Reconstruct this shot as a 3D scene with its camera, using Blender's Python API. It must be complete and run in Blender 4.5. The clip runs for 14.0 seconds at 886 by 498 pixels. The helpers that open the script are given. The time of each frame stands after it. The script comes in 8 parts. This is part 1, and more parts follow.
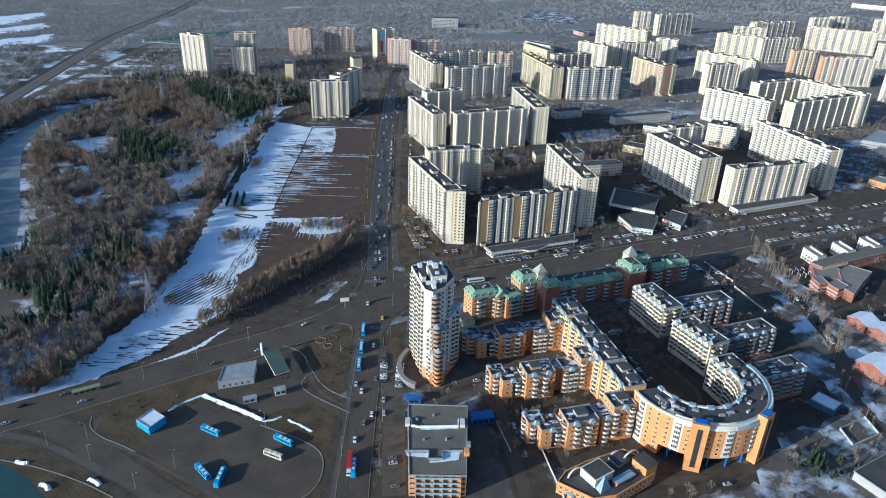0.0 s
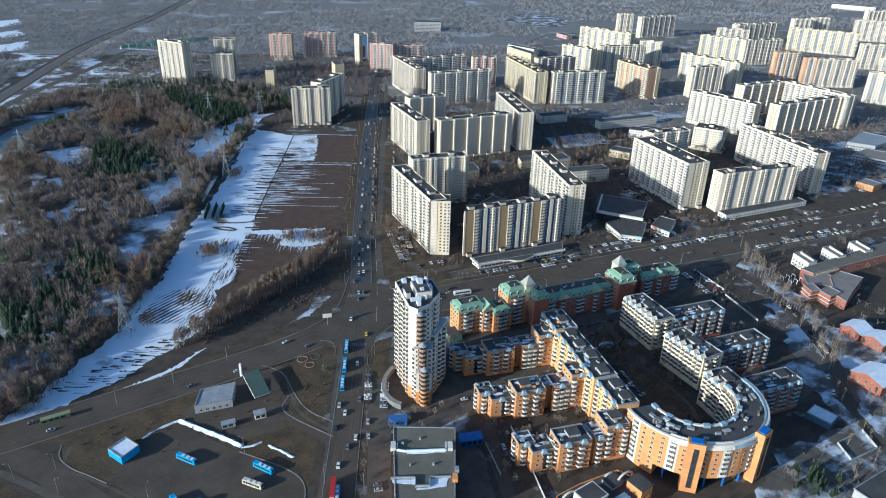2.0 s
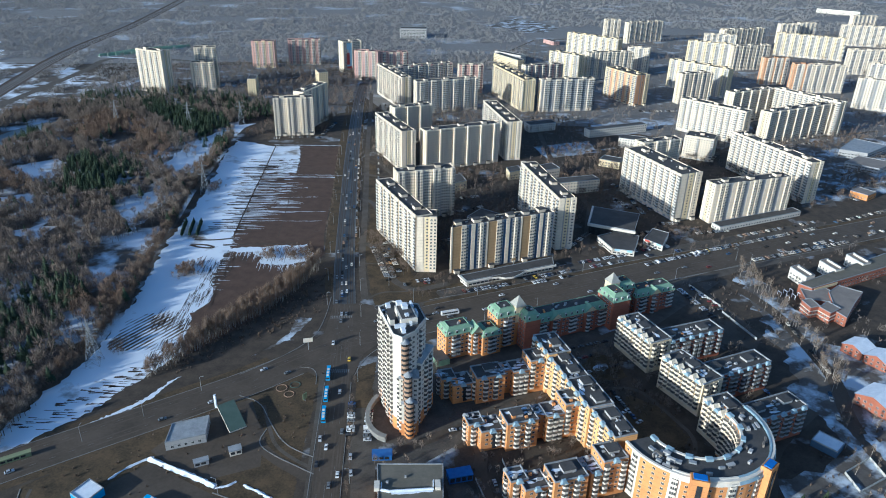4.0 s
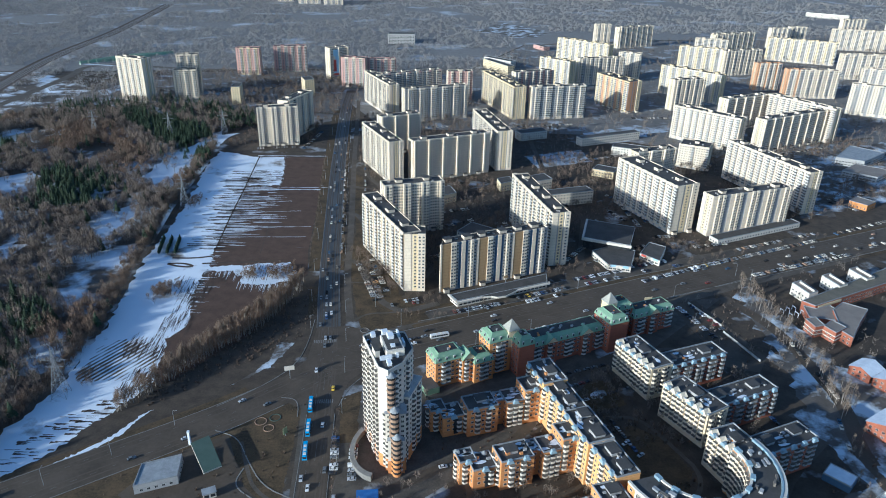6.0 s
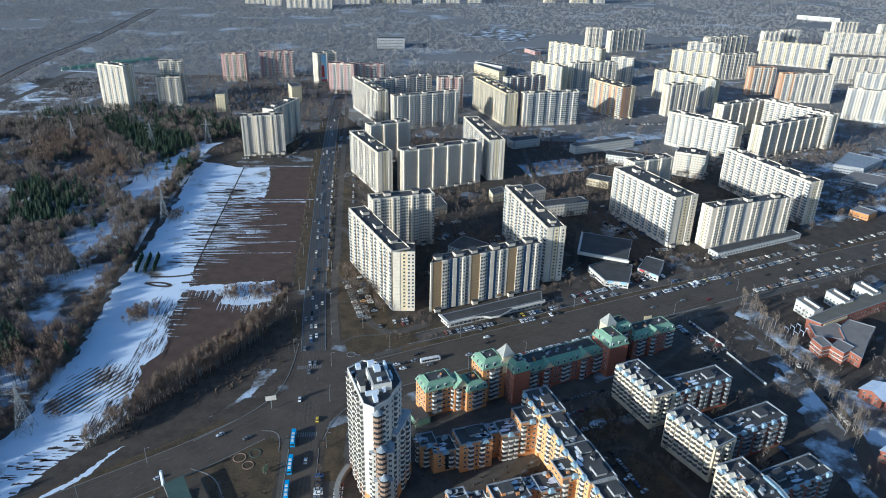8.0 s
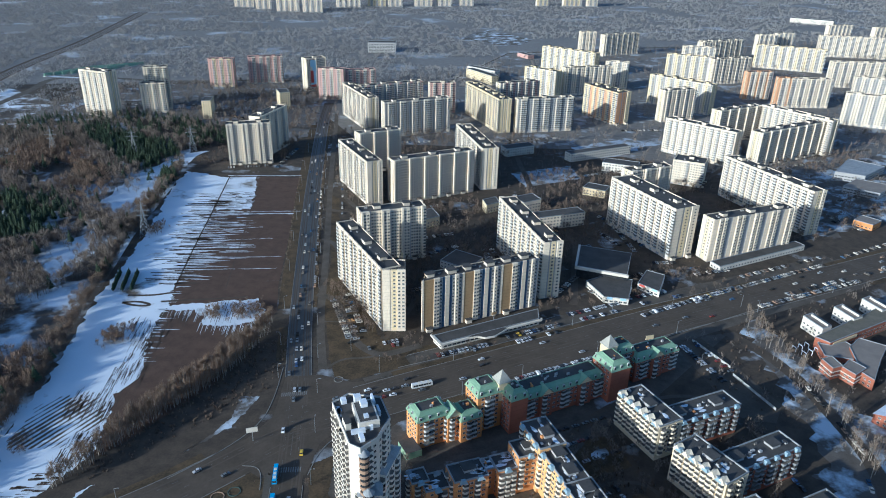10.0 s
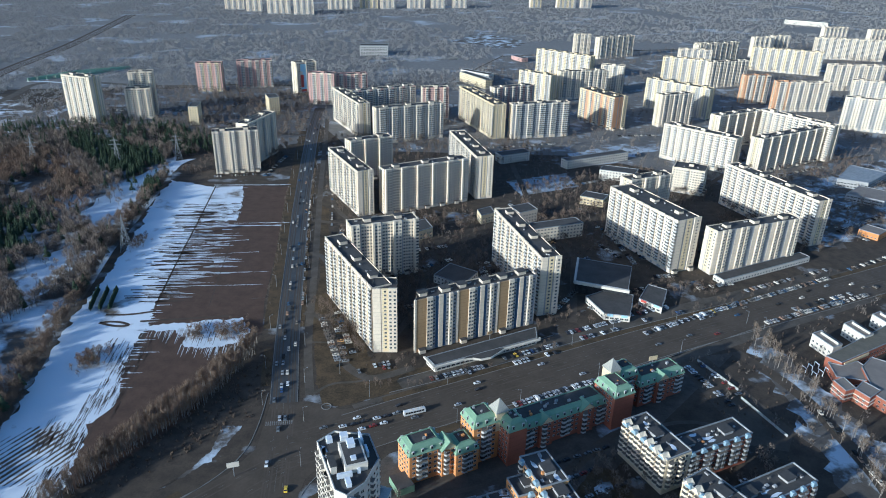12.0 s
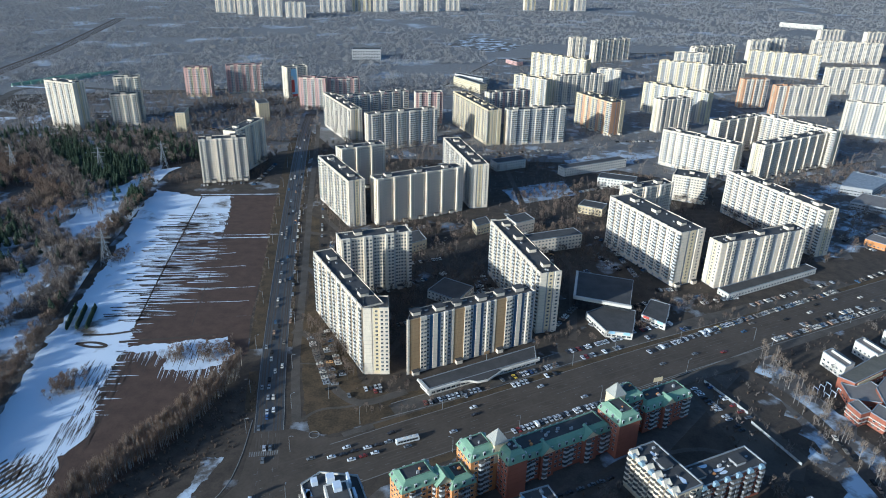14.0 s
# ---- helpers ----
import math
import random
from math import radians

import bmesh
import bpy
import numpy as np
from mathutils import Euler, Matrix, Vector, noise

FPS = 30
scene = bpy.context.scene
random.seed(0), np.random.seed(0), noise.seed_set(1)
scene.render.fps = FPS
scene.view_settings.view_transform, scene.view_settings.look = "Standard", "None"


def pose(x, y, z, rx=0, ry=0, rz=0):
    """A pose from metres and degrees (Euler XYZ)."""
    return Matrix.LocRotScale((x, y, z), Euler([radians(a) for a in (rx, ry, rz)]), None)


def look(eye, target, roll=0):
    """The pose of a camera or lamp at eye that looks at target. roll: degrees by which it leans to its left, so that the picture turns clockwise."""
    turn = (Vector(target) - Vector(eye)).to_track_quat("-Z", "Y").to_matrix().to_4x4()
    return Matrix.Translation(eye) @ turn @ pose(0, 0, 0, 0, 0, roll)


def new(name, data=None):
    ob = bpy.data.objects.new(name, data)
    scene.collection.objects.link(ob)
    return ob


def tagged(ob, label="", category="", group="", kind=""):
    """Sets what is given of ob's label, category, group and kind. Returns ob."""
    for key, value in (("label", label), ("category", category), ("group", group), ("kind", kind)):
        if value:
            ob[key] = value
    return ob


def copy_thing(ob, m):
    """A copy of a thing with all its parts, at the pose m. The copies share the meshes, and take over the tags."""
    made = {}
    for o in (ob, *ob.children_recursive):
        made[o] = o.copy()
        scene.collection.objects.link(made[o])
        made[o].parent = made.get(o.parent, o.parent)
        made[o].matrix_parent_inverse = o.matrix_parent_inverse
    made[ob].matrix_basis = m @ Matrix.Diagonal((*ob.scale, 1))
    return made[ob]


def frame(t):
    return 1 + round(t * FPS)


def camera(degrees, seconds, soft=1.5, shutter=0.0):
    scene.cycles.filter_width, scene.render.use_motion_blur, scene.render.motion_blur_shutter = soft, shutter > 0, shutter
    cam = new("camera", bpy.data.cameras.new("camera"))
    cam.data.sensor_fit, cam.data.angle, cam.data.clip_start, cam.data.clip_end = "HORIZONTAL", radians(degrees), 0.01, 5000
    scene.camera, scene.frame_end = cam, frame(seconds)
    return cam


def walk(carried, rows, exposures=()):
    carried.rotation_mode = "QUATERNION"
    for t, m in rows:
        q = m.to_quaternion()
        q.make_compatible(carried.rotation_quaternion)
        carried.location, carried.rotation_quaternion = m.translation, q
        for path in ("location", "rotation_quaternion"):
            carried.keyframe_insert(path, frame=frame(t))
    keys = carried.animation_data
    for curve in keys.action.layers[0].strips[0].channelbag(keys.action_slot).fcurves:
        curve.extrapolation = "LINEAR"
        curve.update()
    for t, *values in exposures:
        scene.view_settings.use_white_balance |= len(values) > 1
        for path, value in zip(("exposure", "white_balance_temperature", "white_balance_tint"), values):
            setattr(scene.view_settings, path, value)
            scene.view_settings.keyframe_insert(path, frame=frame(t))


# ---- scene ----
cam = camera(65.50, 14.0, soft=1.0)
PATH = [
    (0, (1.69, 21.91, 253.05), (-42.71, 377.77, 75.85), 1.85),
    (0.5, (1.43, 24.69, 253.26), (-40.89, 380.83, 76.13), 1.75),
    (1, (1.11, 28.22, 253.27), (-39.26, 384.79, 76.54), 1.67),
    (1.5, (0.94, 32.43, 253.25), (-37.58, 389.44, 77.01), 1.59),
    (2, (0.56, 37.26, 253.19), (-36.05, 394.75, 77.51), 1.60),
    (2.5, (0.42, 42.82, 253.08), (-34.56, 400.80, 78.07), 1.56),
    (3, (0.19, 48.40, 253.05), (-33.12, 406.85, 78.67), 1.54),
    (5.5, (-1.25, 79.31, 252.90), (-27.39, 439.66, 81.26), 1.51),
    (6, (-1.41, 85.64, 253.07), (-26.38, 446.25, 81.78), 1.49),
    (6.5, (-1.45, 91.82, 253.42), (-25.27, 452.57, 82.27), 1.45),
    (7, (-1.74, 98.14, 253.65), (-24.35, 459.09, 82.78), 1.45),
    (7.5, (-1.95, 104.33, 253.69), (-23.42, 465.59, 83.31), 1.43),
    (8, (-2.19, 110.57, 253.59), (-22.57, 472.08, 83.60), 1.42),
    (10.5, (-3.26, 141.82, 252.71), (-18.78, 504.37, 84.42), 1.42),
    (11, (-3.44, 148.05, 252.68), (-18.10, 510.72, 84.59), 1.41),
    (11.5, (-3.68, 154.13, 252.94), (-17.50, 516.86, 84.88), 1.42),
    (12, (-3.95, 160.06, 252.91), (-16.88, 522.87, 84.98), 1.42),
    (12.5, (-4.26, 165.86, 252.75), (-16.31, 528.83, 85.10), 1.42),
    (13, (-4.37, 171.76, 252.54), (-15.73, 534.92, 85.25), 1.41),
    (13.5, (-4.68, 177.68, 252.25), (-15.14, 540.99, 85.23), 1.41),
    (14, (-4.81, 183.40, 251.88), (-14.53, 546.90, 85.22), 1.42),
]
walk(cam, [(t, look(eye, target, roll)) for t, eye, target, roll in PATH], [(0, 0.41, 4640, 3), (7, 0.36, 4590, 3), (14, 0.31, 4540, 3)])

# ---- world, sun ----
SUN_AZ = math.atan2(-0.62, -0.785)
SUN_EL = radians(14.8)
world = bpy.data.worlds.new("world")
scene.world = world
world.use_nodes = True
wn = world.node_tree.nodes
sky = wn.new("ShaderNodeTexSky")
sky.sky_type = "NISHITA"
sky.sun_disc = False
sky.sun_elevation = SUN_EL
sky.sun_rotation = math.pi / 2 - SUN_AZ
sky.dust_density = 1.4
sky.ozone_density = 1.6
wn["Background"].inputs["Strength"].default_value = 0.11
world.node_tree.links.new(sky.outputs["Color"], wn["Background"].inputs["Color"])
sun = new("sun", bpy.data.lights.new("sun", "SUN"))
sun.data.energy = 5.0
sun.data.angle = radians(0.6)
sun.data.color = (1.0, 0.83, 0.6)
sun.matrix_world = look((math.cos(SUN_AZ) * 900, math.sin(SUN_AZ) * 900, 900 * math.tan(SUN_EL)), (0, 0, 0))


# ---- materials ----
def mat(name, c1, c2=None, scale=0.3, rough=0.85, bump=0.0, metal=0.0, fine=4.0, seam=0.0, stretch=(1, 1, 1), rand=0.0, spec=0.3):
    """Two tones mixed by coarse and fine noise; seam: storey joints at that spacing; rand: change of tone from object to object."""
    m = bpy.data.materials.new(name)
    m.use_nodes = True
    nt = m.node_tree
    n, l = nt.nodes, nt.links
    b = n["Principled BSDF"]
    b.inputs["Roughness"].default_value = rough
    b.inputs["Metallic"].default_value = metal
    b.inputs["Specular IOR Level"].default_value = spec
    c2 = c2 or tuple(x * 0.75 for x in c1)
    geo = n.new("ShaderNodeNewGeometry")
    mp = n.new("ShaderNodeMapping")
    mp.inputs["Scale"].default_value = stretch
    l.new(geo.outputs["Position"], mp.inputs["Vector"])
    a = n.new("ShaderNodeTexNoise")
    a.inputs["Scale"].default_value = scale
    a.inputs["Detail"].default_value = 6
    a.inputs["Roughness"].default_value = 0.62
    l.new(mp.outputs["Vector"], a.inputs["Vector"])
    f = n.new("ShaderNodeTexNoise")
    f.inputs["Scale"].default_value = fine
    f.inputs["Detail"].default_value = 3
    l.new(mp.outputs["Vector"], f.inputs["Vector"])
    add = n.new("ShaderNodeMath")
    add.operation = "MULTIPLY_ADD"
    l.new(f.outputs["Fac"], add.inputs[0])
    add.inputs[1].default_value = 0.4
    l.new(a.outputs["Fac"], add.inputs[2])
    ramp = n.new("ShaderNodeMapRange")
    ramp.inputs["From Min"].default_value = 0.5
    ramp.inputs["From Max"].default_value = 0.88
    l.new(add.outputs[0], ramp.inputs["Value"])
    mix = n.new("ShaderNodeMix")
    mix.data_type = "RGBA"
    mix.inputs["A"].default_value = (*c1, 1)
    mix.inputs["B"].default_value = (*c2, 1)
    l.new(ramp.outputs["Result"], mix.inputs["Factor"])
    out = mix.outputs["Result"]
    if seam:
        sp = n.new("ShaderNodeSeparateXYZ")
        l.new(geo.outputs["Position"], sp.inputs[0])
        mo = n.new("ShaderNodeMath")
        mo.operation = "MODULO"
        mo.inputs[1].default_value = seam
        l.new(sp.outputs["Z"], mo.inputs[0])
        lt = n.new("ShaderNodeMath")
        lt.operation = "LESS_THAN"
        lt.inputs[1].default_value = 0.14
        l.new(mo.outputs[0], lt.inputs[0])
        mj = n.new("ShaderNodeMix")
        mj.data_type = "RGBA"
        mj.inputs["B"].default_value = (*[x * 0.6 for x in c1], 1)
        l.new(lt.outputs[0], mj.inputs["Factor"])
        l.new(out, mj.inputs["A"])
        out = mj.outputs["Result"]
    if rand:
        oi = n.new("ShaderNodeObjectInfo")
        hs = n.new("ShaderNodeHueSaturation")
        mr = n.new("ShaderNodeMapRange")
        mr.inputs["To Min"].default_value = 1 - rand
        mr.inputs["To Max"].default_value = 1 + rand
        l.new(oi.outputs["Random"], mr.inputs["Value"])
        l.new(mr.outputs["Result"], hs.inputs["Value"])
        l.new(out, hs.inputs["Color"])
        out = hs.outputs["Color"]
    l.new(out, b.inputs["Base Color"])
    if bump:
        bp = n.new("ShaderNodeBump")
        bp.inputs["Strength"].default_value = bump
        bp.inputs["Distance"].default_value = 0.3
        l.new(add.outputs[0], bp.inputs["Height"])
        l.new(bp.outputs["Normal"], b.inputs["Normal"])
    return m


def patchy(name, low, high, snow, cover, scale, stretch=(1, 1, 1), turn=0.0, lines=0.0, edge=0.06):
    """Ground of two soils with patches of snow; lines: spacing of furrows along the local x after the turn."""
    m = mat(name, low, high, 0.12, 0.95, 0.5, fine=0.9)
    nt = m.node_tree
    n, l = nt.nodes, nt.links
    b = n["Principled BSDF"]
    geo = n.new("ShaderNodeNewGeometry")
    mp = n.new("ShaderNodeMapping")
    mp.vector_type = "TEXTURE"
    mp.inputs["Rotation"].default_value = (0, 0, radians(turn))
    l.new(geo.outputs["Position"], mp.inputs["Vector"])
    m2 = n.new("ShaderNodeMapping")
    m2.inputs["Scale"].default_value = stretch
    l.new(mp.outputs["Vector"], m2.inputs["Vector"])
    t = n.new("ShaderNodeTexNoise")
    t.inputs["Scale"].default_value = scale
    t.inputs["Detail"].default_value = 8
    t.inputs["Roughness"].default_value = 0.6
    l.new(m2.outputs["Vector"], t.inputs["Vector"])
    val = t.outputs["Fac"]
    if lines:
        w = n.new("ShaderNodeTexWave")
        w.bands_direction = "Y"
        w.inputs["Scale"].default_value = 0.314 / lines
        w.inputs["Distortion"].default_value = 1.5
        w.inputs["Detail"].default_value = 2
        w.inputs["Detail Scale"].default_value = 0.2
        l.new(mp.outputs["Vector"], w.inputs["Vector"])
        ma = n.new("ShaderNodeMath")
        ma.operation = "MULTIPLY_ADD"
        ma.inputs[1].default_value = 0.16
        l.new(w.outputs["Fac"], ma.inputs[0])
        l.new(val, ma.inputs[2])
        val = ma.outputs[0]
    r = n.new("ShaderNodeMapRange")
    r.inputs["From Min"].default_value = cover - edge
    r.inputs["From Max"].default_value = cover + edge
    l.new(val, r.inputs["Value"])
    mx = n.new("ShaderNodeMix")
    mx.data_type = "RGBA"
    old = b.inputs["Base Color"].links[0].from_socket
    l.new(old, mx.inputs["A"])
    mx.inputs["B"].default_value = (*snow, 1)
    l.new(r.outputs["Result"], mx.inputs["Factor"])
    l.new(mx.outputs["Result"], b.inputs["Base Color"])
    return m


SNOW = (0.68, 0.72, 0.78)
M_ground = patchy("frosty_ground", (0.042, 0.034, 0.026), (0.085, 0.066, 0.048), (0.45, 0.48, 0.52), 0.66, 0.02)
M_wood_floor = patchy("woodland_floor", (0.075, 0.06, 0.048), (0.12, 0.1, 0.08), SNOW, 0.54, 0.022)
# district soil given a lighter colour in place of haze; snow patches on top
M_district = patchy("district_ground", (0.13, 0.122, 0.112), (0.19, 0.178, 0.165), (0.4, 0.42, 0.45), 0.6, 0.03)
# floor tone lightened to carry distance haze, under thin patches of snow
M_far_floor = patchy("hazy_snow_dusted_floor", (0.16, 0.15, 0.14), (0.22, 0.21, 0.2), (0.42, 0.44, 0.47), 0.62, 0.008)
M_snow = patchy("snow_meadow", (0.13, 0.1, 0.07), (0.18, 0.15, 0.11), SNOW, 0.36, 0.03)
M_soil = patchy("ploughed_soil", (0.066, 0.042, 0.03), (0.1, 0.064, 0.045), SNOW, 0.74, 0.03, (0.35, 2.5, 1), 8)
M_strip = patchy("striped_snow", (0.1, 0.075, 0.05), (0.12, 0.09, 0.065), SNOW, 0.55, 0.02, (1, 1, 1), 65, 3.2, 0.03)
M_dirt = mat("dark_earth", (0.06, 0.045, 0.034), (0.085, 0.062, 0.046), 0.1, 0.95, fine=1.5)
M_lawn = mat("winter_lawn", (0.042, 0.033, 0.019), (0.11, 0.075, 0.04), 0.1, 0.95, 0.5, fine=0.8)
M_yard = patchy("yard_ground", (0.06, 0.053, 0.045), (0.12, 0.102, 0.082), (0.42, 0.46, 0.52), 0.66, 0.03)
M_icy = patchy("icy_ground", (0.08, 0.07, 0.06), (0.13, 0.115, 0.1), (0.55, 0.6, 0.66), 0.54, 0.045)
M_pitch = patchy("snowy_pitch", (0.15, 0.14, 0.125), (0.2, 0.19, 0.17), (0.42, 0.46, 0.52), 0.46, 0.05)
M_asphalt = mat("asphalt", (0.062, 0.048, 0.034), (0.1, 0.079, 0.058), 0.06, 0.8, fine=0.6)
M_wet = mat("damp_asphalt", (0.04, 0.038, 0.036), (0.07, 0.066, 0.06), 0.05, 0.5, fine=0.5, spec=0.5)
M_wear = mat("worn_asphalt", (0.11, 0.087, 0.064), (0.07, 0.055, 0.04), 0.05, 0.75, fine=0.5)
M_pave = mat("pavement", (0.066, 0.055, 0.043), (0.115, 0.098, 0.078), 0.1, 0.9, fine=1.0)
M_kerb = mat("kerb_stone", (0.25, 0.24, 0.22), None, 0.4, 0.9)
M_paint = mat("road_paint", (0.2, 0.19, 0.17), (0.08, 0.07, 0.06), 0.5, 0.7)
M_zebra = mat("worn_zebra_paint", (0.3, 0.29, 0.27), (0.12, 0.11, 0.1), 0.6, 0.7)
M_ice = mat("river_ice", (0.22, 0.25, 0.26), (0.16, 0.185, 0.195), 0.02, 0.5)
M_panel = mat("white_panel", (0.77, 0.665, 0.51), (0.65, 0.55, 0.42), 0.06, 0.85, fine=0.7, seam=2.75, rand=0.05)
M_cream = mat("cream_panel", (0.76, 0.62, 0.38), (0.64, 0.52, 0.32), 0.06, 0.85, fine=0.7, seam=2.75)
M_tan = mat("ochre_panel", (0.4, 0.27, 0.14), (0.33, 0.22, 0.11), 0.06, 0.85, fine=0.7, seam=2.75)
M_blue = mat("blue_panel", (0.06, 0.11, 0.19), (0.045, 0.085, 0.15), 0.06, 0.85, fine=0.7, seam=2.75)
M_grey = mat("grey_panel", (0.42, 0.41, 0.4), (0.34, 0.33, 0.32), 0.06, 0.85, fine=0.7, seam=2.75)
M_pink = mat("pink_panel", (0.54, 0.34, 0.29), (0.47, 0.29, 0.25), 0.06, 0.85, fine=0.7, seam=2.75)
M_orange = mat("orange_panel", (0.64, 0.36, 0.19), (0.55, 0.31, 0.17), 0.06, 0.85, fine=0.7, seam=2.75)
M_brick = mat("orange_brick", (0.68, 0.32, 0.11), (0.54, 0.24, 0.085), 0.12, 0.9, fine=2.0, seam=3.0)
M_redbrick = mat("red_brick", (0.36, 0.13, 0.075), (0.28, 0.1, 0.06), 0.12, 0.9, fine=2.0, seam=3.0)
M_yellow = mat("yellow_brick", (0.74, 0.43, 0.17), (0.64, 0.36, 0.14), 0.12, 0.9, fine=2.0, seam=3.0)
M_bay = mat("brown_bay", (0.36, 0.24, 0.16), (0.3, 0.2, 0.13), 0.1, 0.85)
M_white = mat("white_render", (0.72, 0.66, 0.56), (0.58, 0.53, 0.45), 0.1, 0.8, fine=1.0)
M_balcony = mat("cream_balcony", (0.8, 0.7, 0.53), (0.68, 0.58, 0.43), 0.2, 0.85, fine=1.5)
M_roof = mat("roof_felt", (0.055, 0.052, 0.05), (0.085, 0.08, 0.075), 0.12, 0.9, fine=0.9)
M_roofedge = mat("roof_flashing", (0.34, 0.35, 0.36), (0.22, 0.23, 0.24), 0.3, 0.6)
M_snowcap = mat("thin_snow", (0.75, 0.78, 0.83), (0.6, 0.64, 0.7), 0.3, 0.9)
M_green = mat("green_roof_sheet", (0.19, 0.3, 0.2), (0.26, 0.37, 0.25), 0.15, 0.5, fine=1.5)
M_turret = mat("pale_zinc_sheet", (0.42, 0.4, 0.33), (0.34, 0.33, 0.28), 0.2, 0.55)
M_ivory = mat("ivory_render", (0.8, 0.66, 0.44), (0.68, 0.55, 0.36), 0.12, 0.85, fine=1.2, seam=3.0)
M_bluesheet = mat("blue_grey_sheet", (0.3, 0.4, 0.46), (0.24, 0.32, 0.38), 0.2, 0.45)
M_palegreen = mat("pale_green_render", (0.24, 0.26, 0.14), (0.19, 0.22, 0.12), 0.15, 0.8)
M_blueroof = mat("blue_glazing_strip", (0.03, 0.12, 0.42), (0.04, 0.16, 0.5), 0.3, 0.4)
M_glass = mat("window_glass", (0.022, 0.024, 0.028), (0.05, 0.052, 0.055), 0.35, 0.16, fine=0.6, spec=0.4)
M_frame = mat("window_frame", (0.6, 0.59, 0.56), None, 0.5, 0.6)
M_balglass = mat("balcony_glazing", (0.045, 0.046, 0.05), (0.12, 0.115, 0.105), 0.3, 0.25, spec=0.4)
M_brownroof = mat("brown_roofing", (0.2, 0.17, 0.145), (0.26, 0.225, 0.19), 0.15, 0.8)
M_officeroof = mat("olive_roof_felt", (0.12, 0.108, 0.082), (0.17, 0.152, 0.118), 0.1, 0.9, fine=0.7)
M_canopy = mat("canopy_sheet", (0.06, 0.09, 0.07), (0.08, 0.11, 0.09), 0.2, 0.6)
M_sky = mat("pale_blue_paint", (0.35, 0.55, 0.7), (0.45, 0.62, 0.74), 0.1, 0.8)
M_red = mat("red_paint_wall", (0.5, 0.1, 0.08), (0.42, 0.08, 0.06), 0.1, 0.8)
M_pond = mat("pond_water", (0.03, 0.06, 0.055), (0.04, 0.075, 0.065), 0.05, 0.15, spec=0.5)
# dark tone painted into open balconies for recess shade; also vents, car paint
M_dark = mat("loggia_shade_brown", (0.13, 0.115, 0.1), (0.2, 0.18, 0.155), 0.5, 0.9)
M_metal = mat("galvanised_steel", (0.4, 0.41, 0.42), (0.3, 0.31, 0.32), 1.0, 0.5, metal=0.6)
M_paletwig = mat("pale_twigs", (0.25, 0.19, 0.135), (0.17, 0.13, 0.1), 0.03, 0.95)
M_bark = mat("bark", (0.1, 0.082, 0.066), (0.15, 0.125, 0.1), 0.5, 0.95)
M_birch = mat("birch_bark", (0.34, 0.31, 0.27), (0.2, 0.175, 0.15), 0.8, 0.9)
M_twig = mat("bare_twigs", (0.155, 0.125, 0.1), (0.25, 0.2, 0.158), 0.02, 0.95)
M_twigb = mat("district_twigs", (0.14, 0.115, 0.095), (0.19, 0.16, 0.135), 0.02, 0.95)
# far twigs coloured paler, so distance haze sits in their base tone
M_fartwig = mat("haze_pale_twigs", (0.21, 0.198, 0.19), (0.28, 0.268, 0.258), 0.004, 0.95, fine=0.05)
M_twigr = mat("russet_twigs", (0.235, 0.16, 0.108), (0.18, 0.135, 0.1), 0.03, 0.95)
M_yardtwig = mat("brown_twigs", (0.18, 0.128, 0.092), (0.125, 0.098, 0.078), 0.03, 0.95)
M_pine = mat("pine_needles", (0.035, 0.055, 0.03), (0.06, 0.08, 0.042), 0.06, 0.9)
M_tyre = mat("tyre_rubber", (0.02, 0.02, 0.02), None, 1, 0.9)
M_busblue = mat("bus_blue", (0.05, 0.3, 0.62), (0.06, 0.34, 0.68), 0.4, 0.35, spec=0.5)
M_buspale = mat("bus_cream", (0.6, 0.55, 0.44), None, 0.4, 0.4, spec=0.5)
M_fence = mat("fence_board", (0.55, 0.55, 0.52), (0.4, 0.4, 0.38), 0.4, 0.8)
M_tarp = mat("blue_tarpaulin", (0.03, 0.1, 0.32), (0.05, 0.15, 0.4), 0.4, 0.5)


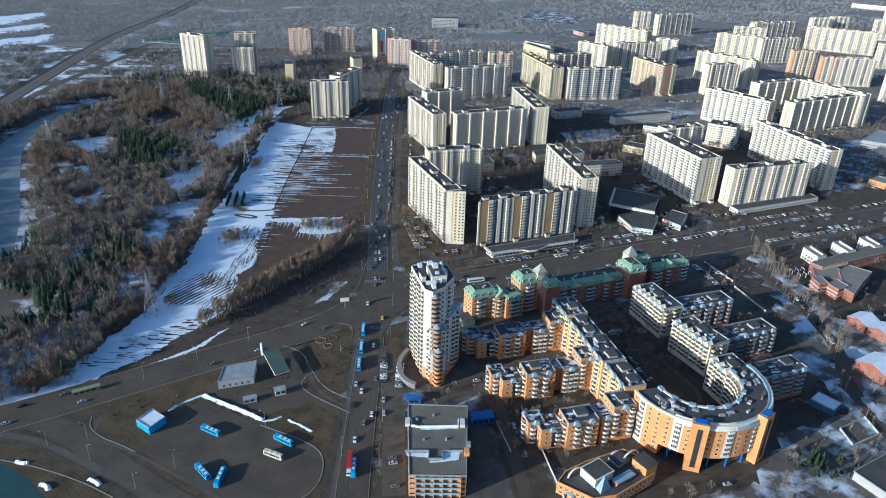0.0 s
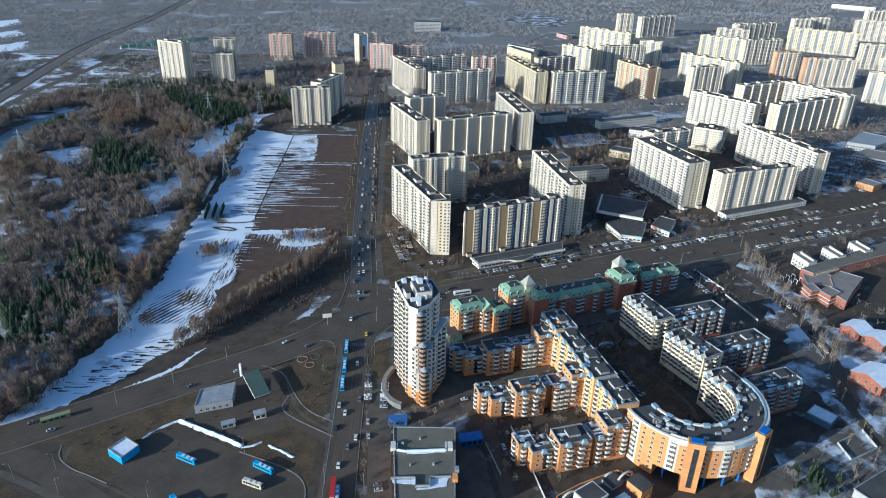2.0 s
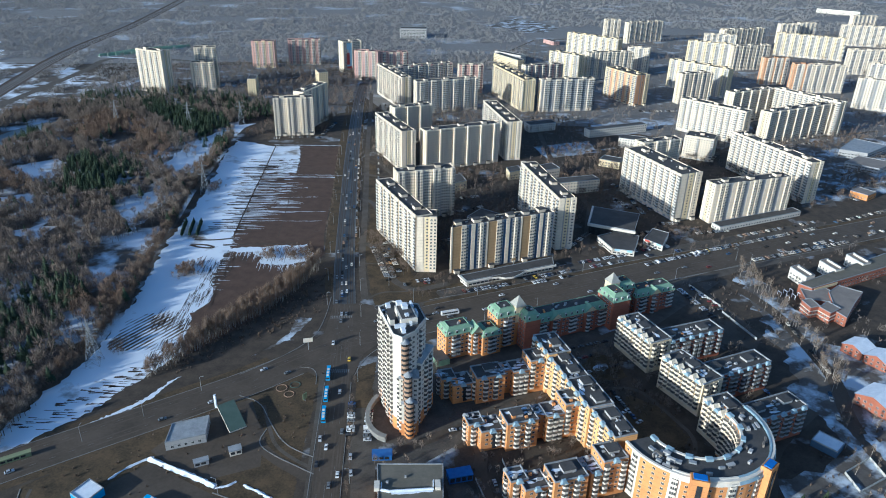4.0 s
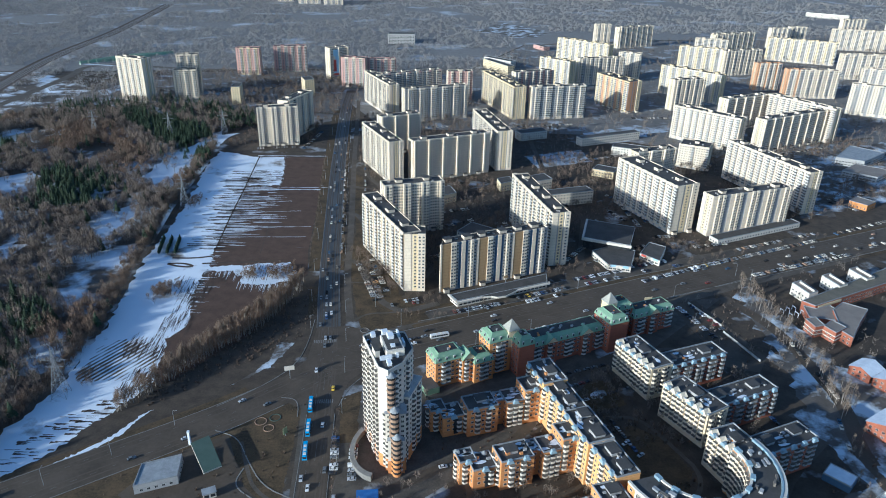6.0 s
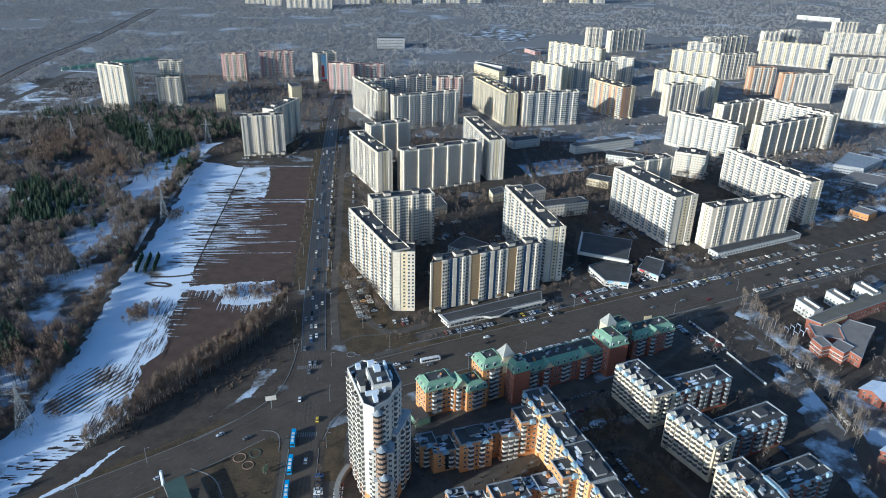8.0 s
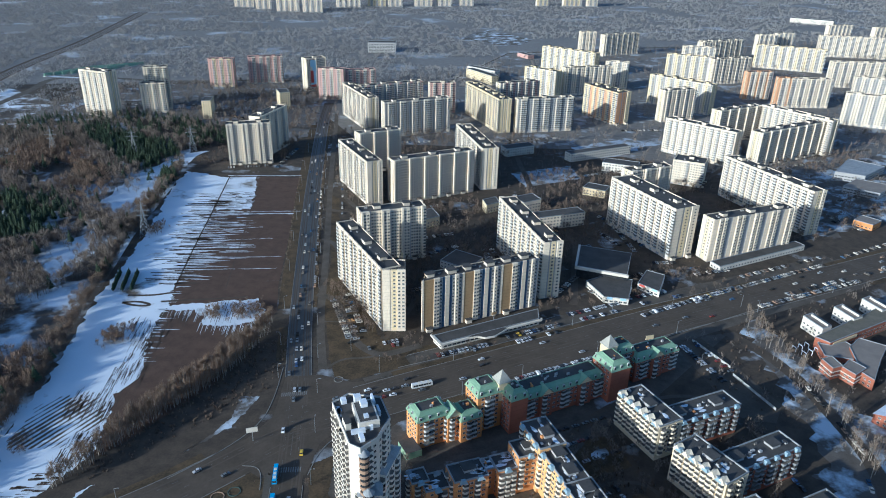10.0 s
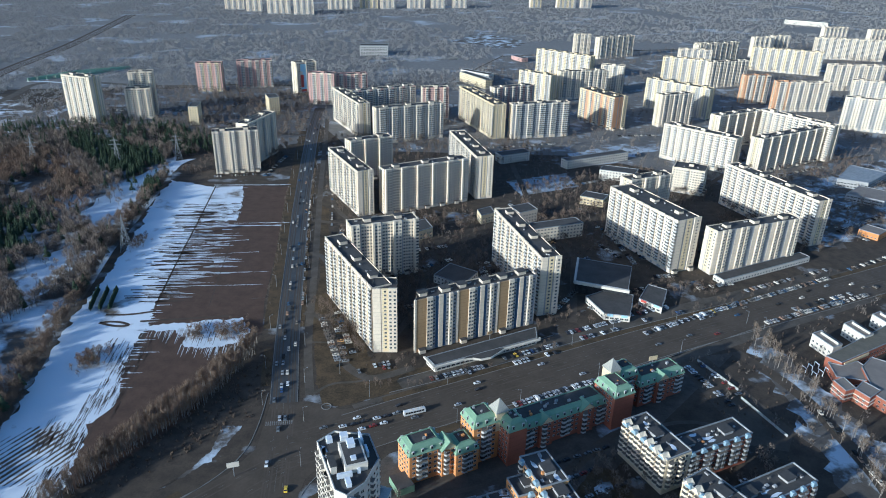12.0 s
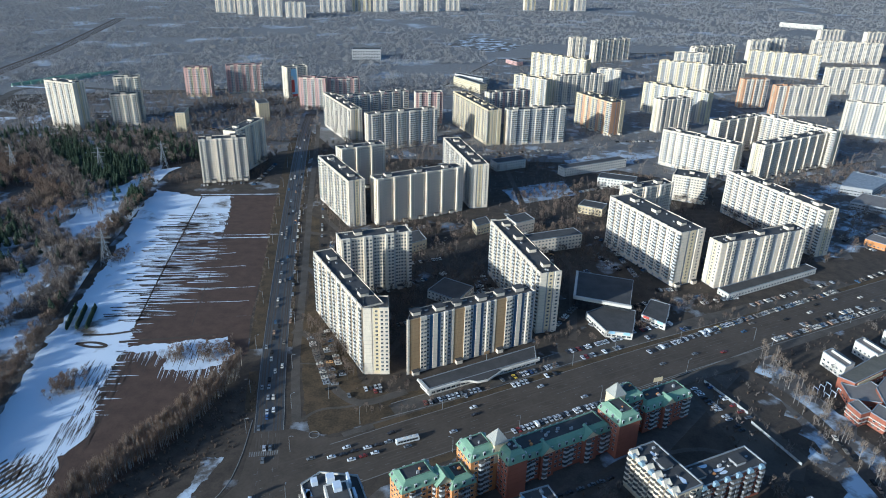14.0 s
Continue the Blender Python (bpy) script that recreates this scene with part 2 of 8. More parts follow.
# ---- mesh tools ----
class Mesh:
    """Collects faces with a material slot each."""

    def __init__(self):
        self.v, self.f, self.m = [], [], []

    def face(self, pts, mi=0):
        k = len(self.v)
        self.v += [tuple(p) for p in pts]
        self.f.append(tuple(range(k, k + len(pts))))
        self.m.append(mi)

    def hexa(self, a, b, mi=0, top=None, bottom=True):
        """a: four points below, counter-clockwise; b: the four above."""
        k = len(self.v)
        self.v += [tuple(p) for p in a] + [tuple(p) for p in b]
        fs = [(4, 5, 6, 7), (0, 1, 5, 4), (1, 2, 6, 5), (2, 3, 7, 6), (3, 0, 4, 7)] + ([(3, 2, 1, 0)] if bottom else [])
        for i, q in enumerate(fs):
            self.f.append(tuple(k + j for j in q))
            self.m.append(top if (i == 0 and top is not None) else mi)

    def box(self, x0, x1, y0, y1, z0, z1, mi=0, top=None):
        a = [(x0, y0), (x1, y0), (x1, y1), (x0, y1)]
        self.hexa([(*p, z0) for p in a], [(*p, z1) for p in a], mi, top)

    def obox(self, c, d, length, width, z0, z1, mi=0, top=None):
        """A box with its middle at c, along the unit vector d."""
        n = (-d[1], d[0])
        a = [(c[0] + d[0] * s * length / 2 + n[0] * t * width / 2, c[1] + d[1] * s * length / 2 + n[1] * t * width / 2) for s, t in ((-1, -1), (1, -1), (1, 1), (-1, 1))]
        self.hexa([(*p, z0) for p in a], [(*p, z1) for p in a], mi, top)

    def prism(self, poly, z0, z1, mi=0, top=None):
        k, n = len(self.v), len(poly)
        self.v += [(*p, z0) for p in poly] + [(*p, z1) for p in poly]
        for i in range(n):
            j = (i + 1) % n
            self.f.append((k + i, k + j, k + n + j, k + n + i))
            self.m.append(mi)
        self.f.append(tuple(k + n + i for i in range(n)))
        self.m.append(mi if top is None else top)

    def rod(self, a, b, r0, r1=None, mi=0, sides=4):
        a, b = Vector(a), Vector(b)
        r1 = r0 if r1 is None else r1
        d = (b - a).normalized()
        x = d.orthogonal().normalized()
        y = d.cross(x)
        k = len(self.v)
        for p, r in ((a, r0), (b, r1)):
            for i in range(sides):
                t = 2 * math.pi * i / sides
                self.v.append(tuple(p + x * (r * math.cos(t)) + y * (r * math.sin(t))))
        for i in range(sides):
            j = (i + 1) % sides
            self.f.append((k + i, k + j, k + sides + j, k + sides + i))
            self.m.append(mi)
        self.f.append(tuple(k + sides + i for i in range(sides)))
        self.m.append(mi)

    def data(self, name, mats):
        me = bpy.data.meshes.new(name)
        me.from_pydata(self.v, [], self.f)
        for x in mats:
            me.materials.append(x)
        me.polygons.foreach_set("material_index", self.m)
        me.update()
        return me


def part(name, mesh, mats, parent=None, label="", at=None):
    """One mesh object, under a thing or a part when parent is given."""
    if isinstance(mesh, Mesh):
        mesh = mesh.data(name, mats)
    ob = new(name, mesh)
    if parent is not None:
        ob.parent = parent
    if at is not None:
        ob.matrix_basis = at
    if label:
        tagged(ob, label)
    return ob


def thing(name, x, y, label, category, group="", kind="", turn=0.0, z=0.0):
    ob = new(name)
    ob.matrix_basis = pose(x, y, z, 0, 0, turn)
    return tagged(ob, label, category, group, kind)


def unit(p, q):
    d = math.hypot(q[0] - p[0], q[1] - p[1])
    return (q[0] - p[0]) / d, (q[1] - p[1]) / d, d


def inset(poly, w):
    """A convex counter-clockwise outline moved inwards."""
    out = []
    for i in range(len(poly)):
        a, b, c = poly[i - 1], poly[i], poly[(i + 1) % len(poly)]
        d1, d2 = unit(a, b), unit(b, c)
        n1, n2 = (-d1[1], d1[0]), (-d2[1], d2[0])
        k = w / max(0.3, 1 + n1[0] * n2[0] + n1[1] * n2[1])
        out.append((b[0] + (n1[0] + n2[0]) * k, b[1] + (n1[1] + n2[1]) * k))
    return out


# ---- windows and balconies, a stack for each bay of a facade ----
STACKS = {}
FOOTPRINTS = []
FAR_WINDOWS = {}


def stack_mesh(kind, floors, sh, seed, far=False):
    key = (kind, floors, round(sh, 2), seed, far)
    if key in STACKS:
        return STACKS[key]
    rng = random.Random(seed * 77 + floors)
    m = Mesh()

    def shell(x0, x1, y, z0, z1, mi):
        """Front and four edges of a thin plate that stands on the wall."""
        f = [(x1, y, z0), (x0, y, z0), (x0, y, z1), (x1, y, z1)]
        k = [(x1, 0, z0), (x0, 0, z0), (x0, 0, z1), (x1, 0, z1)]
        m.face(f, mi)
        for i in range(0 if far else 4):
            j = (i + 1) % 4
            m.face([k[i], k[j], f[j], f[i]], mi)

    def plate(x0, x1, y, z0, z1, mi):
        m.face([(x1, y, z0), (x0, y, z0), (x0, y, z1), (x1, y, z1)], mi)

    for i in range(floors):
        z = i * sh
        if kind in "wnd":
            w = {"w": 0.68, "n": 0.4, "d": 1.2}[kind]
            shell(-w - 0.12, w + 0.12, 0.06, z + 0.8, z + 2.25, 0)
            plate(-w, w, 0.07, z + 0.92, z + 2.13, 1)
            if kind != "n" and not far:
                plate(-0.05, 0.05, 0.08, z + 0.92, z + 2.13, 0)
        else:
            w = {"b": 1.5, "c": 1.6, "g": 1.4, "o": 1.25}[kind]
            dep = {"b": 0.9, "c": 1.4, "g": 0.7, "o": 1.3}[kind]
            if kind == "c":
                e = w * 0.55
                pts = [(w, 0.02), (w, dep * 0.45), (e, dep), (-e, dep), (-w, dep * 0.45), (-w, 0.02)]
            else:
                pts = [(w, 0.02), (w, dep), (-w, dep), (-w, 0.02)]
            glazed = kind == "g" or kind != "o" and rng.random() < (0.55 if kind == "c" else 0.6)
            m.face([(x, y, z - 0.1) for x, y in pts], 0)
            # dark face over the parapet, coloured as the shaded inside of the balcony
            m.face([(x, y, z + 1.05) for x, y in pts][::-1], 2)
            for p, q in zip(pts, pts[1:]):
                m.face([(*p, z - 0.1), (*q, z - 0.1), (*q, z + 1.05), (*p, z + 1.05)], 0)
                if glazed:
                    m.face([(p[0] * 0.97, p[1] * 0.97, z + 1.05), (q[0] * 0.97, q[1] * 0.97, z + 1.05), (q[0] * 0.97, q[1] * 0.97, z + sh - 0.35), (p[0] * 0.97, p[1] * 0.97, z + sh - 0.35)], 1)
                    m.face([(*p, z + sh - 0.35), (*q, z + sh - 0.35), (*q, z + sh - 0.08), (*p, z + sh - 0.08)], 0)
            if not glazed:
                # dark plate on the wall puts an open balcony's shade into colour
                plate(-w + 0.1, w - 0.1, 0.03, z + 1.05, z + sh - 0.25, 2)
            elif kind != "c" and not far:
                for x in (-w / 3, w / 3):
                    plate(x - 0.06, x + 0.06, dep + 0.01, z + 1.05, z + sh - 0.1, 0)
    STACKS[key] = m
    return m


STACK_MESHES = {}


def stack(parent, x, y, nx, ny, z, kind, floors, sh, frame_mat, seed):
    key = (kind, floors, round(sh, 2), seed, frame_mat.name)
    if key not in STACK_MESHES:
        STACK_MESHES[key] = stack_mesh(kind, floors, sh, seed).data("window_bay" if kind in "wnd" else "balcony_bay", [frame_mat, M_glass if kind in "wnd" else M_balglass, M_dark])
    a = math.degrees(math.atan2(ny, nx)) - 90
    return tagged(part("window_bay" if kind in "wnd" else "balcony_bay", STACK_MESHES[key], None, parent, at=pose(x, y, z, 0, 0, a)), kind="stuff")


def facade(parent, p, q, z0, floors, sh, pattern, pitch=3.2, wall=None, frame_mat=None, out=0.0, margin=1.6):
    """Fills the wall from p to q, outside on its right, with stacks after the pattern; '-' leaves a bay blank."""
    if not pattern:
        return
    dx, dy, L = unit(p, q)
    nx, ny = dy, -dx
    n = max(1, int((L - 2 * margin) / pitch) + 1)
    start = (L - (n - 1) * pitch) / 2
    fm = frame_mat or M_frame
    far = FAR_WINDOWS.setdefault((parent.name, fm.name), Mesh())
    for i in range(n):
        k = pattern[i % len(pattern)]
        if k == "-":
            continue
        s = start + i * pitch
        if p[1] > 760:
            one = stack_mesh(k, floors, sh, (i * 5 + int(abs(p[0]))) % 7, p[1] > 1000)
            j = len(far.v)
            ox, oy = p[0] + dx * s + nx * out, p[1] + dy * s + ny * out
            far.v += [(ox - dx * v[0] + nx * v[1], oy - dy * v[0] + ny * v[1], z0 + v[2]) for v in one.v]
            far.f += [tuple(j + q for q in f) for f in one.f]
            far.m += one.m
            continue
        stack(parent, p[0] + dx * s + nx * out, p[1] + dy * s + ny * out, nx, ny, z0, k, floors, sh, fm, (i * 5 + int(abs(p[0]))) % 7)


def roof_set(parent, poly, h, edge_mat, houses=2, snow=0.0, seed=1, house_mat=None, house_h=2.6, rim=None):
    """Felt, parapet and lift houses on a flat roof."""
    rng = random.Random(seed)
    inner = inset(poly, 0.45)
    m = Mesh()
    n = len(poly)
    for i in range(n):
        j = (i + 1) % n
        m.hexa([(*poly[i], h), (*poly[j], h), (*inner[j], h), (*inner[i], h)], [(*poly[i], h + 0.9), (*poly[j], h + 0.9), (*inner[j], h + 0.9), (*inner[i], h + 0.9)], 0, 1)
    part("parapet", m, [edge_mat, rim or M_roofedge], parent)
    r = Mesh()
    r.prism(inset(poly, 0.46), h - 0.2, h + 0.12, 0)
    felt = part("roof", r, [M_roof], parent, "dark felt roof")
    p, q, b = poly[0], poly[1], poly[2]
    d = unit(p, q)
    w = unit(q, b)
    for i in range(houses):
        s = d[2] * (i + 0.5) / houses + rng.uniform(-1.5, 1.5)
        t = w[2] * rng.uniform(0.5, 0.62)
        c = (p[0] + d[0] * s + w[0] * t, p[1] + d[1] * s + w[1] * t)
        hm = Mesh()
        hm.obox(c, d[:2], rng.uniform(4.5, 6.5), min(w[2] * 0.42, 5.5), h + 0.12, h + 0.12 + house_h, 0)
        hm.obox(c, d[:2], 6.9, min(w[2] * 0.5, 6), h + 0.12 + house_h, h + 0.35 + house_h, 1)
        part("lift_house", hm, [house_mat or edge_mat, M_roof], felt)
        for k in range(2):
            s2, t2 = s + rng.choice((-1, 1)) * rng.uniform(5, 9), w[2] * rng.uniform(0.25, 0.75)
            if 2 < s2 < d[2] - 2:
                v = Mesh()
                c2 = (p[0] + d[0] * s2 + w[0] * t2, p[1] + d[1] * s2 + w[1] * t2)
                v.obox(c2, d[:2], 1.4, 1.0, h + 0.12, h + 1.3, 0)
                v.obox(c2, d[:2], 1.7, 1.3, h + 1.3, h + 1.42, 1)
                part("vent", v, [M_grey, M_roof], felt)
    if snow:
        for i in range(int(snow)):
            s, t = d[2] * rng.uniform(0.1, 0.9), w[2] * rng.uniform(0.15, 0.85)
            c = (p[0] + d[0] * s + w[0] * t, p[1] + d[1] * s + w[1] * t)
            sm = Mesh()
            ring = [(c[0] + math.cos(a) * rng.uniform(0.8, 2.2) * d[0] * 2 - math.sin(a) * rng.uniform(0.6, 1.4) * d[1], c[1] + math.cos(a) * rng.uniform(0.8, 2.2) * d[1] * 2 + math.sin(a) * rng.uniform(0.6, 1.4) * d[0]) for a in [k * math.pi / 4 for k in range(8)]]
            sm.prism(ring, h + 0.1, h + 0.2, 0)
            part("snow_patch", sm, [M_snowcap], felt)


def rect(p, q, depth):
    """The outline behind the front line p to q."""
    dx, dy, L = unit(p, q)
    return [p, q, (q[0] - dy * depth, q[1] + dx * depth), (p[0] - dy * depth, p[1] + dx * depth)]


def bay_run(b, p, q, bays, h, z0, floors, sh, frame_mat=None):
    """Bays of differing depth and colour along the wall from p to q, outside on its right."""
    dx, dy, L = unit(p, q)
    s, i = 0.0, 0
    while s < L - 1:
        w, proud, bm, pat = bays[i % len(bays)]
        w = min(w, L - s)
        a = (p[0] + dx * s, p[1] + dy * s)
        e = (p[0] + dx * (s + w), p[1] + dy * (s + w))
        if proud >= 0:
            mb = Mesh()
            o = (dy * max(proud, 0.05), -dx * max(proud, 0.05))
            k = 0.4 / max(proud, 0.05)
            mb.prism([(a[0] + o[0], a[1] + o[1]), (e[0] + o[0], e[1] + o[1]), (e[0] - o[0] * k, e[1] - o[1] * k), (a[0] - o[0] * k, a[1] - o[1] * k)], 0.5, h + (1.3 if proud > 0.5 else 0.92), 0)
            part("wall_bay", mb, [bm], b)
            if w > 6 and p[1] < 1200:
                mp = Mesh()
                mp.obox((a[0] + dx * w * 0.5 + dy * (proud + 1.3), a[1] + dy * w * 0.5 - dx * (proud + 1.3)), (dx, dy), 4.2, 2.6, 0, 3.0, 0)
                mp.obox((a[0] + dx * w * 0.5 + dy * (proud + 1.5), a[1] + dy * w * 0.5 - dx * (proud + 1.5)), (dx, dy), 4.8, 3.2, 3.0, 3.3, 1)
                part("entrance_porch", mp, [M_panel, M_roof], b)
        if pat:
            facade(b, a, e, z0, floors, sh, pat, w / max(1, len(pat)), frame_mat=frame_mat, out=max(proud, 0.05), margin=0.2)
        s += w
        i += 1


def panel_house(p, q, depth, h, label, front="wbwwbw", back="wwbw", side="w--w", wall=None, bays=(), ends=(1, 1), frame_mat=None, houses=None, extra=(), group="panel housing blocks", end_wall=None, skew=0.0):
    """A long prefabricated block. bays: repeating (width, proud, material, pattern) along the front."""
    wall = wall or M_panel
    dx, dy, L = unit(p, q)
    b = thing("apartment_building", p[0], p[1], label, "building", group)
    b.matrix_basis = Matrix.Identity(4)
    poly = rect(p, q, depth)
    poly[3] = (poly[3][0] + dx * skew, poly[3][1] + dy * skew)
    sh = 2.75
    floors = int((h - 2.5) / sh)
    z0 = h - floors * sh - 0.5
    FOOTPRINTS.append(poly)
    body = Mesh()
    body.prism(poly, 0, h, 0)
    part("wall", body, [wall], b)
    pl = Mesh()
    big = inset(poly, -0.15)
    pl.prism(big, 0, min(z0, 2.2), 0)
    part("plinth", pl, [M_grey], b)
    bay_run(b, poly[0], poly[1], bays or [(3, 0, wall, "w"), (5.6, 0.6, wall, front[1:3] or "w"), (2.6, 0, wall, "n"), (5.6, 0.6, wall, "wb"), (1.3, -1, M_grey, "")], h, z0, floors, sh, frame_mat)
    if back:
        facade(b, poly[2], poly[3], z0, floors, sh, back, frame_mat=frame_mat)
    end = [(depth * 0.3, 0.35, end_wall or wall, ""), (depth * 0.08, 0, M_grey, ""), (depth * 0.25, 0.15, end_wall or M_cream, "w"), (depth * 0.07, 0, M_grey, ""), (depth * 0.3, 0.8, wall, "w")]
    if side and ends[1]:
        bay_run(b, poly[1], poly[2], end, h, z0, floors, sh, frame_mat)
    if side and ends[0]:
        bay_run(b, poly[3], poly[0], end, h, z0, floors, sh, frame_mat)
    roof_set(b, poly, h, wall, houses if houses is not None else max(1, int(L / 24)), seed=int(abs(p[0] + p[1])), rim=M_roof)
    for (ep, eq, ed, eh, em, epat) in extra:
        e = Mesh()
        ply = rect(ep, eq, ed)
        e.prism(ply, 0, eh, 0)
        part("wall", e, [em], b)
        ew = unit(ep, eq)[2]
        bay_run(b, ply[0], ply[1], [(ew * 0.33, 0.3, em, ""), (ew * 0.07, -1, M_grey, ""), (ew * 0.24, 0.1, M_cream, "w"), (ew * 0.36, 0.9, em, "ww")], eh, z0, floors, sh, frame_mat)
        facade(b, ply[1], ply[2], z0, floors, sh, "w", 3.2, frame_mat=frame_mat)
        roof_set(b, ply, eh, em, 0, rim=M_roof)
    return b


# ---- the ground and the roads ----
def frayed(poly, amp, step=5.0):
    """The outline broken up into short uneven stretches."""
    rg = random.Random(int(abs(poly[0][0] * 3 + poly[0][1])))
    out = []
    for p, q in zip(poly, poly[1:] + poly[:1]):
        dx, dy, L = unit(p, q)
        n = max(1, int(L / step))
        for i in range(n):
            t = L * (i + (rg.uniform(-0.3, 0.3) if i else 0)) / n
            o = rg.gauss(0, amp * 0.6) + amp * noise.noise(Vector((p[0] * 0.1 + t * 0.06, p[1] * 0.1, 5))) * 2
            out.append((p[0] + dx * t - dy * o, p[1] + dy * t + dx * o))
    return out


def sheet(name, poly, z, m, label, category="ground", fray=0.0):
    s = Mesh()
    if fray:
        poly = frayed(poly, fray, fray * 2.0)
    s.face([(*p, z) for p in poly])
    return tagged(part(name, s, [m]), label, category, kind="structure")


sheet("ground", [(-7000, -2000), (7000, -2000), (7000, 9000), (-7000, 9000)], 0.0, M_ground, "brown frosty winter ground reaching to the horizon")


def along(line, off):
    """The polyline moved to its right by off."""
    out = []
    for i, p in enumerate(line):
        a, b = line[max(0, i - 1)], line[min(len(line) - 1, i + 1)]
        d = unit(a, b)
        out.append((p[0] + d[1] * off, p[1] - d[0] * off))
    return out


def smooth(line, times=2):
    for _ in range(times):
        out = [line[0]]
        for a, b in zip(line, line[1:]):
            out += [(a[0] * 0.75 + b[0] * 0.25, a[1] * 0.75 + b[1] * 0.25), (a[0] * 0.25 + b[0] * 0.75, a[1] * 0.25 + b[1] * 0.75)]
        line = out + [line[-1]]
    return line


def ribbon(name, line, w, z, m, label, category="road", off=0.0, up=0.0):
    a, b = along(line, off - w / 2), along(line, off + w / 2)
    s = Mesh()
    for i in range(len(line) - 1):
        q = [b[i], b[i + 1], a[i + 1], a[i]]
        if up:
            s.hexa([(*p, z) for p in q], [(*p, z + up) for p in q])
        else:
            s.face([(*p, z) for p in q])
    return tagged(part(name, s, [m]), label, category, kind="structure")


def dashes(name, line, off, dash, gap, w, z, parent):
    s = Mesh()
    ln = along(line, off)
    carry = 0.0
    for a, b in zip(ln, ln[1:]):
        dx, dy, L = unit(a, b)
        t = carry
        while t < L:
            e = min(t + dash, L)
            n = (-dy * w / 2, dx * w / 2)
            p, q = (a[0] + dx * t, a[1] + dy * t), (a[0] + dx * e, a[1] + dy * e)
            s.face([(p[0] - n[0], p[1] - n[1], z), (q[0] - n[0], q[1] - n[1], z), (q[0] + n[0], q[1] + n[1], z), (p[0] + n[0], p[1] + n[1], z)])
            t += dash + gap
        carry = t - L
    part(name, s, [M_paint], parent, "worn white lane paint")


MAIN = smooth([(-20, 0), (-50, 160), (-68, 258), (-77.5, 315), (-91.3, 404), (-104, 474), (-121, 547), (-146, 675), (-164, 767), (-181, 859), (-206, 1000), (-226, 1120), (-236, 1205)])
CROSS = smooth([(-100, 440), (-66, 458), (-36, 476), (0, 496), (62, 531), (143, 577), (238, 626), (333, 677), (700, 875), (1100, 1090), (1900, 1500)])
WEST = smooth([(-96, 432), (-125, 402), (-148, 378), (-212, 325), (-267, 278), (-400, 180), (-600, 40)])
road_a = ribbon("road", MAIN, 15, 0.06, M_asphalt, "dark grey asphalt avenue between field and housing")
ribbon("road", [q for q in MAIN if 468 < q[1] < 1190], 16, 0.075, M_wet, "damp dark asphalt of the straight avenue")
road_b = ribbon("road", CROSS, 33, 0.08, M_asphalt, "wide grey asphalt avenue with parked cars along it")
road_c = ribbon("road", WEST, 24, 0.07, M_asphalt, "dark asphalt road curving past the wood")
for r, ln, offs, z in ((road_a, MAIN, (-3.7, 3.7), 0.1), (road_b, CROSS, (-11, -5.5, 5.5, 11), 0.12), (road_c, WEST, (-6, 6), 0.11)):
    for o in offs:
        dashes("lane_dashes", ln, o, 3, 6, 0.25, z, r)
    dashes("centre_line", ln, 0, 60, 0.01, 0.25, z, r)
for ln, w, cut in ((MAIN, 15.4, 0), (CROSS, 33, 14), (WEST, 24, 10)):
    for side in (-1, 1):
        piece = [q for q in ln if math.hypot(q[0] + 98, q[1] - 440) > 34 and q[1] < 1500]
        runs = [[piece[0]]]
        for q in piece[1:]:
            if math.hypot(q[0] - runs[-1][-1][0], q[1] - runs[-1][-1][1]) > 62 and math.hypot(q[0] + 98, q[1] - 440) < 90:
                runs.append([])
            runs[-1].append(q)
        for run in runs:
            if len(run) > 2:
                ribbon("kerb", run, 0.35, 0.0, M_kerb, "grey concrete kerb beside the road", "kerb", side * (w / 2 + 0.2), 0.2)
service = [(-93, 492), (-107.5, 549), (-119.7, 623), (-135, 708), (-165, 870), (-192, 1030), (-212, 1140)]
ribbon("service_road", smooth(service), 5.5, 0.065, M_pave, "pale worn service road beside the avenue")
for pts, w in (([(-118, 588), (-103, 583), (-91, 554), (-79, 526), (-68, 515), (-58, 510), (-34, 525)], 6), ([(-85, 600), (-91, 592), (-103, 583)], 5), ([(-135, 690), (-120, 678), (-108, 640), (-100, 612)], 5), ([(-48, 261), (-56, 300), (-62, 333), (-70, 370)], 12), ([(-160, 842), (-146, 850), (-140, 800), (-104, 745), (-60, 742)], 5)):
    ribbon("yard_road", smooth(pts), w, 0.07, M_pave, "worn access road with parked cars", "road")
ribbon("footway", smooth([(-92, 492), (-83, 505), (-66, 507), (-40, 520)]), 2, 0.075, M_pave, "narrow footpath over the grass", "path")
ribbon("footway", smooth([(-108, 549), (-94, 550), (-86, 548)]), 1.6, 0.075, M_pave, "narrow footpath over the grass", "path")
ribbon("pavement", along([q for q in CROSS if q[0] > -60], -21), 4, 0.07, M_pave, "pale pavement along the avenue", "path")
ribbon("parking_lane", [(-40, 505), (12, 534), (62, 565), (109, 590), (206, 640), (310, 695)], 13, 0.05, M_pave, "worn parking lane in front of the flats")
ribbon("parking_lane", [(24, 484), (85, 518), (140, 548), (215, 592), (320, 650)], 9, 0.05, M_pave, "worn parking lane behind the green roofed houses")

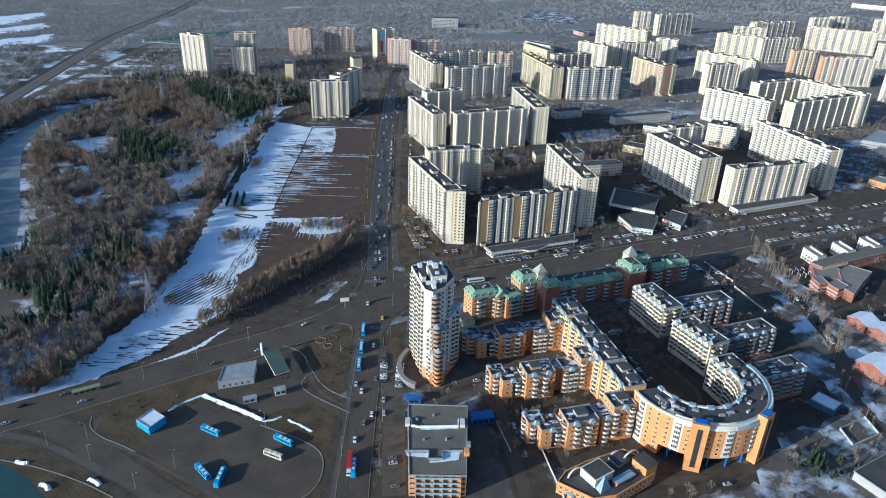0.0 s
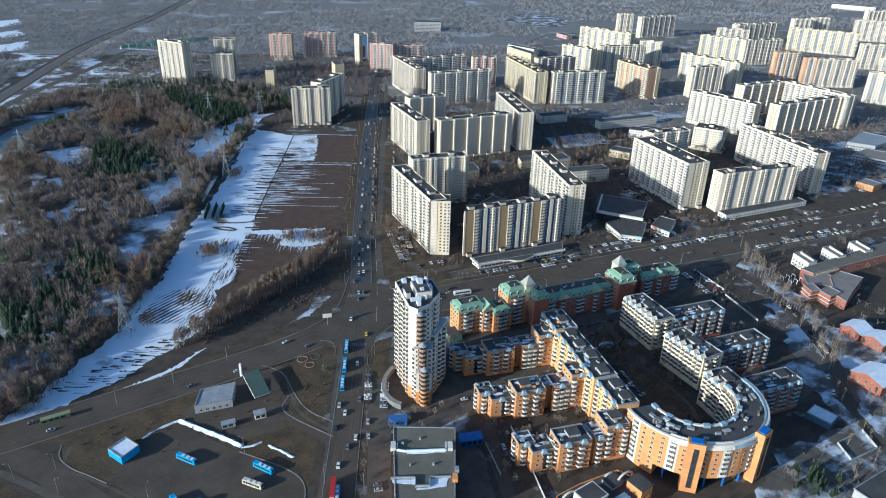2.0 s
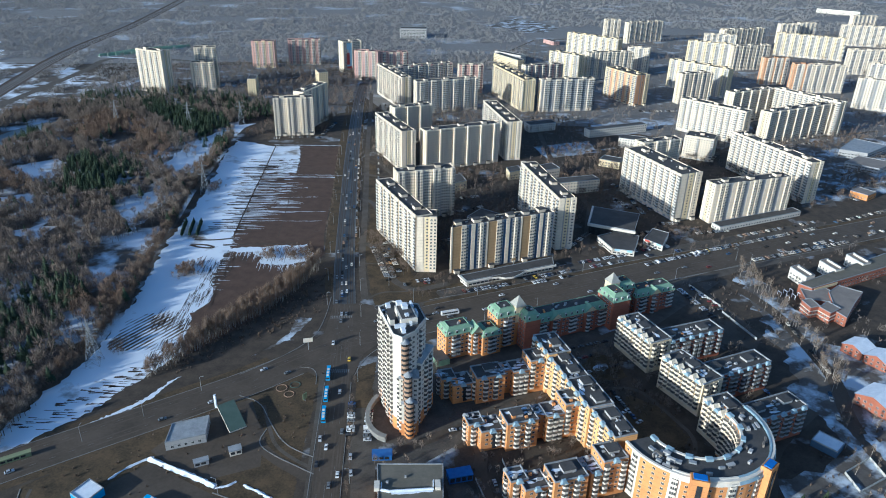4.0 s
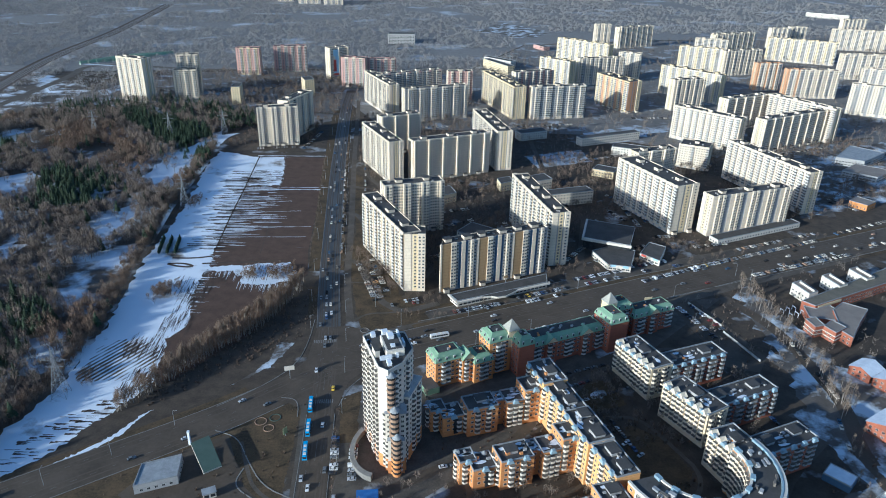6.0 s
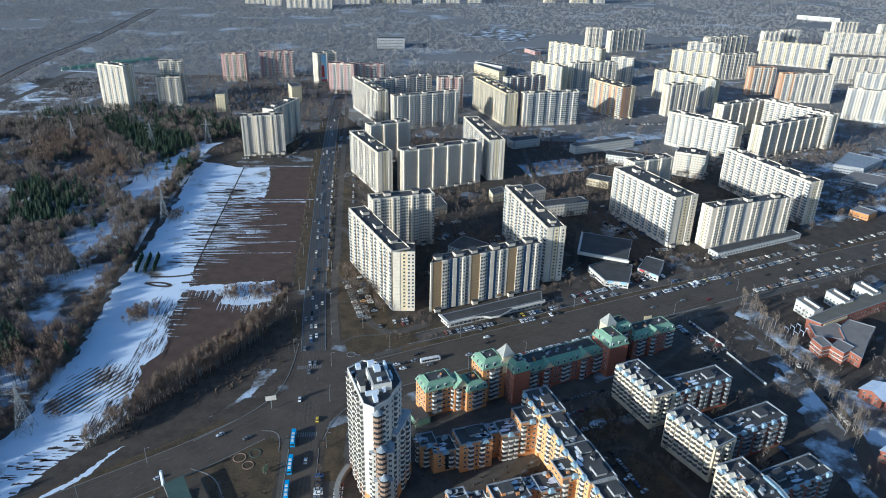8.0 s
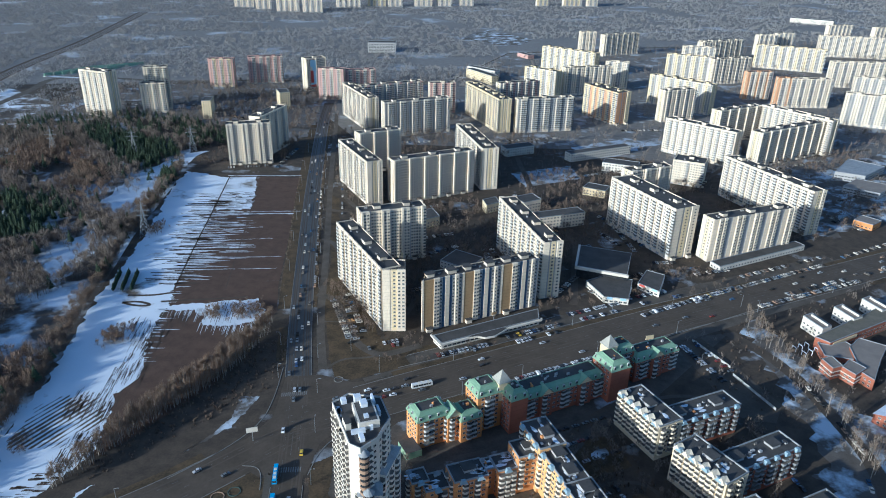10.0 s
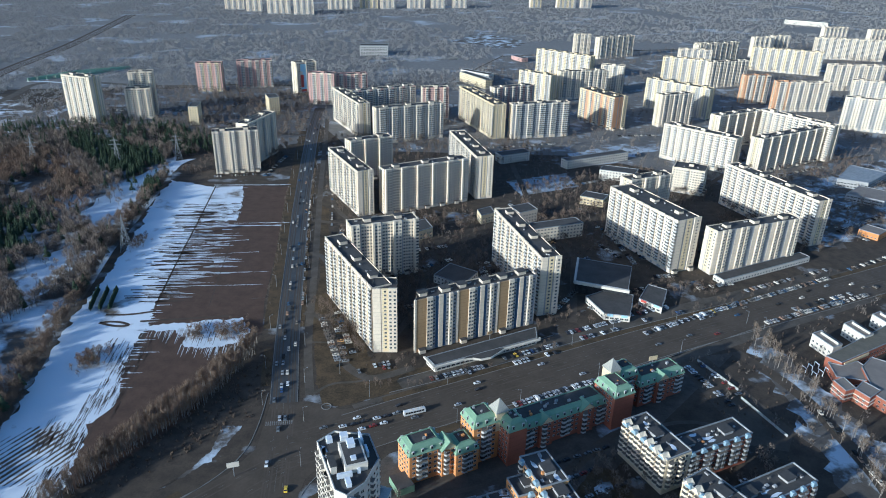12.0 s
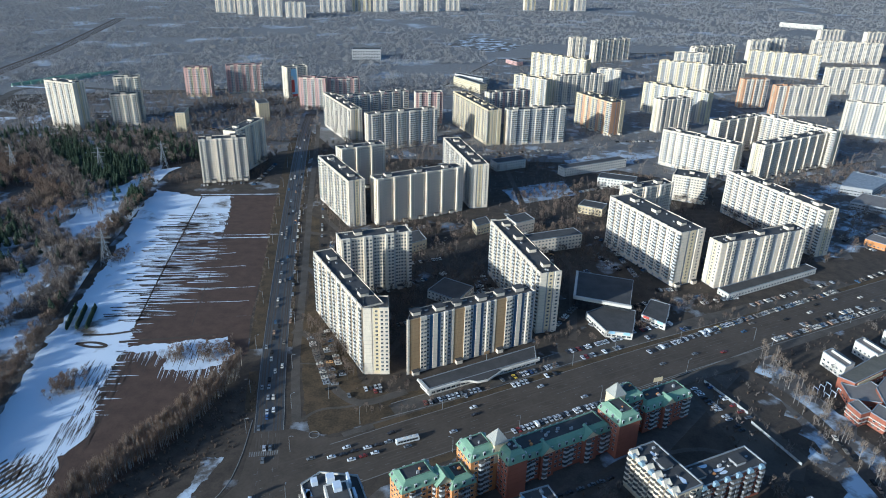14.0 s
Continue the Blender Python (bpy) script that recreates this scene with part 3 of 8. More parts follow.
for ln, offs, z in ((MAIN, (-6, -4.6, -2.4, 2.4, 4.6, 6), 0.09), (CROSS, (-13, -9, -7, -3, 3, 7, 9, 13), 0.105), (WEST, (-8, -4, 4, 8), 0.1)):
    for o in offs:
        ribbon("wheel_track", [q for q in ln if q[1] < 1300], 0.9, z, M_wear, "paler worn wheel track along the lane", "road", o)
sheet("pond", [(-246, 250), (-225, 243), (-206, 231), (-200, 215), (-262, 215)], 0.06, M_pond, "dark green pond", "water")

# open land beside the road
sheet("snow_field", [(-266, 292), (-240, 318), (-222, 346), (-206, 380), (-196, 410), (-203, 440), (-209, 456), (-203, 472), (-212, 505), (-216, 530), (-222, 545), (-226, 585), (-238, 650), (-247, 700), (-254, 740), (-263, 790), (-268, 838), (-326, 858), (-320, 808), (-299, 705), (-286, 638), (-276, 560), (-256, 470), (-248, 400), (-256, 340)], 0.045, M_snow, "white snow lying on a long meadow", fray=1.5)
sheet("snow_field", [(-269, 806), (-266, 842), (-242, 846), (-231, 806), (-219, 752), (-253, 744)], 0.046, M_snow, "snow between two tracks of the field", fray=1.6)
sheet("snow_field", [(-227, 560), (-193, 567), (-160, 578), (-150, 562), (-150, 547), (-162, 539), (-186, 537), (-190, 548), (-200, 556), (-212, 554)], 0.046, M_snow, "ragged band of snow between the plots", fray=1.2)
sheet("ploughed_field", [(-200, 400), (-186, 412), (-155, 470), (-141, 560), (-151, 600), (-166, 689), (-193, 849), (-262, 846), (-268, 838), (-275, 790), (-267, 734), (-258, 700), (-239, 650), (-229, 592), (-217, 545), (-213, 520), (-214, 500), (-206, 472), (-211, 456), (-203, 440)], 0.035, M_soil, "brown ploughed field with thin snow streaks")
sheet("striped_snow", [(-250, 449), (-211, 454), (-197, 412), (-243, 405)], 0.055, M_strip, "snow striped by diagonal furrows", fray=1.6)
rng = random.Random(4)
BOUND = [(300, -258), (346, -222), (380, -206), (405, -198), (456, -209), (505, -212), (545, -222), (592, -227), (650, -238), (740, -254), (790, -263), (845, -268)]


def edge_x(y):
    for (y0, x0), (y1, x1) in zip(BOUND, BOUND[1:]):
        if y0 <= y <= y1:
            return x0 + (x1 - x0) * (y - y0) / (y1 - y0)
    return -230


def streaks(name, count, y0, y1, back, length, m, z, label):
    s = Mesh()
    for _ in range(count):
        y = rng.uniform(y0, y1)
        x0 = edge_x(y) - rng.uniform(0, back)
        L = rng.uniform(*length) * (1.5 if rng.random() < 0.15 else 1)
        w = rng.uniform(0.25, 1.1)
        n = 6
        up, dn = [], []
        for i in range(n + 1):
            t = i / n
            x = x0 + L * t
            yy = y + L * t * 0.12 + rng.uniform(-0.12, 0.12)
            ww = w * (1 - t) ** 0.5 * rng.uniform(0.6, 1.1) + 0.04
            up.append((x, yy + ww, z))
            dn.append((x, yy - ww, z))
        s.face(dn + up[::-1])
    return tagged(part(name, s, [m]), label, "snow", kind="stuff")


streaks("snow_streaks", 190, 600, 842, 12, (6, 34), M_snowcap, 0.06, "long thin snow streaks over brown soil")
streaks("snow_streaks", 46, 470, 600, 5, (4, 14), M_snowcap, 0.06, "short snow streaks at the edge of the field")
streaks("soil_streaks", 190, 590, 790, 30, (8, 30), M_dirt, 0.07, "thin brown soil streaks in the snow")
streaks("soil_streaks", 70, 330, 392, 24, (3, 9), M_dirt, 0.07, "thin brown soil streaks in the snow")
streaks("snow_streaks", 42, 640, 735, -30, (6, 24), M_snowcap, 0.06, "thin snow streaks over brown soil")
streaks("soil_streaks", 60, 745, 800, -30, (6, 14), M_dirt, 0.07, "thin brown soil streaks in the snow")


def furrows(name, boxes, m, label):
    """Short streaks that run away along the field, in boxes (x0, x1, y0, y1, count)."""
    s = Mesh()
    for x0, x1, y0, y1, n in boxes:
        for _ in range(n):
            x, y, L, w = rng.uniform(x0, x1), rng.uniform(y0, y1), rng.uniform(4, 15), rng.uniform(0.14, 0.5)
            up, dn = [], []
            for i in range(6):
                t = i / 5
                ww = w * rng.uniform(0.4, 1.0) * (1 - t * 0.7)
                px, py = x - L * t * 0.17 * -1, y - L * t
                up.append((px - ww, py, 0.072))
                dn.append((px + ww, py, 0.072))
            s.face(up + dn[::-1])
    tagged(part(name, s, [m]), label, "snow", kind="stuff")


furrows("snow_streaks", [(-190, -150, 536, 548, 60), (-222, -190, 552, 562, 30)], M_snowcap, "ragged ends of snow between furrows")
furrows("soil_streaks", [(-232, -204, 440, 462, 120), (-222, -200, 470, 500, 90), (-226, -206, 505, 540, 110), (-240, -226, 520, 545, 30), (-214, -200, 400, 424, 60), (-214, -200, 540, 552, 24), (-190, -150, 548, 574, 40)], M_dirt, "short dark furrows showing through snow")
for y, x0, x1, w in ((735, -252, -176, 1.8), (742, -250, -170, 0.9), (846, -275, -195, 1.6), (660, -236, -190, 0.8), (690, -240, -210, 1.2), (640, -232, -162, 0.7), (618, -228, -160, 0.6), (700, -230, -196, 0.9), (676, -225, -180, 0.6)):
    s = Mesh()
    up, dn = [], []
    for i in range(19):
        t = i / 18
        x, yy, ww = x0 + (x1 - x0) * t, y + 10 * t + rng.uniform(-0.4, 0.4), w * rng.uniform(0.15, 0.75)
        up.append((x, yy + ww, 0.065))
        dn.append((x, yy - ww, 0.065))
    s.face(dn + up[::-1])
    tagged(part("snow_strip", s, [M_snowcap]), "ragged snow left along a field track", "snow", kind="structure")
ribbon("field_track", smooth([(-227, 585), (-241, 661), (-254, 740), (-272, 842)]), 1.3, 0.07, M_dirt, "dark rutted track over the field", "path")
ribbon("field_track", smooth([(-189, 590), (-196, 628), (-215, 729), (-238, 842)]), 0.7, 0.07, M_dirt, "dark furrow over the field", "path")
ribbon("ditch", smooth([(-229, 566), (-200, 572), (-168, 579)]), 2.4, 0.075, M_dirt, "dark ditch between field plots", "path")
for line in ([(-257, 573), (-240, 574), (-224, 581)], [(-256, 562), (-244, 565), (-232, 560), (-244, 558), (-256, 562)]):
    ribbon("ditch", smooth(line), 2.6, 0.07, M_dirt, "dark earth bank in the snow", "path")
sheet("woodland_floor", [(-262, 300), (-256, 340), (-248, 400), (-256, 470), (-277, 560), (-302, 677), (-328, 862), (-360, 960), (-800, 1250), (-1500, 1200), (-1500, 0), (-420, 180)], 0.02, M_wood_floor, "brown leaf litter and snow under bare trees")
sheet("winter_lawn", [(-101, 405), (-120, 388), (-200, 320), (-222, 290), (-210, 272), (-187, 268), (-120, 235), (-82, 250), (-94, 330), (-99, 375)], 0.03, M_lawn, "brown winter grass round the bus station", fray=0.6)
sheet("winter_lawn", [(-84, 484), (-91, 503), (-104, 552), (-112, 584), (-118, 640), (-132, 705), (-150, 800), (-140, 790), (-112, 640), (-72, 560), (-64, 535), (-45, 524), (-22, 515), (-40, 500), (-74, 482)], 0.03, M_lawn, "brown winter grass at the avenue corner", fray=0.6)
sheet("winter_lawn", [(-260, 262), (-235, 262), (-190, 245), (-150, 225), (-260, 200)], 0.03, M_lawn, "brown grass bank beside the road", fray=0.6)
sheet("winter_lawn", [(-81, 408), (-71, 416), (-67, 387), (-63, 365), (-70, 363), (-75, 372)], 0.04, M_lawn, "brown grass between avenue and tower", fray=0.4)
sheet("winter_lawn", [(-58, 512), (-40, 521), (20, 546), (60, 568), (64, 560), (10, 530), (-40, 504), (-70, 494), (-84, 492), (-86, 500)], 0.045, M_lawn, "narrow brown grass strip along the avenue", fray=0.5)


sheet("junction", [(-146, 388), (-122, 420), (-111, 444), (-114, 484), (-92, 486), (-72, 480), (-52, 486), (-50, 462), (-70, 440), (-80, 424), (-82, 400), (-104, 396), (-114, 402)], 0.05, M_asphalt, "dark asphalt junction of three roads", "road")
ribbon("kerb", smooth([(-150, 392), (-128, 416), (-116, 438), (-115, 462), (-118, 492)]), 0.4, 0.0, M_kerb, "curved grey kerb at the junction", "kerb", 0.0, 0.2)
ribbon("kerb", smooth([(-116, 404), (-108, 404), (-104, 398), (-102, 388)]), 0.4, 0.0, M_kerb, "curved grey kerb at the junction", "kerb", 0.0, 0.2)
ribbon("kerb", smooth([(-81, 400), (-79, 418), (-70, 434), (-50, 450)]), 0.4, 0.0, M_kerb, "curved grey kerb at the junction", "kerb", 0.0, 0.2)


def zebra(p, q, depth, n, label):
    """White stripes from p to q, each as long as the depth."""
    dx, dy, L = unit(p, q)
    c = tagged(new("zebra_crossing"), label, "road marking", kind="structure")
    for i in range(n):
        s = Mesh()
        t = L * (i + 0.5) / n
        s.obox((p[0] + dx * t, p[1] + dy * t), (-dy, dx), depth, L / n * 0.5, 0.12, 0.13, 0)
        part("stripe", s, [M_zebra], c)


zebra((-98, 402), (-85, 404), 3.6, 11, "worn white zebra crossing over the avenue")
zebra((-112, 464), (-97, 467), 3.6, 13, "worn white zebra crossing over the avenue")


def flower_ring(x, y, r, m, label):
    s = Mesh()
    pts = [(math.cos(i * 0.3927), math.sin(i * 0.3927)) for i in range(16)]
    for i in range(16):
        u, v = pts[i], pts[(i + 1) % 16]
        q = [(x + u[0] * r, y + u[1] * r), (x + v[0] * r, y + v[1] * r), (x + v[0] * r * 0.88, y + v[1] * r * 0.88), (x + u[0] * r * 0.88, y + u[1] * r * 0.88)]
        s.hexa([(*k, 0) for k in q], [(*k, 0.3) for k in q])
    tagged(part("flower_bed", s, [m]), label, "flower bed")


for pts in ([(-143, 372), (-128.7, 368), (-118.5, 352), (-104.7, 334.6), (-87.2, 327.7)], [(-118, 346), (-119.6, 335), (-110.8, 327.7), (-84, 316)], [(-246, 251.4), (-225.5, 250.2), (-197.5, 244.7), (-178, 238)], [(-221, 289.5), (-217.6, 281), (-206.6, 274.7), (-196, 272), (-184, 268)], [(-100, 244), (-88, 254), (-85, 268), (-90, 284), (-104, 291), (-129, 298)]):
    ribbon("kerb", smooth(pts), 0.55, 0.0, M_kerb, "pale concrete kerb round the station", "kerb", 0.0, 0.22)
for pts in ([(-46, 498), (12, 527), (62, 558), (109, 583), (206, 633)], [(-42, 512), (10, 541), (60, 572)], [(24, 490), (85, 524), (140, 554), (215, 598)]):
    ribbon("kerb", smooth(pts), 0.45, 0.0, M_kerb, "pale concrete kerb along the parking", "kerb", 0.0, 0.2)
flower_ring(-121, 382, 3.4, M_bay, "round brown flower bed edge on grass")
flower_ring(-115, 377, 3.0, M_bay, "round brown flower bed edge on grass")
flower_ring(-114, 386, 3.2, M_canopy, "round green flower bed edge on grass")
flower_ring(-81, 482, 3.0, M_kerb, "round pale kerb of a flower bed")
sheet("bus_yard", [(-184, 270), (-126, 244), (-92, 248), (-87, 262), (-86, 274), (-95, 288), (-129, 297), (-168, 314), (-181, 298)], 0.05, M_asphalt, "dark asphalt bus turning yard", "yard")
ribbon("slip_road", smooth([(-262, 284), (-225, 276), (-190, 258), (-130, 232), (-80, 205)]), 14, 0.075, M_asphalt, "asphalt slip road below the bus yard")
ribbon("pavement", smooth([(-262, 268), (-238, 268), (-205, 257), (-172, 246), (-140, 235)]), 4, 0.09, M_pave, "pale concrete pavement along the slip road", "path")
ribbon("footway", smooth([(-216, 290), (-212, 274), (-186, 268), (-150, 254), (-122, 243)]), 1.6, 0.09, M_pave, "narrow kerbed footway", "path")
ribbon("footway", smooth([(-126, 365), (-116, 345), (-109, 333), (-97, 325), (-86, 320)]), 2, 0.08, M_pave, "pale paved path by the station", "path")
ribbon("footway", smooth([(-130, 350), (-122, 345), (-116, 329), (-84, 312)]), 6, 0.06, M_asphalt, "asphalt drive into the station", "path")
ribbon("footway", [(-76, 252), (-83, 300), (-95, 370), (-101, 400)], 3.5, 0.09, M_pave, "pale pavement with bus stops", "path")
sheet("station_yard", [(-172, 322), (-140, 303), (-112, 318), (-118, 340), (-135, 370), (-160, 350)], 0.045, M_asphalt, "patched asphalt yard of the station", "yard")
sheet("yard", [(-70, 318), (-30, 330), (60, 420), (180, 560), (130, 545), (-40, 445), (-72, 400)], 0.025, M_yard, "dark shaded yards between brick houses", "yard")
sheet("winter_lawn", [(74, 378), (88, 352), (104, 350), (112, 368), (100, 392), (84, 402)], 0.04, M_lawn, "brown lawn in the curved court", fray=0.5)
sheet("winter_lawn", [(50, 418), (62, 408), (86, 420), (80, 440), (70, 444)], 0.04, M_lawn, "brown lawn between brick houses", fray=0.5)
ribbon("footway", smooth([(60, 402), (76, 408), (92, 408), (106, 384), (116, 366), (108, 346), (90, 346), (78, 366), (68, 388), (60, 402)]), 2.5, 0.06, M_pave, "pale path round the court", "path")
ribbon("footway", smooth([(-30, 412), (10, 424), (60, 452), (120, 486), (150, 480)]), 3, 0.06, M_pave, "pale path behind the houses", "path")
for pts in ([(36, 404), (46, 412), (58, 402), (52, 394)], [(96, 452), (104, 462), (114, 460), (106, 450)], [(64, 426), (70, 434), (76, 430), (72, 424)], [(190, 400), (196, 404), (206, 372), (200, 366)], [(208, 380), (214, 384), (222, 350), (214, 346)], [(178, 420), (190, 428), (198, 414), (188, 408)], [(226, 440), (236, 452), (242, 440), (232, 430)], [(168, 330), (186, 336), (192, 326), (176, 318)], [(186, 480), (192, 490), (200, 470), (194, 462)], [(244, 520), (262, 530), (270, 540), (250, 536)], [(-30, 560), (-16, 570), (-12, 562), (-26, 554)], [(60, 650), (72, 660), (78, 650), (66, 640)], [(320, 760), (345, 775), (352, 765), (330, 748)], [(-118, 700), (-108, 720), (-100, 716), (-110, 696)]):
    sheet("snow_patch", pts, 0.065, M_icy, "thin patch of old snow on the ground", fray=1.1)
sheet("car_park", [(137, 542), (158, 553), (186, 480), (176, 462), (156, 466)], 0.05, M_asphalt, "dark asphalt car park", "yard")
sheet("icy_ground", [(128, 300), (150, 338), (175, 348), (200, 372), (260, 400), (300, 330), (200, 250), (110, 270)], 0.03, M_icy, "rough icy waste ground", fray=4)
ribbon("yard_road", smooth([(-78, 316), (-40, 340), (-12, 362), (20, 378), (40, 420), (80, 470), (110, 480)]), 6, 0.05, M_asphalt, "narrow asphalt yard road", "road")
ribbon("yard_road", smooth([(-12, 362), (0, 345), (-2, 325), (12, 285), (20, 250)]), 7, 0.055, M_asphalt, "narrow asphalt yard road", "road")
ribbon("yard_road", smooth([(60, 290), (90, 294), (120, 300), (143, 325), (152, 360), (190, 400)]), 6, 0.055, M_asphalt, "curved asphalt road round the building", "road")
ribbon("yard_road", smooth([(180, 560), (205, 520), (212, 470), (216, 430), (205, 390), (215, 330), (230, 280)]), 9, 0.055, M_asphalt, "asphalt street past bare trees", "road")
ribbon("yard_road", [(-60, 530), (-25, 640), (20, 720), (70, 760)], 5, 0.055, M_asphalt, "asphalt yard road", "road")
ribbon("yard_road", [(75, 590), (90, 700), (60, 830), (40, 1040)], 6, 0.055, M_asphalt, "asphalt road between the quarters", "road")
ribbon("yard_road", [(-150, 760), (-70, 740), (40, 800), (120, 810), (230, 860), (300, 950), (520, 1050)], 6, 0.06, M_asphalt, "asphalt road between the quarters", "road")
sheet("sports_ground", [(39, 893), (109, 930), (118, 884), (53, 849)], 0.05, M_pitch, "snowy school sports ground", fray=1.2)
sheet("waste_ground", [(120, 1010), (200, 1060), (240, 1040), (150, 960)], 0.04, M_pitch, "bare frozen building ground", fray=4)
RIVER = smooth([(-400, 440), (-445, 511), (-484, 563), (-530, 625), (-573, 687), (-594, 759), (-603, 816), (-592, 870), (-570, 900)])
ribbon("river", RIVER, 28, 0.06, M_ice, "grey frozen river", "water")
RAIL = smooth([(-660, 700), (-709, 850), (-762, 1033), (-837, 1284), (-876, 1474), (-900, 1680), (-960, 1950), (-1040, 2300)])
FARROAD = smooth([(-640, 720), (-672, 802), (-692, 883), (-711, 981), (-719, 1109), (-729, 1232), (-753, 1310), (-700, 1345), (-560, 1320), (-430, 1345)])
ribbon("railway", RAIL, 30, 0.07, M_dirt, "dark railway cutting through the wood", "railway")
for o in (-6, -2, 3, 8):
    ribbon("rail_track", RAIL, 1.6, 0.09, M_grey, "pale worn line of railway track", "railway", o)
ribbon("road", FARROAD, 14, 0.08, M_pave, "pale far road beside the railway")
sheet("far_woodland_floor", [(-420, 1360), (-60, 1400), (60, 1750), (400, 1900), (1300, 2200), (4500, 3600), (4500, 7000), (-4500, 7000), (-4500, 1500), (-1500, 1200), (-800, 1250)], 0.03, M_far_floor, "snow dusted floor of far woods, paled for haze")
sheet("icy_ground", [(186, 400), (196, 470), (188, 560), (204, 590), (222, 520), (232, 470), (270, 440), (262, 390), (220, 376)], 0.032, M_icy, "icy verge with patches of snow", fray=3)
sheet("icy_ground", [(150, 300), (110, 262), (86, 270), (96, 286), (120, 294)], 0.032, M_icy, "icy verge with patches of snow", fray=2)
sheet("bare_ground", [(-12, 256), (12, 258), (-4, 316), (-18, 324)], 0.034, M_yard, "bare yard below the offices", fray=1)
# pale ice spread wide here, partly as a ground colour for haze
sheet("icy_ground", [(310, 735), (430, 800), (640, 930), (560, 1050), (470, 1000), (340, 880), (320, 800)], 0.03, M_icy, "grey icy car parks by the flats, paler for haze", fray=4)
for o, w in ((-12.5, 9), (9.5, 3)):
    ribbon("verge", along([q for q in MAIN if 560 < q[1] < 1100], o), w, 0.04, M_lawn, "brown grass verge beside the avenue", "verge")
ribbon("verge", along([q for q in MAIN if 490 < q[1] < 562], -11.5), 6, 0.044, M_lawn, "brown grass verge beside the avenue", "verge")
ribbon("verge", along([q for q in WEST if q[0] > -260], -15), 5, 0.042, M_lawn, "brown grass verge below the wood", "verge")
ribbon("verge", along([q for q in WEST if -260 < q[0] < -125], 15), 5, 0.042, M_lawn, "brown grass verge beside the road", "verge")
ribbon("verge", along([q for q in CROSS if q[0] > -40], 20), 5, 0.043, M_lawn, "brown grass verge with kerbs", "verge")
ribbon("verge", along([q for q in CROSS if q[0] > -40], -19), 5, 0.09, M_lawn, "brown grass verge with kerbs", "verge")
sheet("district_ground", [(-420, 1350), (-222, 1120), (-150, 990), (130, 1000), (330, 900), (420, 830), (700, 1000), (1500, 1400), (1500, 2300), (400, 1890), (60, 1740), (-60, 1390)], 0.025, M_district, "frosty ground between far flats, paled for haze")
sheet("district_ground", [(-420, 1350), (-640, 1240), (-640, 1030), (-440, 1085), (-350, 1035), (-300, 985), (-232, 990), (-224, 1120)], 0.026, M_district, "frosty ground round far towers, paled for haze", fray=6)
ribbon("yard_road", smooth([(-210, 1050), (-290, 1060), (-380, 1120), (-440, 1170), (-560, 1170), (-700, 1120)]), 9, 0.06, M_pave, "pale worn road past the far towers", "road")
ribbon("yard_road", smooth([(-380, 1120), (-370, 1220), (-300, 1265), (-235, 1280)]), 8, 0.065, M_pave, "pale worn road past the far towers", "road")
sheet("far_clearing", [(-60, 1950), (10, 2130), (130, 2000), (85, 1850)], 0.06, M_icy, "pale open hill with snowy paths", fray=10)
SNOWF = [[(-1260, 1470), (-1193, 1620), (-1147, 1576), (-1150, 1420)], [(-1150, 1330), (-1084, 1486), (-1040, 1433), (-1070, 1316)], [(-1060, 1230), (-1013, 1307), (-983, 1360), (-930, 1267), (-990, 1210)]]
for pts in SNOWF:
    sheet("far_snowfield", pts, 0.05, M_snow, "far snow covered field", fray=8)
ribbon("greenhouse_row", [(-772, 1330), (-695, 1328)], 7, 0.1, M_snowcap, "long pale strip roof by the greenhouses", "roof")
for pts in ([(-624, 1127), (-615, 1180), (-596, 1145), (-598, 1098)], [(-640, 985), (-628, 1020), (-614, 1012), (-628, 978)], [(-597, 1262), (-566, 1262), (-527, 1303), (-530, 1285), (-570, 1250)]):
    sheet("snow_patch", pts, 0.06, M_snow, "patch of snow on open ground", fray=3)

# ---- prefabricated quarters ----
TAG = "white prefabricated sixteen storey apartment block"
FB = [(1.4, 0.7, M_panel, ""), (7.4, 0.5, M_tan, ""), (4.2, 1.0, M_panel, "ww"), (2.4, 0.2, M_grey, "w"), (2.0, 0.3, M_blue, ""), (3.2, 0.6, M_panel, ""), (2.0, 0.3, M_blue, ""), (2.4, 0.2, M_grey, "w"), (2.4, 1.2, M_panel, "n"), (3.2, 0.2, M_grey, "w")]
GB = [(1.6, 2.3, M_panel, ""), (5.2, 1.7, M_panel, "ww"), (1.4, 0.0, M_grey, ""), (6.4, 0.0, M_panel, "wnw"), (2.2, 0.5, M_panel, "n")]
panel_house((-107, 617), (-62, 541), 14, 47, TAG + " with open and glazed loggias", "wbwbw", side="", extra=[((-61.5, 540.5), (-46, 542), 16, 46.5, M_panel, "wnwnww")])
panel_house((-92, 640), (-42, 661), 14, 46, TAG + " closing the yard", bays=GB)
panel_house((-35, 541.5), (46, 586), 12, 38.5, "white apartment block with ochre and blue strips", bays=FB, side="-w-", skew=8, ends=(0, 1), houses=6)
panel_house((19, 688), (50, 597), 15, 46, TAG + " beside the yard", "wbwbw", side="ww-w")
panel_house((-150, 846), (-108, 773), 16, 45, TAG + " along the avenue", "wbwbw", side="-www")
panel_house((-132, 872), (-89, 898), 14, 45, TAG + " behind the others", bays=GB)
panel_house((-83, 780), (-4, 827), 14, 45, TAG + " with white ribbed front", bays=GB)
panel_house((-27, 929), (4, 833), 18, 45, TAG + " with broad blank end", "wbwbw", side="-ww-")
panel_house((-202, 1138), (-149, 1043), 15, 46, TAG + " with cream end", "wbwbw", side="-bb-")
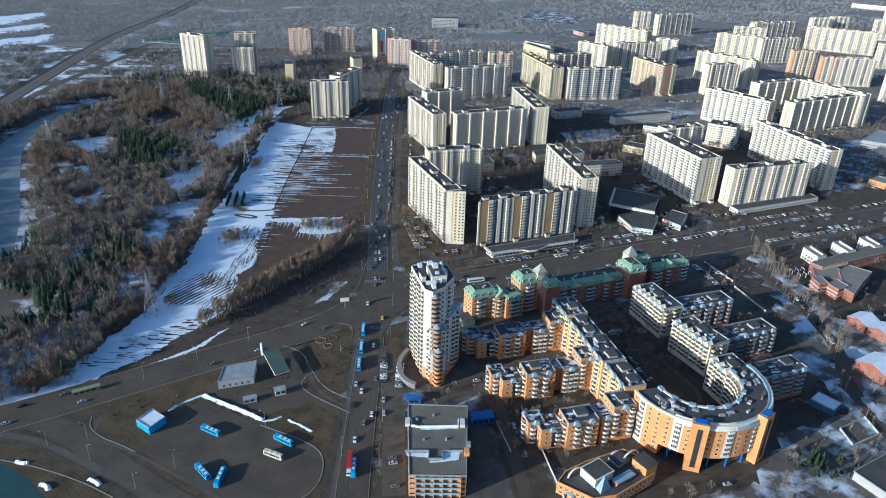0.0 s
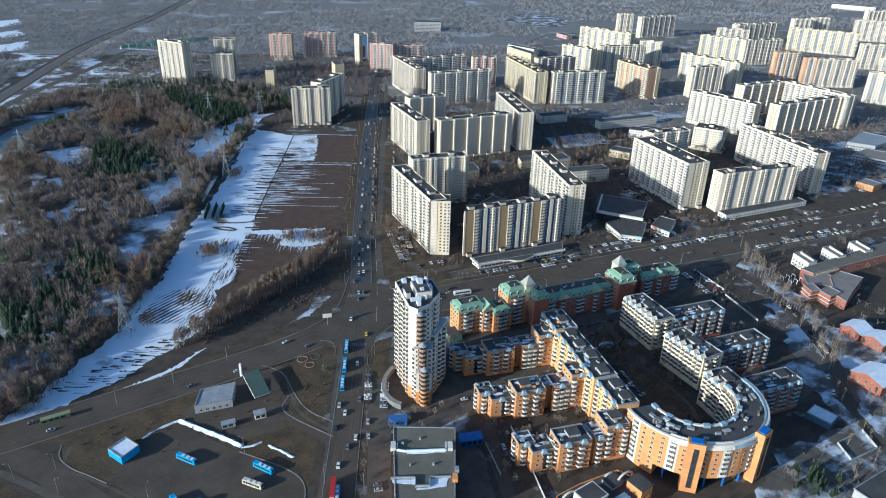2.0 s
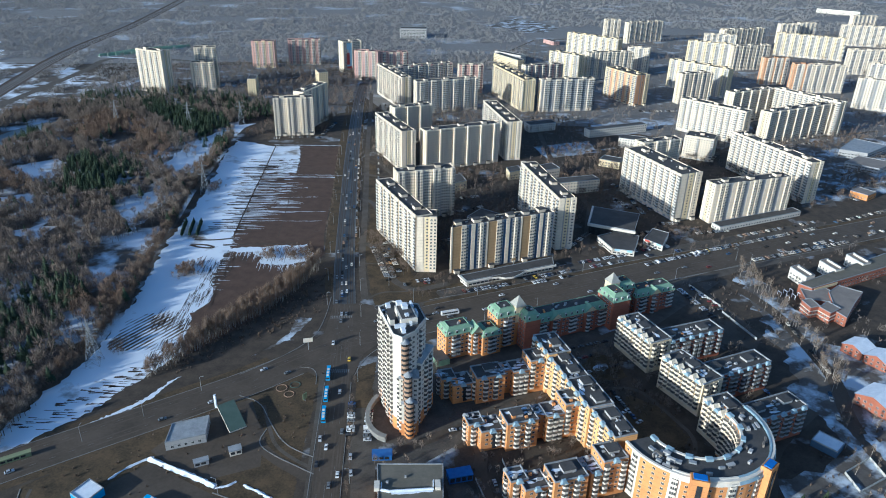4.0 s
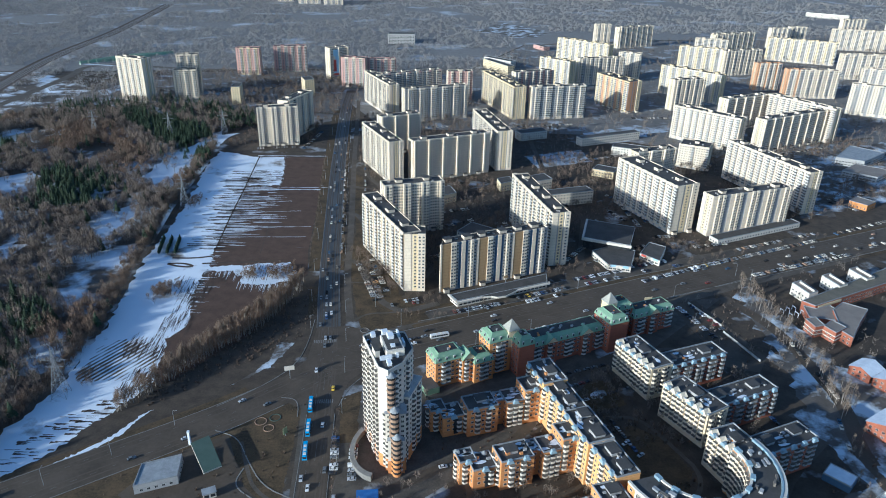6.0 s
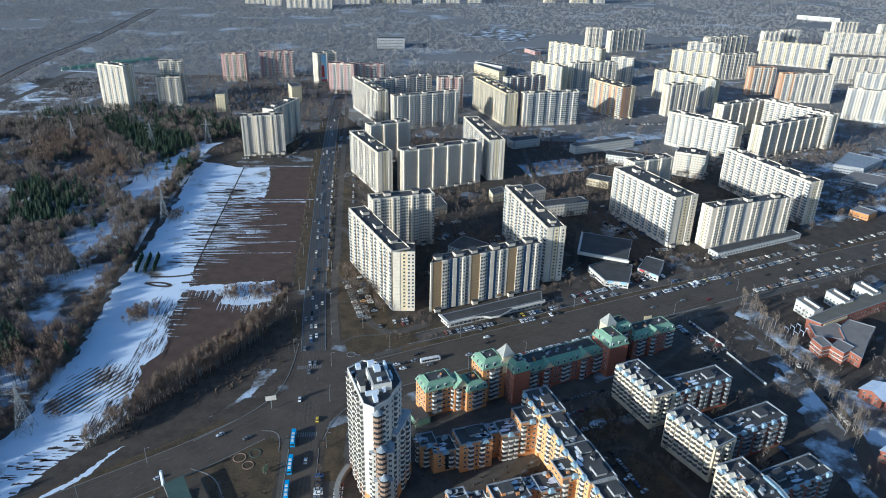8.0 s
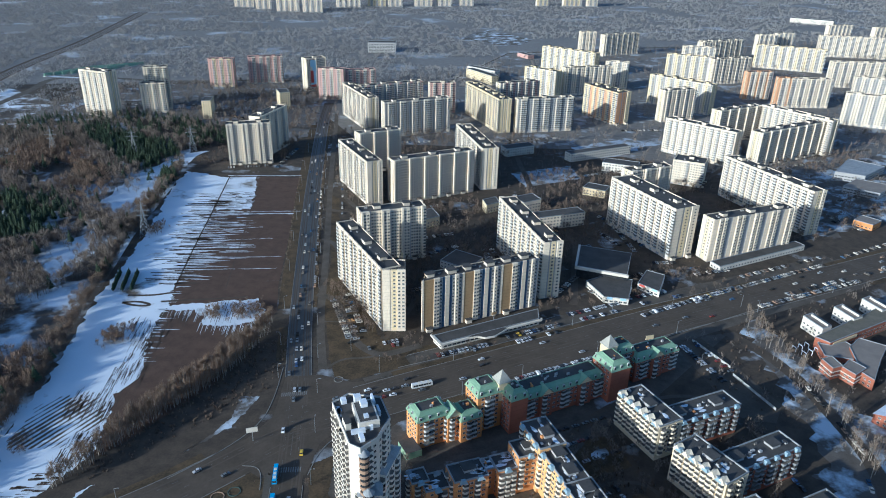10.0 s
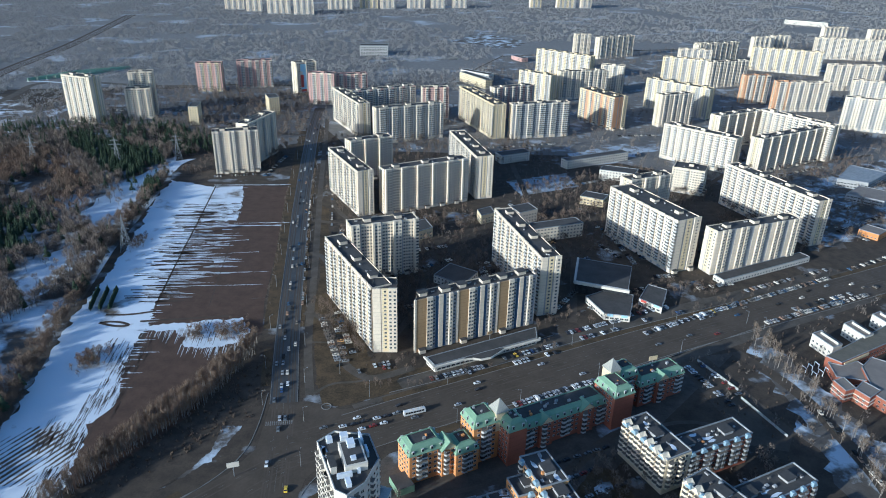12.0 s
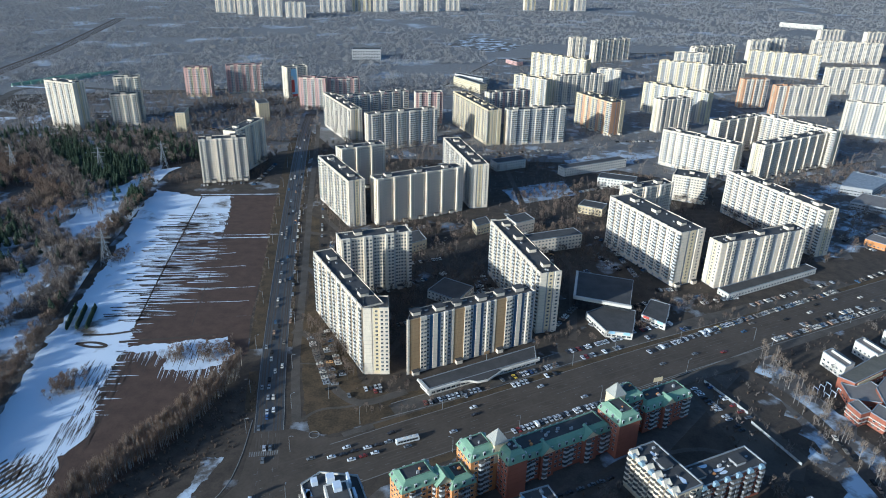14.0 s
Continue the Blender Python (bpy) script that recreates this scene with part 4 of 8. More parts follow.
panel_house((-123, 1019), (-40, 1063), 14, 46, TAG + " with glazed balcony towers", bays=[(4, 0, M_grey, "w"), (4, 1.2, M_panel, "b"), (4, 1.2, M_panel, "b"), (5, 0, M_panel, "ww")])
panel_house((-169, 1116), (-86, 1168), 14, 46, TAG + " in the back row", bays=[(4, 0, M_grey, "w"), (4, 1.2, M_panel, "b"), (4, 1.2, M_pink, "b"), (5, 0, M_panel, "ww")])
panel_house((-74, 1154), (-37, 1163), 15, 46, "pink and white apartment block with balconies", bays=[(4, 0, M_pink, "w"), (4, 1.2, M_panel, "b"), (5, 0, M_pink, "ww")])
panel_house((-22, 1173), (26, 1062), 18, 46, TAG + " of cream panels", "wbwbw", wall=M_cream, side="-bb-")
panel_house((52, 1066), (130, 1092), 14, 46, TAG + " with balcony towers", bays=[(4, 0, M_grey, "w"), (4, 1.2, M_panel, "b"), (4, 1.2, M_panel, "b"), (5, 0, M_grey, "ww")])
panel_house((30, 1168), (90, 1201), 14, 46, TAG + " in the back row", bays=[(4, 0, M_grey, "w"), (4, 1.2, M_panel, "b"), (5, 0, M_pink, "ww")])
panel_house((157, 1191), (196, 1129), 24, 46, "cream block with orange end bays", "wwbww", wall=M_cream, side="w-ww", bays=[(14, 0.1, M_cream, "wbwb"), (5, 0.5, M_orange, "w"), (8, 0.1, M_cream, "wb"), (4, 0.5, M_orange, "w")], end_wall=M_orange)
panel_house((-285, 882), (-239, 898), 15, 47, TAG + " standing alone by the field", bays=GB, side="")
panel_house((-254, 910), (-239, 972), 15, 50, TAG + " wing in shade", "", side="")
panel_house((-562, 1084), (-516, 1068), 18, 63, "tall white apartment tower by the wood", bays=[(5, 0, M_panel, "w"), (6, 0.6, M_panel, "bw")])
panel_house((-484, 1097), (-453, 1108), 16, 43, "white apartment tower with stepped roof", bays=[(5, 0, M_panel, "w"), (6, 0.6, M_panel, "bw")])
panel_house((-486, 1118), (-456, 1129), 16, 62, "white apartment tower behind the stepped one", bays=[(5, 0, M_panel, "w"), (6, 0.6, M_panel, "bw")])
panel_house((-457, 1291), (-418, 1297), 18, 46, "pink and cream apartment tower", bays=[(6, 0, M_pink, "w"), (6, 0.6, M_cream, "bw")], wall=M_pink)
panel_house((-400, 1325), (-346, 1345), 18, 45, "pink and white apartment block by the wood", bays=[(6, 0, M_pink, "w"), (6, 0.6, M_panel, "bw")], wall=M_pink)
MURAL = panel_house((-289, 1281), (-260, 1302), 18, 53, "apartment tower with a painted blue mural end", bays=GB).name
panel_house((-257, 1229), (-217, 1227), 16, 48, "pink and white apartment block by the avenue", bays=[(6, 0, M_pink, "w"), (6, 0.6, M_panel, "bw")], wall=M_pink)
panel_house((-217, 1240), (-170, 1258), 16, 44, "pink apartment block with white stripes", bays=[(6, 0, M_pink, "w"), (6, 0.6, M_panel, "bw")], wall=M_pink)
panel_house((125, 753), (165, 676), 24, 46, TAG + " in full sun", "wwbww", side="-w-w")
panel_house((198, 676), (279, 713), 14, 38, "white apartment block with grey strips", bays=[(5, 0.2, M_panel, ""), (3, 1.1, M_panel, "w"), (2, 0.0, M_grey, "n"), (3, 1.1, M_panel, "w"), (6, 0.0, M_grey, "w-")], side="-w-")
panel_house((259, 847), (306, 743), 15, 43, TAG + " in full sun", "wwbww", side="-w-w")
panel_house((147, 776), (192, 799), 14, 45, TAG + " in shade", bays=GB)
panel_house((235, 1005), (302, 944), 16, 43, TAG + " in full sun", "wwbww", side="-ww-")
panel_house((333, 950), (453, 1028), 14, 42, TAG + " with ribbed front", bays=GB)
panel_house((315, 1049), (383, 1089), 14, 44, TAG + " in shade", bays=GB)
panel_house((383, 1089), (442, 1010), 14, 45, TAG + " at the far side", "wwbww")
panel_house((216, 880), (246, 867), 26, 27, "white nine storey block between the quarters", "www", side="www-")
for p, q, w, h in (((121, 1554), (214, 1478), M_cream, 46), ((224, 1768), (259, 1775), M_panel, 48), ((274, 1742), (361, 1797), M_panel, 46), ((74, 1319), (122, 1279), M_cream, 46), ((142, 1315), (223, 1344), M_panel, 46), ((221, 1397), (259, 1387), M_panel, 46), ((275, 1285), (352, 1211), M_cream, 46), ((269, 1156), (319, 1178), M_panel, 46), ((354, 1504), (428, 1474), M_cream, 46), ((429, 1456), (507, 1488), M_panel, 46), ((469, 1674), (575, 1736), M_panel, 46), ((448, 1332), (491, 1339), M_orange, 46), ((481, 1286), (512, 1286), M_orange, 46), ((512, 1286), (568, 1290), M_panel, 46), ((577, 1665), (701, 1615), M_cream, 46), ((790, 1850), (936, 1826), M_panel, 46), ((649, 1471), (747, 1471), M_panel, 46), ((540, 1185), (600, 1160), M_panel, 46)):
    panel_house(p, q, 15, h, TAG + " in the far district", wall=w, bays=[(4, 0, w, "w"), (4, 0.8, M_panel, "b"), (4, 0, M_grey, "w"), (4, 0.8, M_panel, "w")], back="", group="far housing blocks")


# ---- brick quarter ----
def brick_piece(b, p, q, depth, h, wall, front="wbwb", right="w", left="w", back="w", frame_mat=None, houses=1, ground=0.0, edge=None, pitch=3.1, sh=3.0):
    poly = rect(p, q, depth)
    FOOTPRINTS.append(poly)
    m = Mesh()
    m.prism(poly, ground, h, 0)
    part("wall", m, [wall], b)
    floors = max(1, int((h - ground - 1.2) / sh))
    z0 = h - floors * sh - 0.5
    fm = frame_mat or M_white
    for pat, a, c in ((front, poly[0], poly[1]), (right, poly[1], poly[2]), (back, poly[2], poly[3]), (left, poly[3], poly[0])):
        if pat:
            facade(b, a, c, z0, floors, sh, pat, pitch, frame_mat=fm)
    if "c" in front:
        d = unit(p, q)
        for i in range(max(1, int(d[2] / 6.5))):
            c = shift(p, d, d[2] * (i + 0.5) / max(1, int(d[2] / 6.5)), -0.5)
            m = Mesh()
            e = [shift(c, d, u, v) for u, v in ((-1.9, -1.0), (1.9, -1.0), (1.9, 1.2), (-1.9, 1.2))]
            t = [shift(c, d, u, v) for u, v in ((-0.9, -0.7), (0.9, -0.7), (0.9, 1.0), (-0.9, 1.0))]
            m.hexa([(*k, h - 0.4) for k in e], [(*k, h + 1.4) for k in t], 0)
            part("bay_cap", m, [M_bluesheet], b, "pale sheet metal bay cap")
    rg = random.Random(int(abs(p[0] * 5 + p[1])))
    d, w = unit(p, q), unit(q, poly[2])
    for i in range(max(2, int(d[2] / 5))):
        c = shift(p, d, rg.uniform(1.5, d[2] - 1.5), rg.uniform(2, w[2] - 2))
        m = Mesh()
        m.obox(c, d[:2], rg.uniform(0.7, 2.4), rg.uniform(0.7, 1.6), h + 0.1, h + rg.uniform(0.6, 1.7), 0)
        part("vent", m, [rg.choice((M_grey, M_grey, M_roofedge, M_roofedge, M_dark, M_brick))], b)
    roof_set(b, poly, h, edge or M_roofedge, houses, snow=3, seed=int(abs(p[0] * 3 + p[1])), house_mat=M_grey, house_h=1.8)


def house(label, category="building", group="brick housing quarter", name="apartment_building"):
    b = new(name)
    return tagged(b, label, category, group)


def shift(p, d, s, t=0.0):
    """From p by s along the unit vector d and t to its left."""
    return p[0] + d[0] * s - d[1] * t, p[1] + d[1] * s + d[0] * t


FD = (0.922, 0.387)
for at, far_end in (((-6, 381.5), 33.5), ((11.9, 344), 33.5), ((34.2, 305.9), 26)):
    b = house("orange brick apartment wing with white bay balconies")
    for s0, s1, t0, t1, h, front, right, left, lifts in ((-18, -9, 9.5, 19, 13.5, "cw", "", "wc", 0), (-13, -0.5, 3.5, 15, 12.5, "wwc", "", "w", 0), (0, 17.5, 0, 12.5, 17.5, "wcwc", "w", "cw", 1), (17.5, 23 if far_end > 30 else 20, 5, 13, 16, "w", "", "", 0), (23 if far_end > 30 else 20, far_end, 1.5, 13, 16.5, "cc", "", "w", 0), (far_end, far_end + 13, 1.5, 14, 22, "cww", "", "w", 1)):
        brick_piece(b, shift(at, FD, s0, t0), shift(at, FD, s1, t0), t1 - t0, h, M_brick, front, right, left, houses=lifts)
    for k, (u, v) in enumerate(((-17, 18), (-3.5, 14), (19, 12), (far_end - 3, 12))):
        m = Mesh()
        c = shift(at, FD, u, v)
        top = (13.5, 12.5, 16, 16.5)[k]
        for a in range(5):
            m.rod((*c, top + a * 0.35), (*c, top + a * 0.35 + 0.36), 1.7 * math.cos(a * 0.3), 1.7 * math.cos(a * 0.3 + 0.3), 0, 10)
        part("roof_dome", m, [M_roofedge], b, "small pale sheet metal dome")
    m = Mesh()
    c = shift(at, FD, -5.6, 3.2)
    m.obox(c, FD, 2.4, 0.7, 1.5, 11, 0)
    part("stair_glazing", m, [M_glass], b, "tall dark stair window")
b = house("yellow brick spine building with curving balconies")
SD = (0.393, -0.9195)
for s0, s1, t0, h in ((0, 25, 0, 25), (25, 51, -1.2, 26), (51, 74, 0.4, 25)):
    brick_piece(b, shift((34.5, 399.5), SD, s0, t0), shift((34.5, 399.5), SD, s1, t0), 13.2 - t0, h, M_yellow, "cwwcdw", "", "", houses=2, frame_mat=M_balcony)
brick_piece(b, (25.5, 416.5), (34.2, 397), 14.5, 27, M_yellow, "cw", "w", "w", houses=1)
b = house("curved orange brick apartment building with blue roof fins")
CX, CY, RO, RI = 103, 343, 38, 23
A0, A1, NA = 204, 392, 24
ring = [radians(A0 + (A1 - A0) * i / NA) for i in range(NA + 1)]
for i in range(NA):
    a0, a1 = ring[i], ring[i + 1]
    p, q = (CX + RO * math.cos(a0), CY + RO * math.sin(a0)), (CX + RO * math.cos(a1), CY + RO * math.sin(a1))
    r, s = (CX + RI * math.cos(a1), CY + RI * math.sin(a1)), (CX + RI * math.cos(a0), CY + RI * math.sin(a0))
    raised = 4 <= i <= 15
    m = Mesh()
    m.prism([p, q, r, s], 7 if raised else 0, 27, 0)
    pale = i in (1, 5) or i > 8 and i % 3 == 1
    part("wall", m, [M_white if pale else M_brick], b)
    facade(b, p, q, 8.4 if raised else 2.4, 6 if raised else 8, 3.0, "gg" if pale else "ww", 2.6, frame_mat=M_white)
    if i > 4:
        m = Mesh()
        m.hexa([(CX + (RO + 1.1) * math.cos(a0), CY + (RO + 1.1) * math.sin(a0), 25.4), (CX + (RO + 1.1) * math.cos(a1), CY + (RO + 1.1) * math.sin(a1), 25.4), (CX + (RO - 2.2) * math.cos(a1), CY + (RO - 2.2) * math.sin(a1), 25.4), (CX + (RO - 2.2) * math.cos(a0), CY + (RO - 2.2) * math.sin(a0), 25.4)], [(CX + (RO - 1.3) * math.cos(a0), CY + (RO - 1.3) * math.sin(a0), 28.3), (CX + (RO - 1.3) * math.cos(a1), CY + (RO - 1.3) * math.sin(a1), 28.3), (CX + (RO - 2.1) * math.cos(a1), CY + (RO - 2.1) * math.sin(a1), 28.3), (CX + (RO - 2.1) * math.cos(a0), CY + (RO - 2.1) * math.sin(a0), 28.3)])
        part("sloping_eaves", m, [M_bluesheet if i > 10 else M_white], b, "sloping sheet metal eaves")
    facade(b, r, s, 2.4, 8, 3.0, "co" if i % 2 else "oc", 3.3, frame_mat=M_balcony)
    m = Mesh()
    m.prism([(CX + (RO - 1) * math.cos(a0), CY + (RO - 1) * math.sin(a0)), (CX + (RO - 1) * math.cos(a1), CY + (RO - 1) * math.sin(a1)), (CX + (RI + 1) * math.cos(a1), CY + (RI + 1) * math.sin(a1)), (CX + (RI + 1) * math.cos(a0), CY + (RI + 1) * math.sin(a0))], 26.8, 27.15, 0)
    part("roof", m, [M_roof], b)
    for R0, R1 in ((RO + 0.3, RO - 1), (RI + 1, RI - 0.2)):
        m = Mesh()
        m.hexa([(CX + R0 * math.cos(a0), CY + R0 * math.sin(a0), 27), (CX + R0 * math.cos(a1), CY + R0 * math.sin(a1), 27), (CX + R1 * math.cos(a1), CY + R1 * math.sin(a1), 27), (CX + R1 * math.cos(a0), CY + R1 * math.sin(a0), 27)], [(CX + R0 * math.cos(a0), CY + R0 * math.sin(a0), 28), (CX + R0 * math.cos(a1), CY + R0 * math.sin(a1), 28), (CX + R1 * math.cos(a1), CY + R1 * math.sin(a1), 28), (CX + R1 * math.cos(a0), CY + R1 * math.sin(a0), 28)])
        part("parapet", m, [M_white], b)
    if raised and i % 2:
        for R0 in (RO - 1.5, RO - 7):
            m = Mesh()
            m.rod((CX + R0 * math.cos(a0), CY + R0 * math.sin(a0), 0), (CX + R0 * math.cos(a0), CY + R0 * math.sin(a0), 7), 0.5, 0.5, 0, 8)
            part("column", m, [M_blueroof], b, "bright blue column")
rg = random.Random(9)
for _ in range(34):
    t, R0 = radians(rg.uniform(A0 + 4, A1 - 4)), rg.uniform(RI + 2.5, RO - 2.5)
    m = Mesh()
    m.obox((CX + R0 * math.cos(t), CY + R0 * math.sin(t)), (-math.sin(t), math.cos(t)), rg.uniform(0.8, 4.2), rg.uniform(0.8, 2.2), 27.1, 27.1 + rg.uniform(0.5, 2.0), 0)
    part("vent", m, [rg.choice((M_grey, M_roofedge, M_roofedge, M_dark))], b)
for t0 in range(210, 390, 22):
    m = Mesh()
    t = radians(t0)
    m.obox((CX + (RI + 0.8) * math.cos(t), CY + (RI + 0.8) * math.sin(t)), (-math.sin(t), math.cos(t)), 3.4, 2.2, 27, 28.7, 0)
    part("roof_bay", m, [M_bluesheet], b, "pale sheet metal roof bay")
for ang in (262, 318):
    a = radians(ang)
    d = (-math.sin(a), math.cos(a))
    c = (CX + (RO + 1) * math.cos(a), CY + (RO + 1) * math.sin(a))
    m = Mesh()
    m.obox(c, d, 8, 5, 0, 30, 0)
    part("stair_tower", m, [M_brick], b)
    m = Mesh()
    m.obox((c[0] + 2.6 * math.cos(a), c[1] + 2.6 * math.sin(a)), d, 2.4, 0.4, 3, 27, 0)
    part("stair_glazing", m, [M_glass], b)
    m = Mesh()
    m.obox(c, d, 6, 3.5, 30, 30.6, 0)
    part("tower_cap", m, [M_blueroof], b)
for lit, wing in ((((82, 454), (98, 425)), ((103, 429), (149, 452))), (((102, 412), (120, 386)), ((124, 395), (168, 419))), (((117, 374), (127, 354)), ((142, 361), (174, 378)))):
    b = house("white and brick apartment house with rounded balconies")
    brick_piece(b, lit[0], lit[1], 16, 22, M_ivory, "coc", "cw", "c", houses=1, pitch=3.3, frame_mat=M_balcony)
    d = unit(*lit)
    n = int(d[2] / 5)
    for i in range(n):
        m = Mesh()
        u, v, w = (shift(lit[0], d, d[2] * (i + k) / n, -1.3) for k in (0.08, 0.92, 0.5))
        u2, v2, w2 = (shift(lit[0], d, d[2] * (i + k) / n, 2.6) for k in (0.08, 0.92, 0.5))
        m.face([(*u, 21.6), (*v, 21.6), (*w, 24.6)])
        m.face([(*v, 21.6), (*v2, 22.6), (*w2, 24.6), (*w, 24.6)])
        m.face([(*u2, 22.6), (*u, 21.6), (*w, 24.6), (*w2, 24.6)])
        m.face([(*v2, 22.6), (*u2, 22.6), (*w2, 24.6)])
        part("roof_gable", m, [M_balcony], b, "pale gable over the balconies")
    brick_piece(b, wing[0], wing[1], 14, 19, M_redbrick, "ccw", "cw", "", houses=2, frame_mat=M_roofedge)

# white tower
b = house("tall white apartment tower with brick foot", group="towers")
TP = [(-62, 382), (-49.5, 355.5), (-44.5, 353), (-38.5, 360), (-35, 374), (-41, 388), (-56, 389)]
m = Mesh()
m.prism(TP, 0, 60, 0)
part("wall", m, [M_white], b)
m = Mesh()
m.prism(inset(TP, -0.2), 0, 8, 0)
part("plinth", m, [M_brick], b, "orange brick foot")
for i, pat in enumerate(("owcowcow", "-w", "wo", "wow", "wow", "www", "w")):
    facade(b, TP[i], TP[(i + 1) % 7], 2.0, 19, 3.0, pat, 3.0, frame_mat=M_white)
roof_set(b, TP, 60, M_white, 1, snow=2, seed=5, house_mat=M_white, house_h=4)
m = Mesh()
m.obox((-45.5, 373), (0.37, -0.93), 15, 9, 60, 64, 0)
part("roof_house", m, [M_white], b)
m = Mesh()
m.obox((-45.5, 373), (0.37, -0.93), 13.4, 7.4, 63.9, 64.1, 0)
part("roof", m, [M_roof], b)
m = Mesh()
m.obox((-47, 377), (0.37, -0.93), 4, 3, 64, 66, 0)
m.obox((-44.5, 369), (0.37, -0.93), 2, 2, 64, 65.2, 0)
part("roof_structure", m, [M_snowcap], b)
for k, (x, y, top) in enumerate(((-43.3, 354.2, 57), (-41.2, 351.2, 39), (-40, 349.6, 24))):
    for i in range(int(top / 3)):
        m = Mesh()
        m.rod((x, y, i * 3), (x, y, i * 3 + 1.5), 2.3, 2.3, 0, 12)
        m.rod((x, y, i * 3 + 1.5), (x, y, i * 3 + 3), 2.1, 2.1, 1, 12)
        part("bay", m, [M_brick if i * 3 < 10 else M_bay, M_glass], b, "rounded brown bay storey")
    m = Mesh()
    m.rod((x, y, top), (x, y, top + 2.2), 2.6, 0.4, 0, 12)
    part("bay_roof", m, [M_roofedge], b)
for p0, p1, dep, hh in (((-46, 352), (-36, 353.5), 9, 36), ((-44.5, 350), (-36.5, 351.2), 9, 21), ((-35.5, 361), (-31, 379), 7, 40)):
    ply = rect(p0, p1, dep)
    m = Mesh()
    m.prism(ply, 0, hh, 0, 1)
    part("wall", m, [M_white, M_snowcap], b)
    m = Mesh()
    m.prism(inset(ply, -0.2), 0, 8, 0)
    part("plinth", m, [M_brick], b, "orange brick foot")
    for i in range(4):
        facade(b, ply[i], ply[(i + 1) % 4], 2.5, int(hh / 3) - 1, 3.0, "wc", 3.4, frame_mat=M_white)
    m = Mesh()
    m.hexa([(*q, hh) for q in inset(ply, -0.4)], [(*q, hh + 1.6) for q in inset(ply, 2.4)], 0)
    part("wall_cap", m, [M_roofedge], b, "pale sheet metal cap")
m = Mesh()
for x, y, w, dd, z in ((-57, 383, 3, 2.4, 62), (-51, 384, 3, 3, 63.5), (-44, 384, 6, 1.0, 63), (-40.5, 377, 5, 1.0, 62.8), (-45, 359.5, 4, 2, 62), (-47, 363, 1.0, 6, 62.4), (-54, 370, 1.2, 1.2, 61.8), (-52, 365, 0.9, 0.9, 61.5), (-42, 366, 1.4, 1.4, 62.4)):
    k = Mesh()
    k.obox((x, y), (0.37, -0.93), w, dd, 60, z, 0)
    part("roof_structure", k, [M_snowcap], b)
arc = [(2.5 + i * 0.13) for i in range(17)]
outer = [(-50 + 17 * math.cos(a), 366 + 23 * math.sin(a)) for a in arc]
inner_ = [(-50 + 14.5 * math.cos(a), 366 + 20 * math.sin(a)) for a in arc]
m.prism(outer + inner_[::-1], 0, 3.2, 0)
part("podium", m, [M_kerb], b, "grey curved podium")

# green-roofed quarter along the avenue
GD = (0.87, 0.495)
b = house("brick apartment house with green mansard roof", group="green roofed houses")
G0 = (-34, 424)


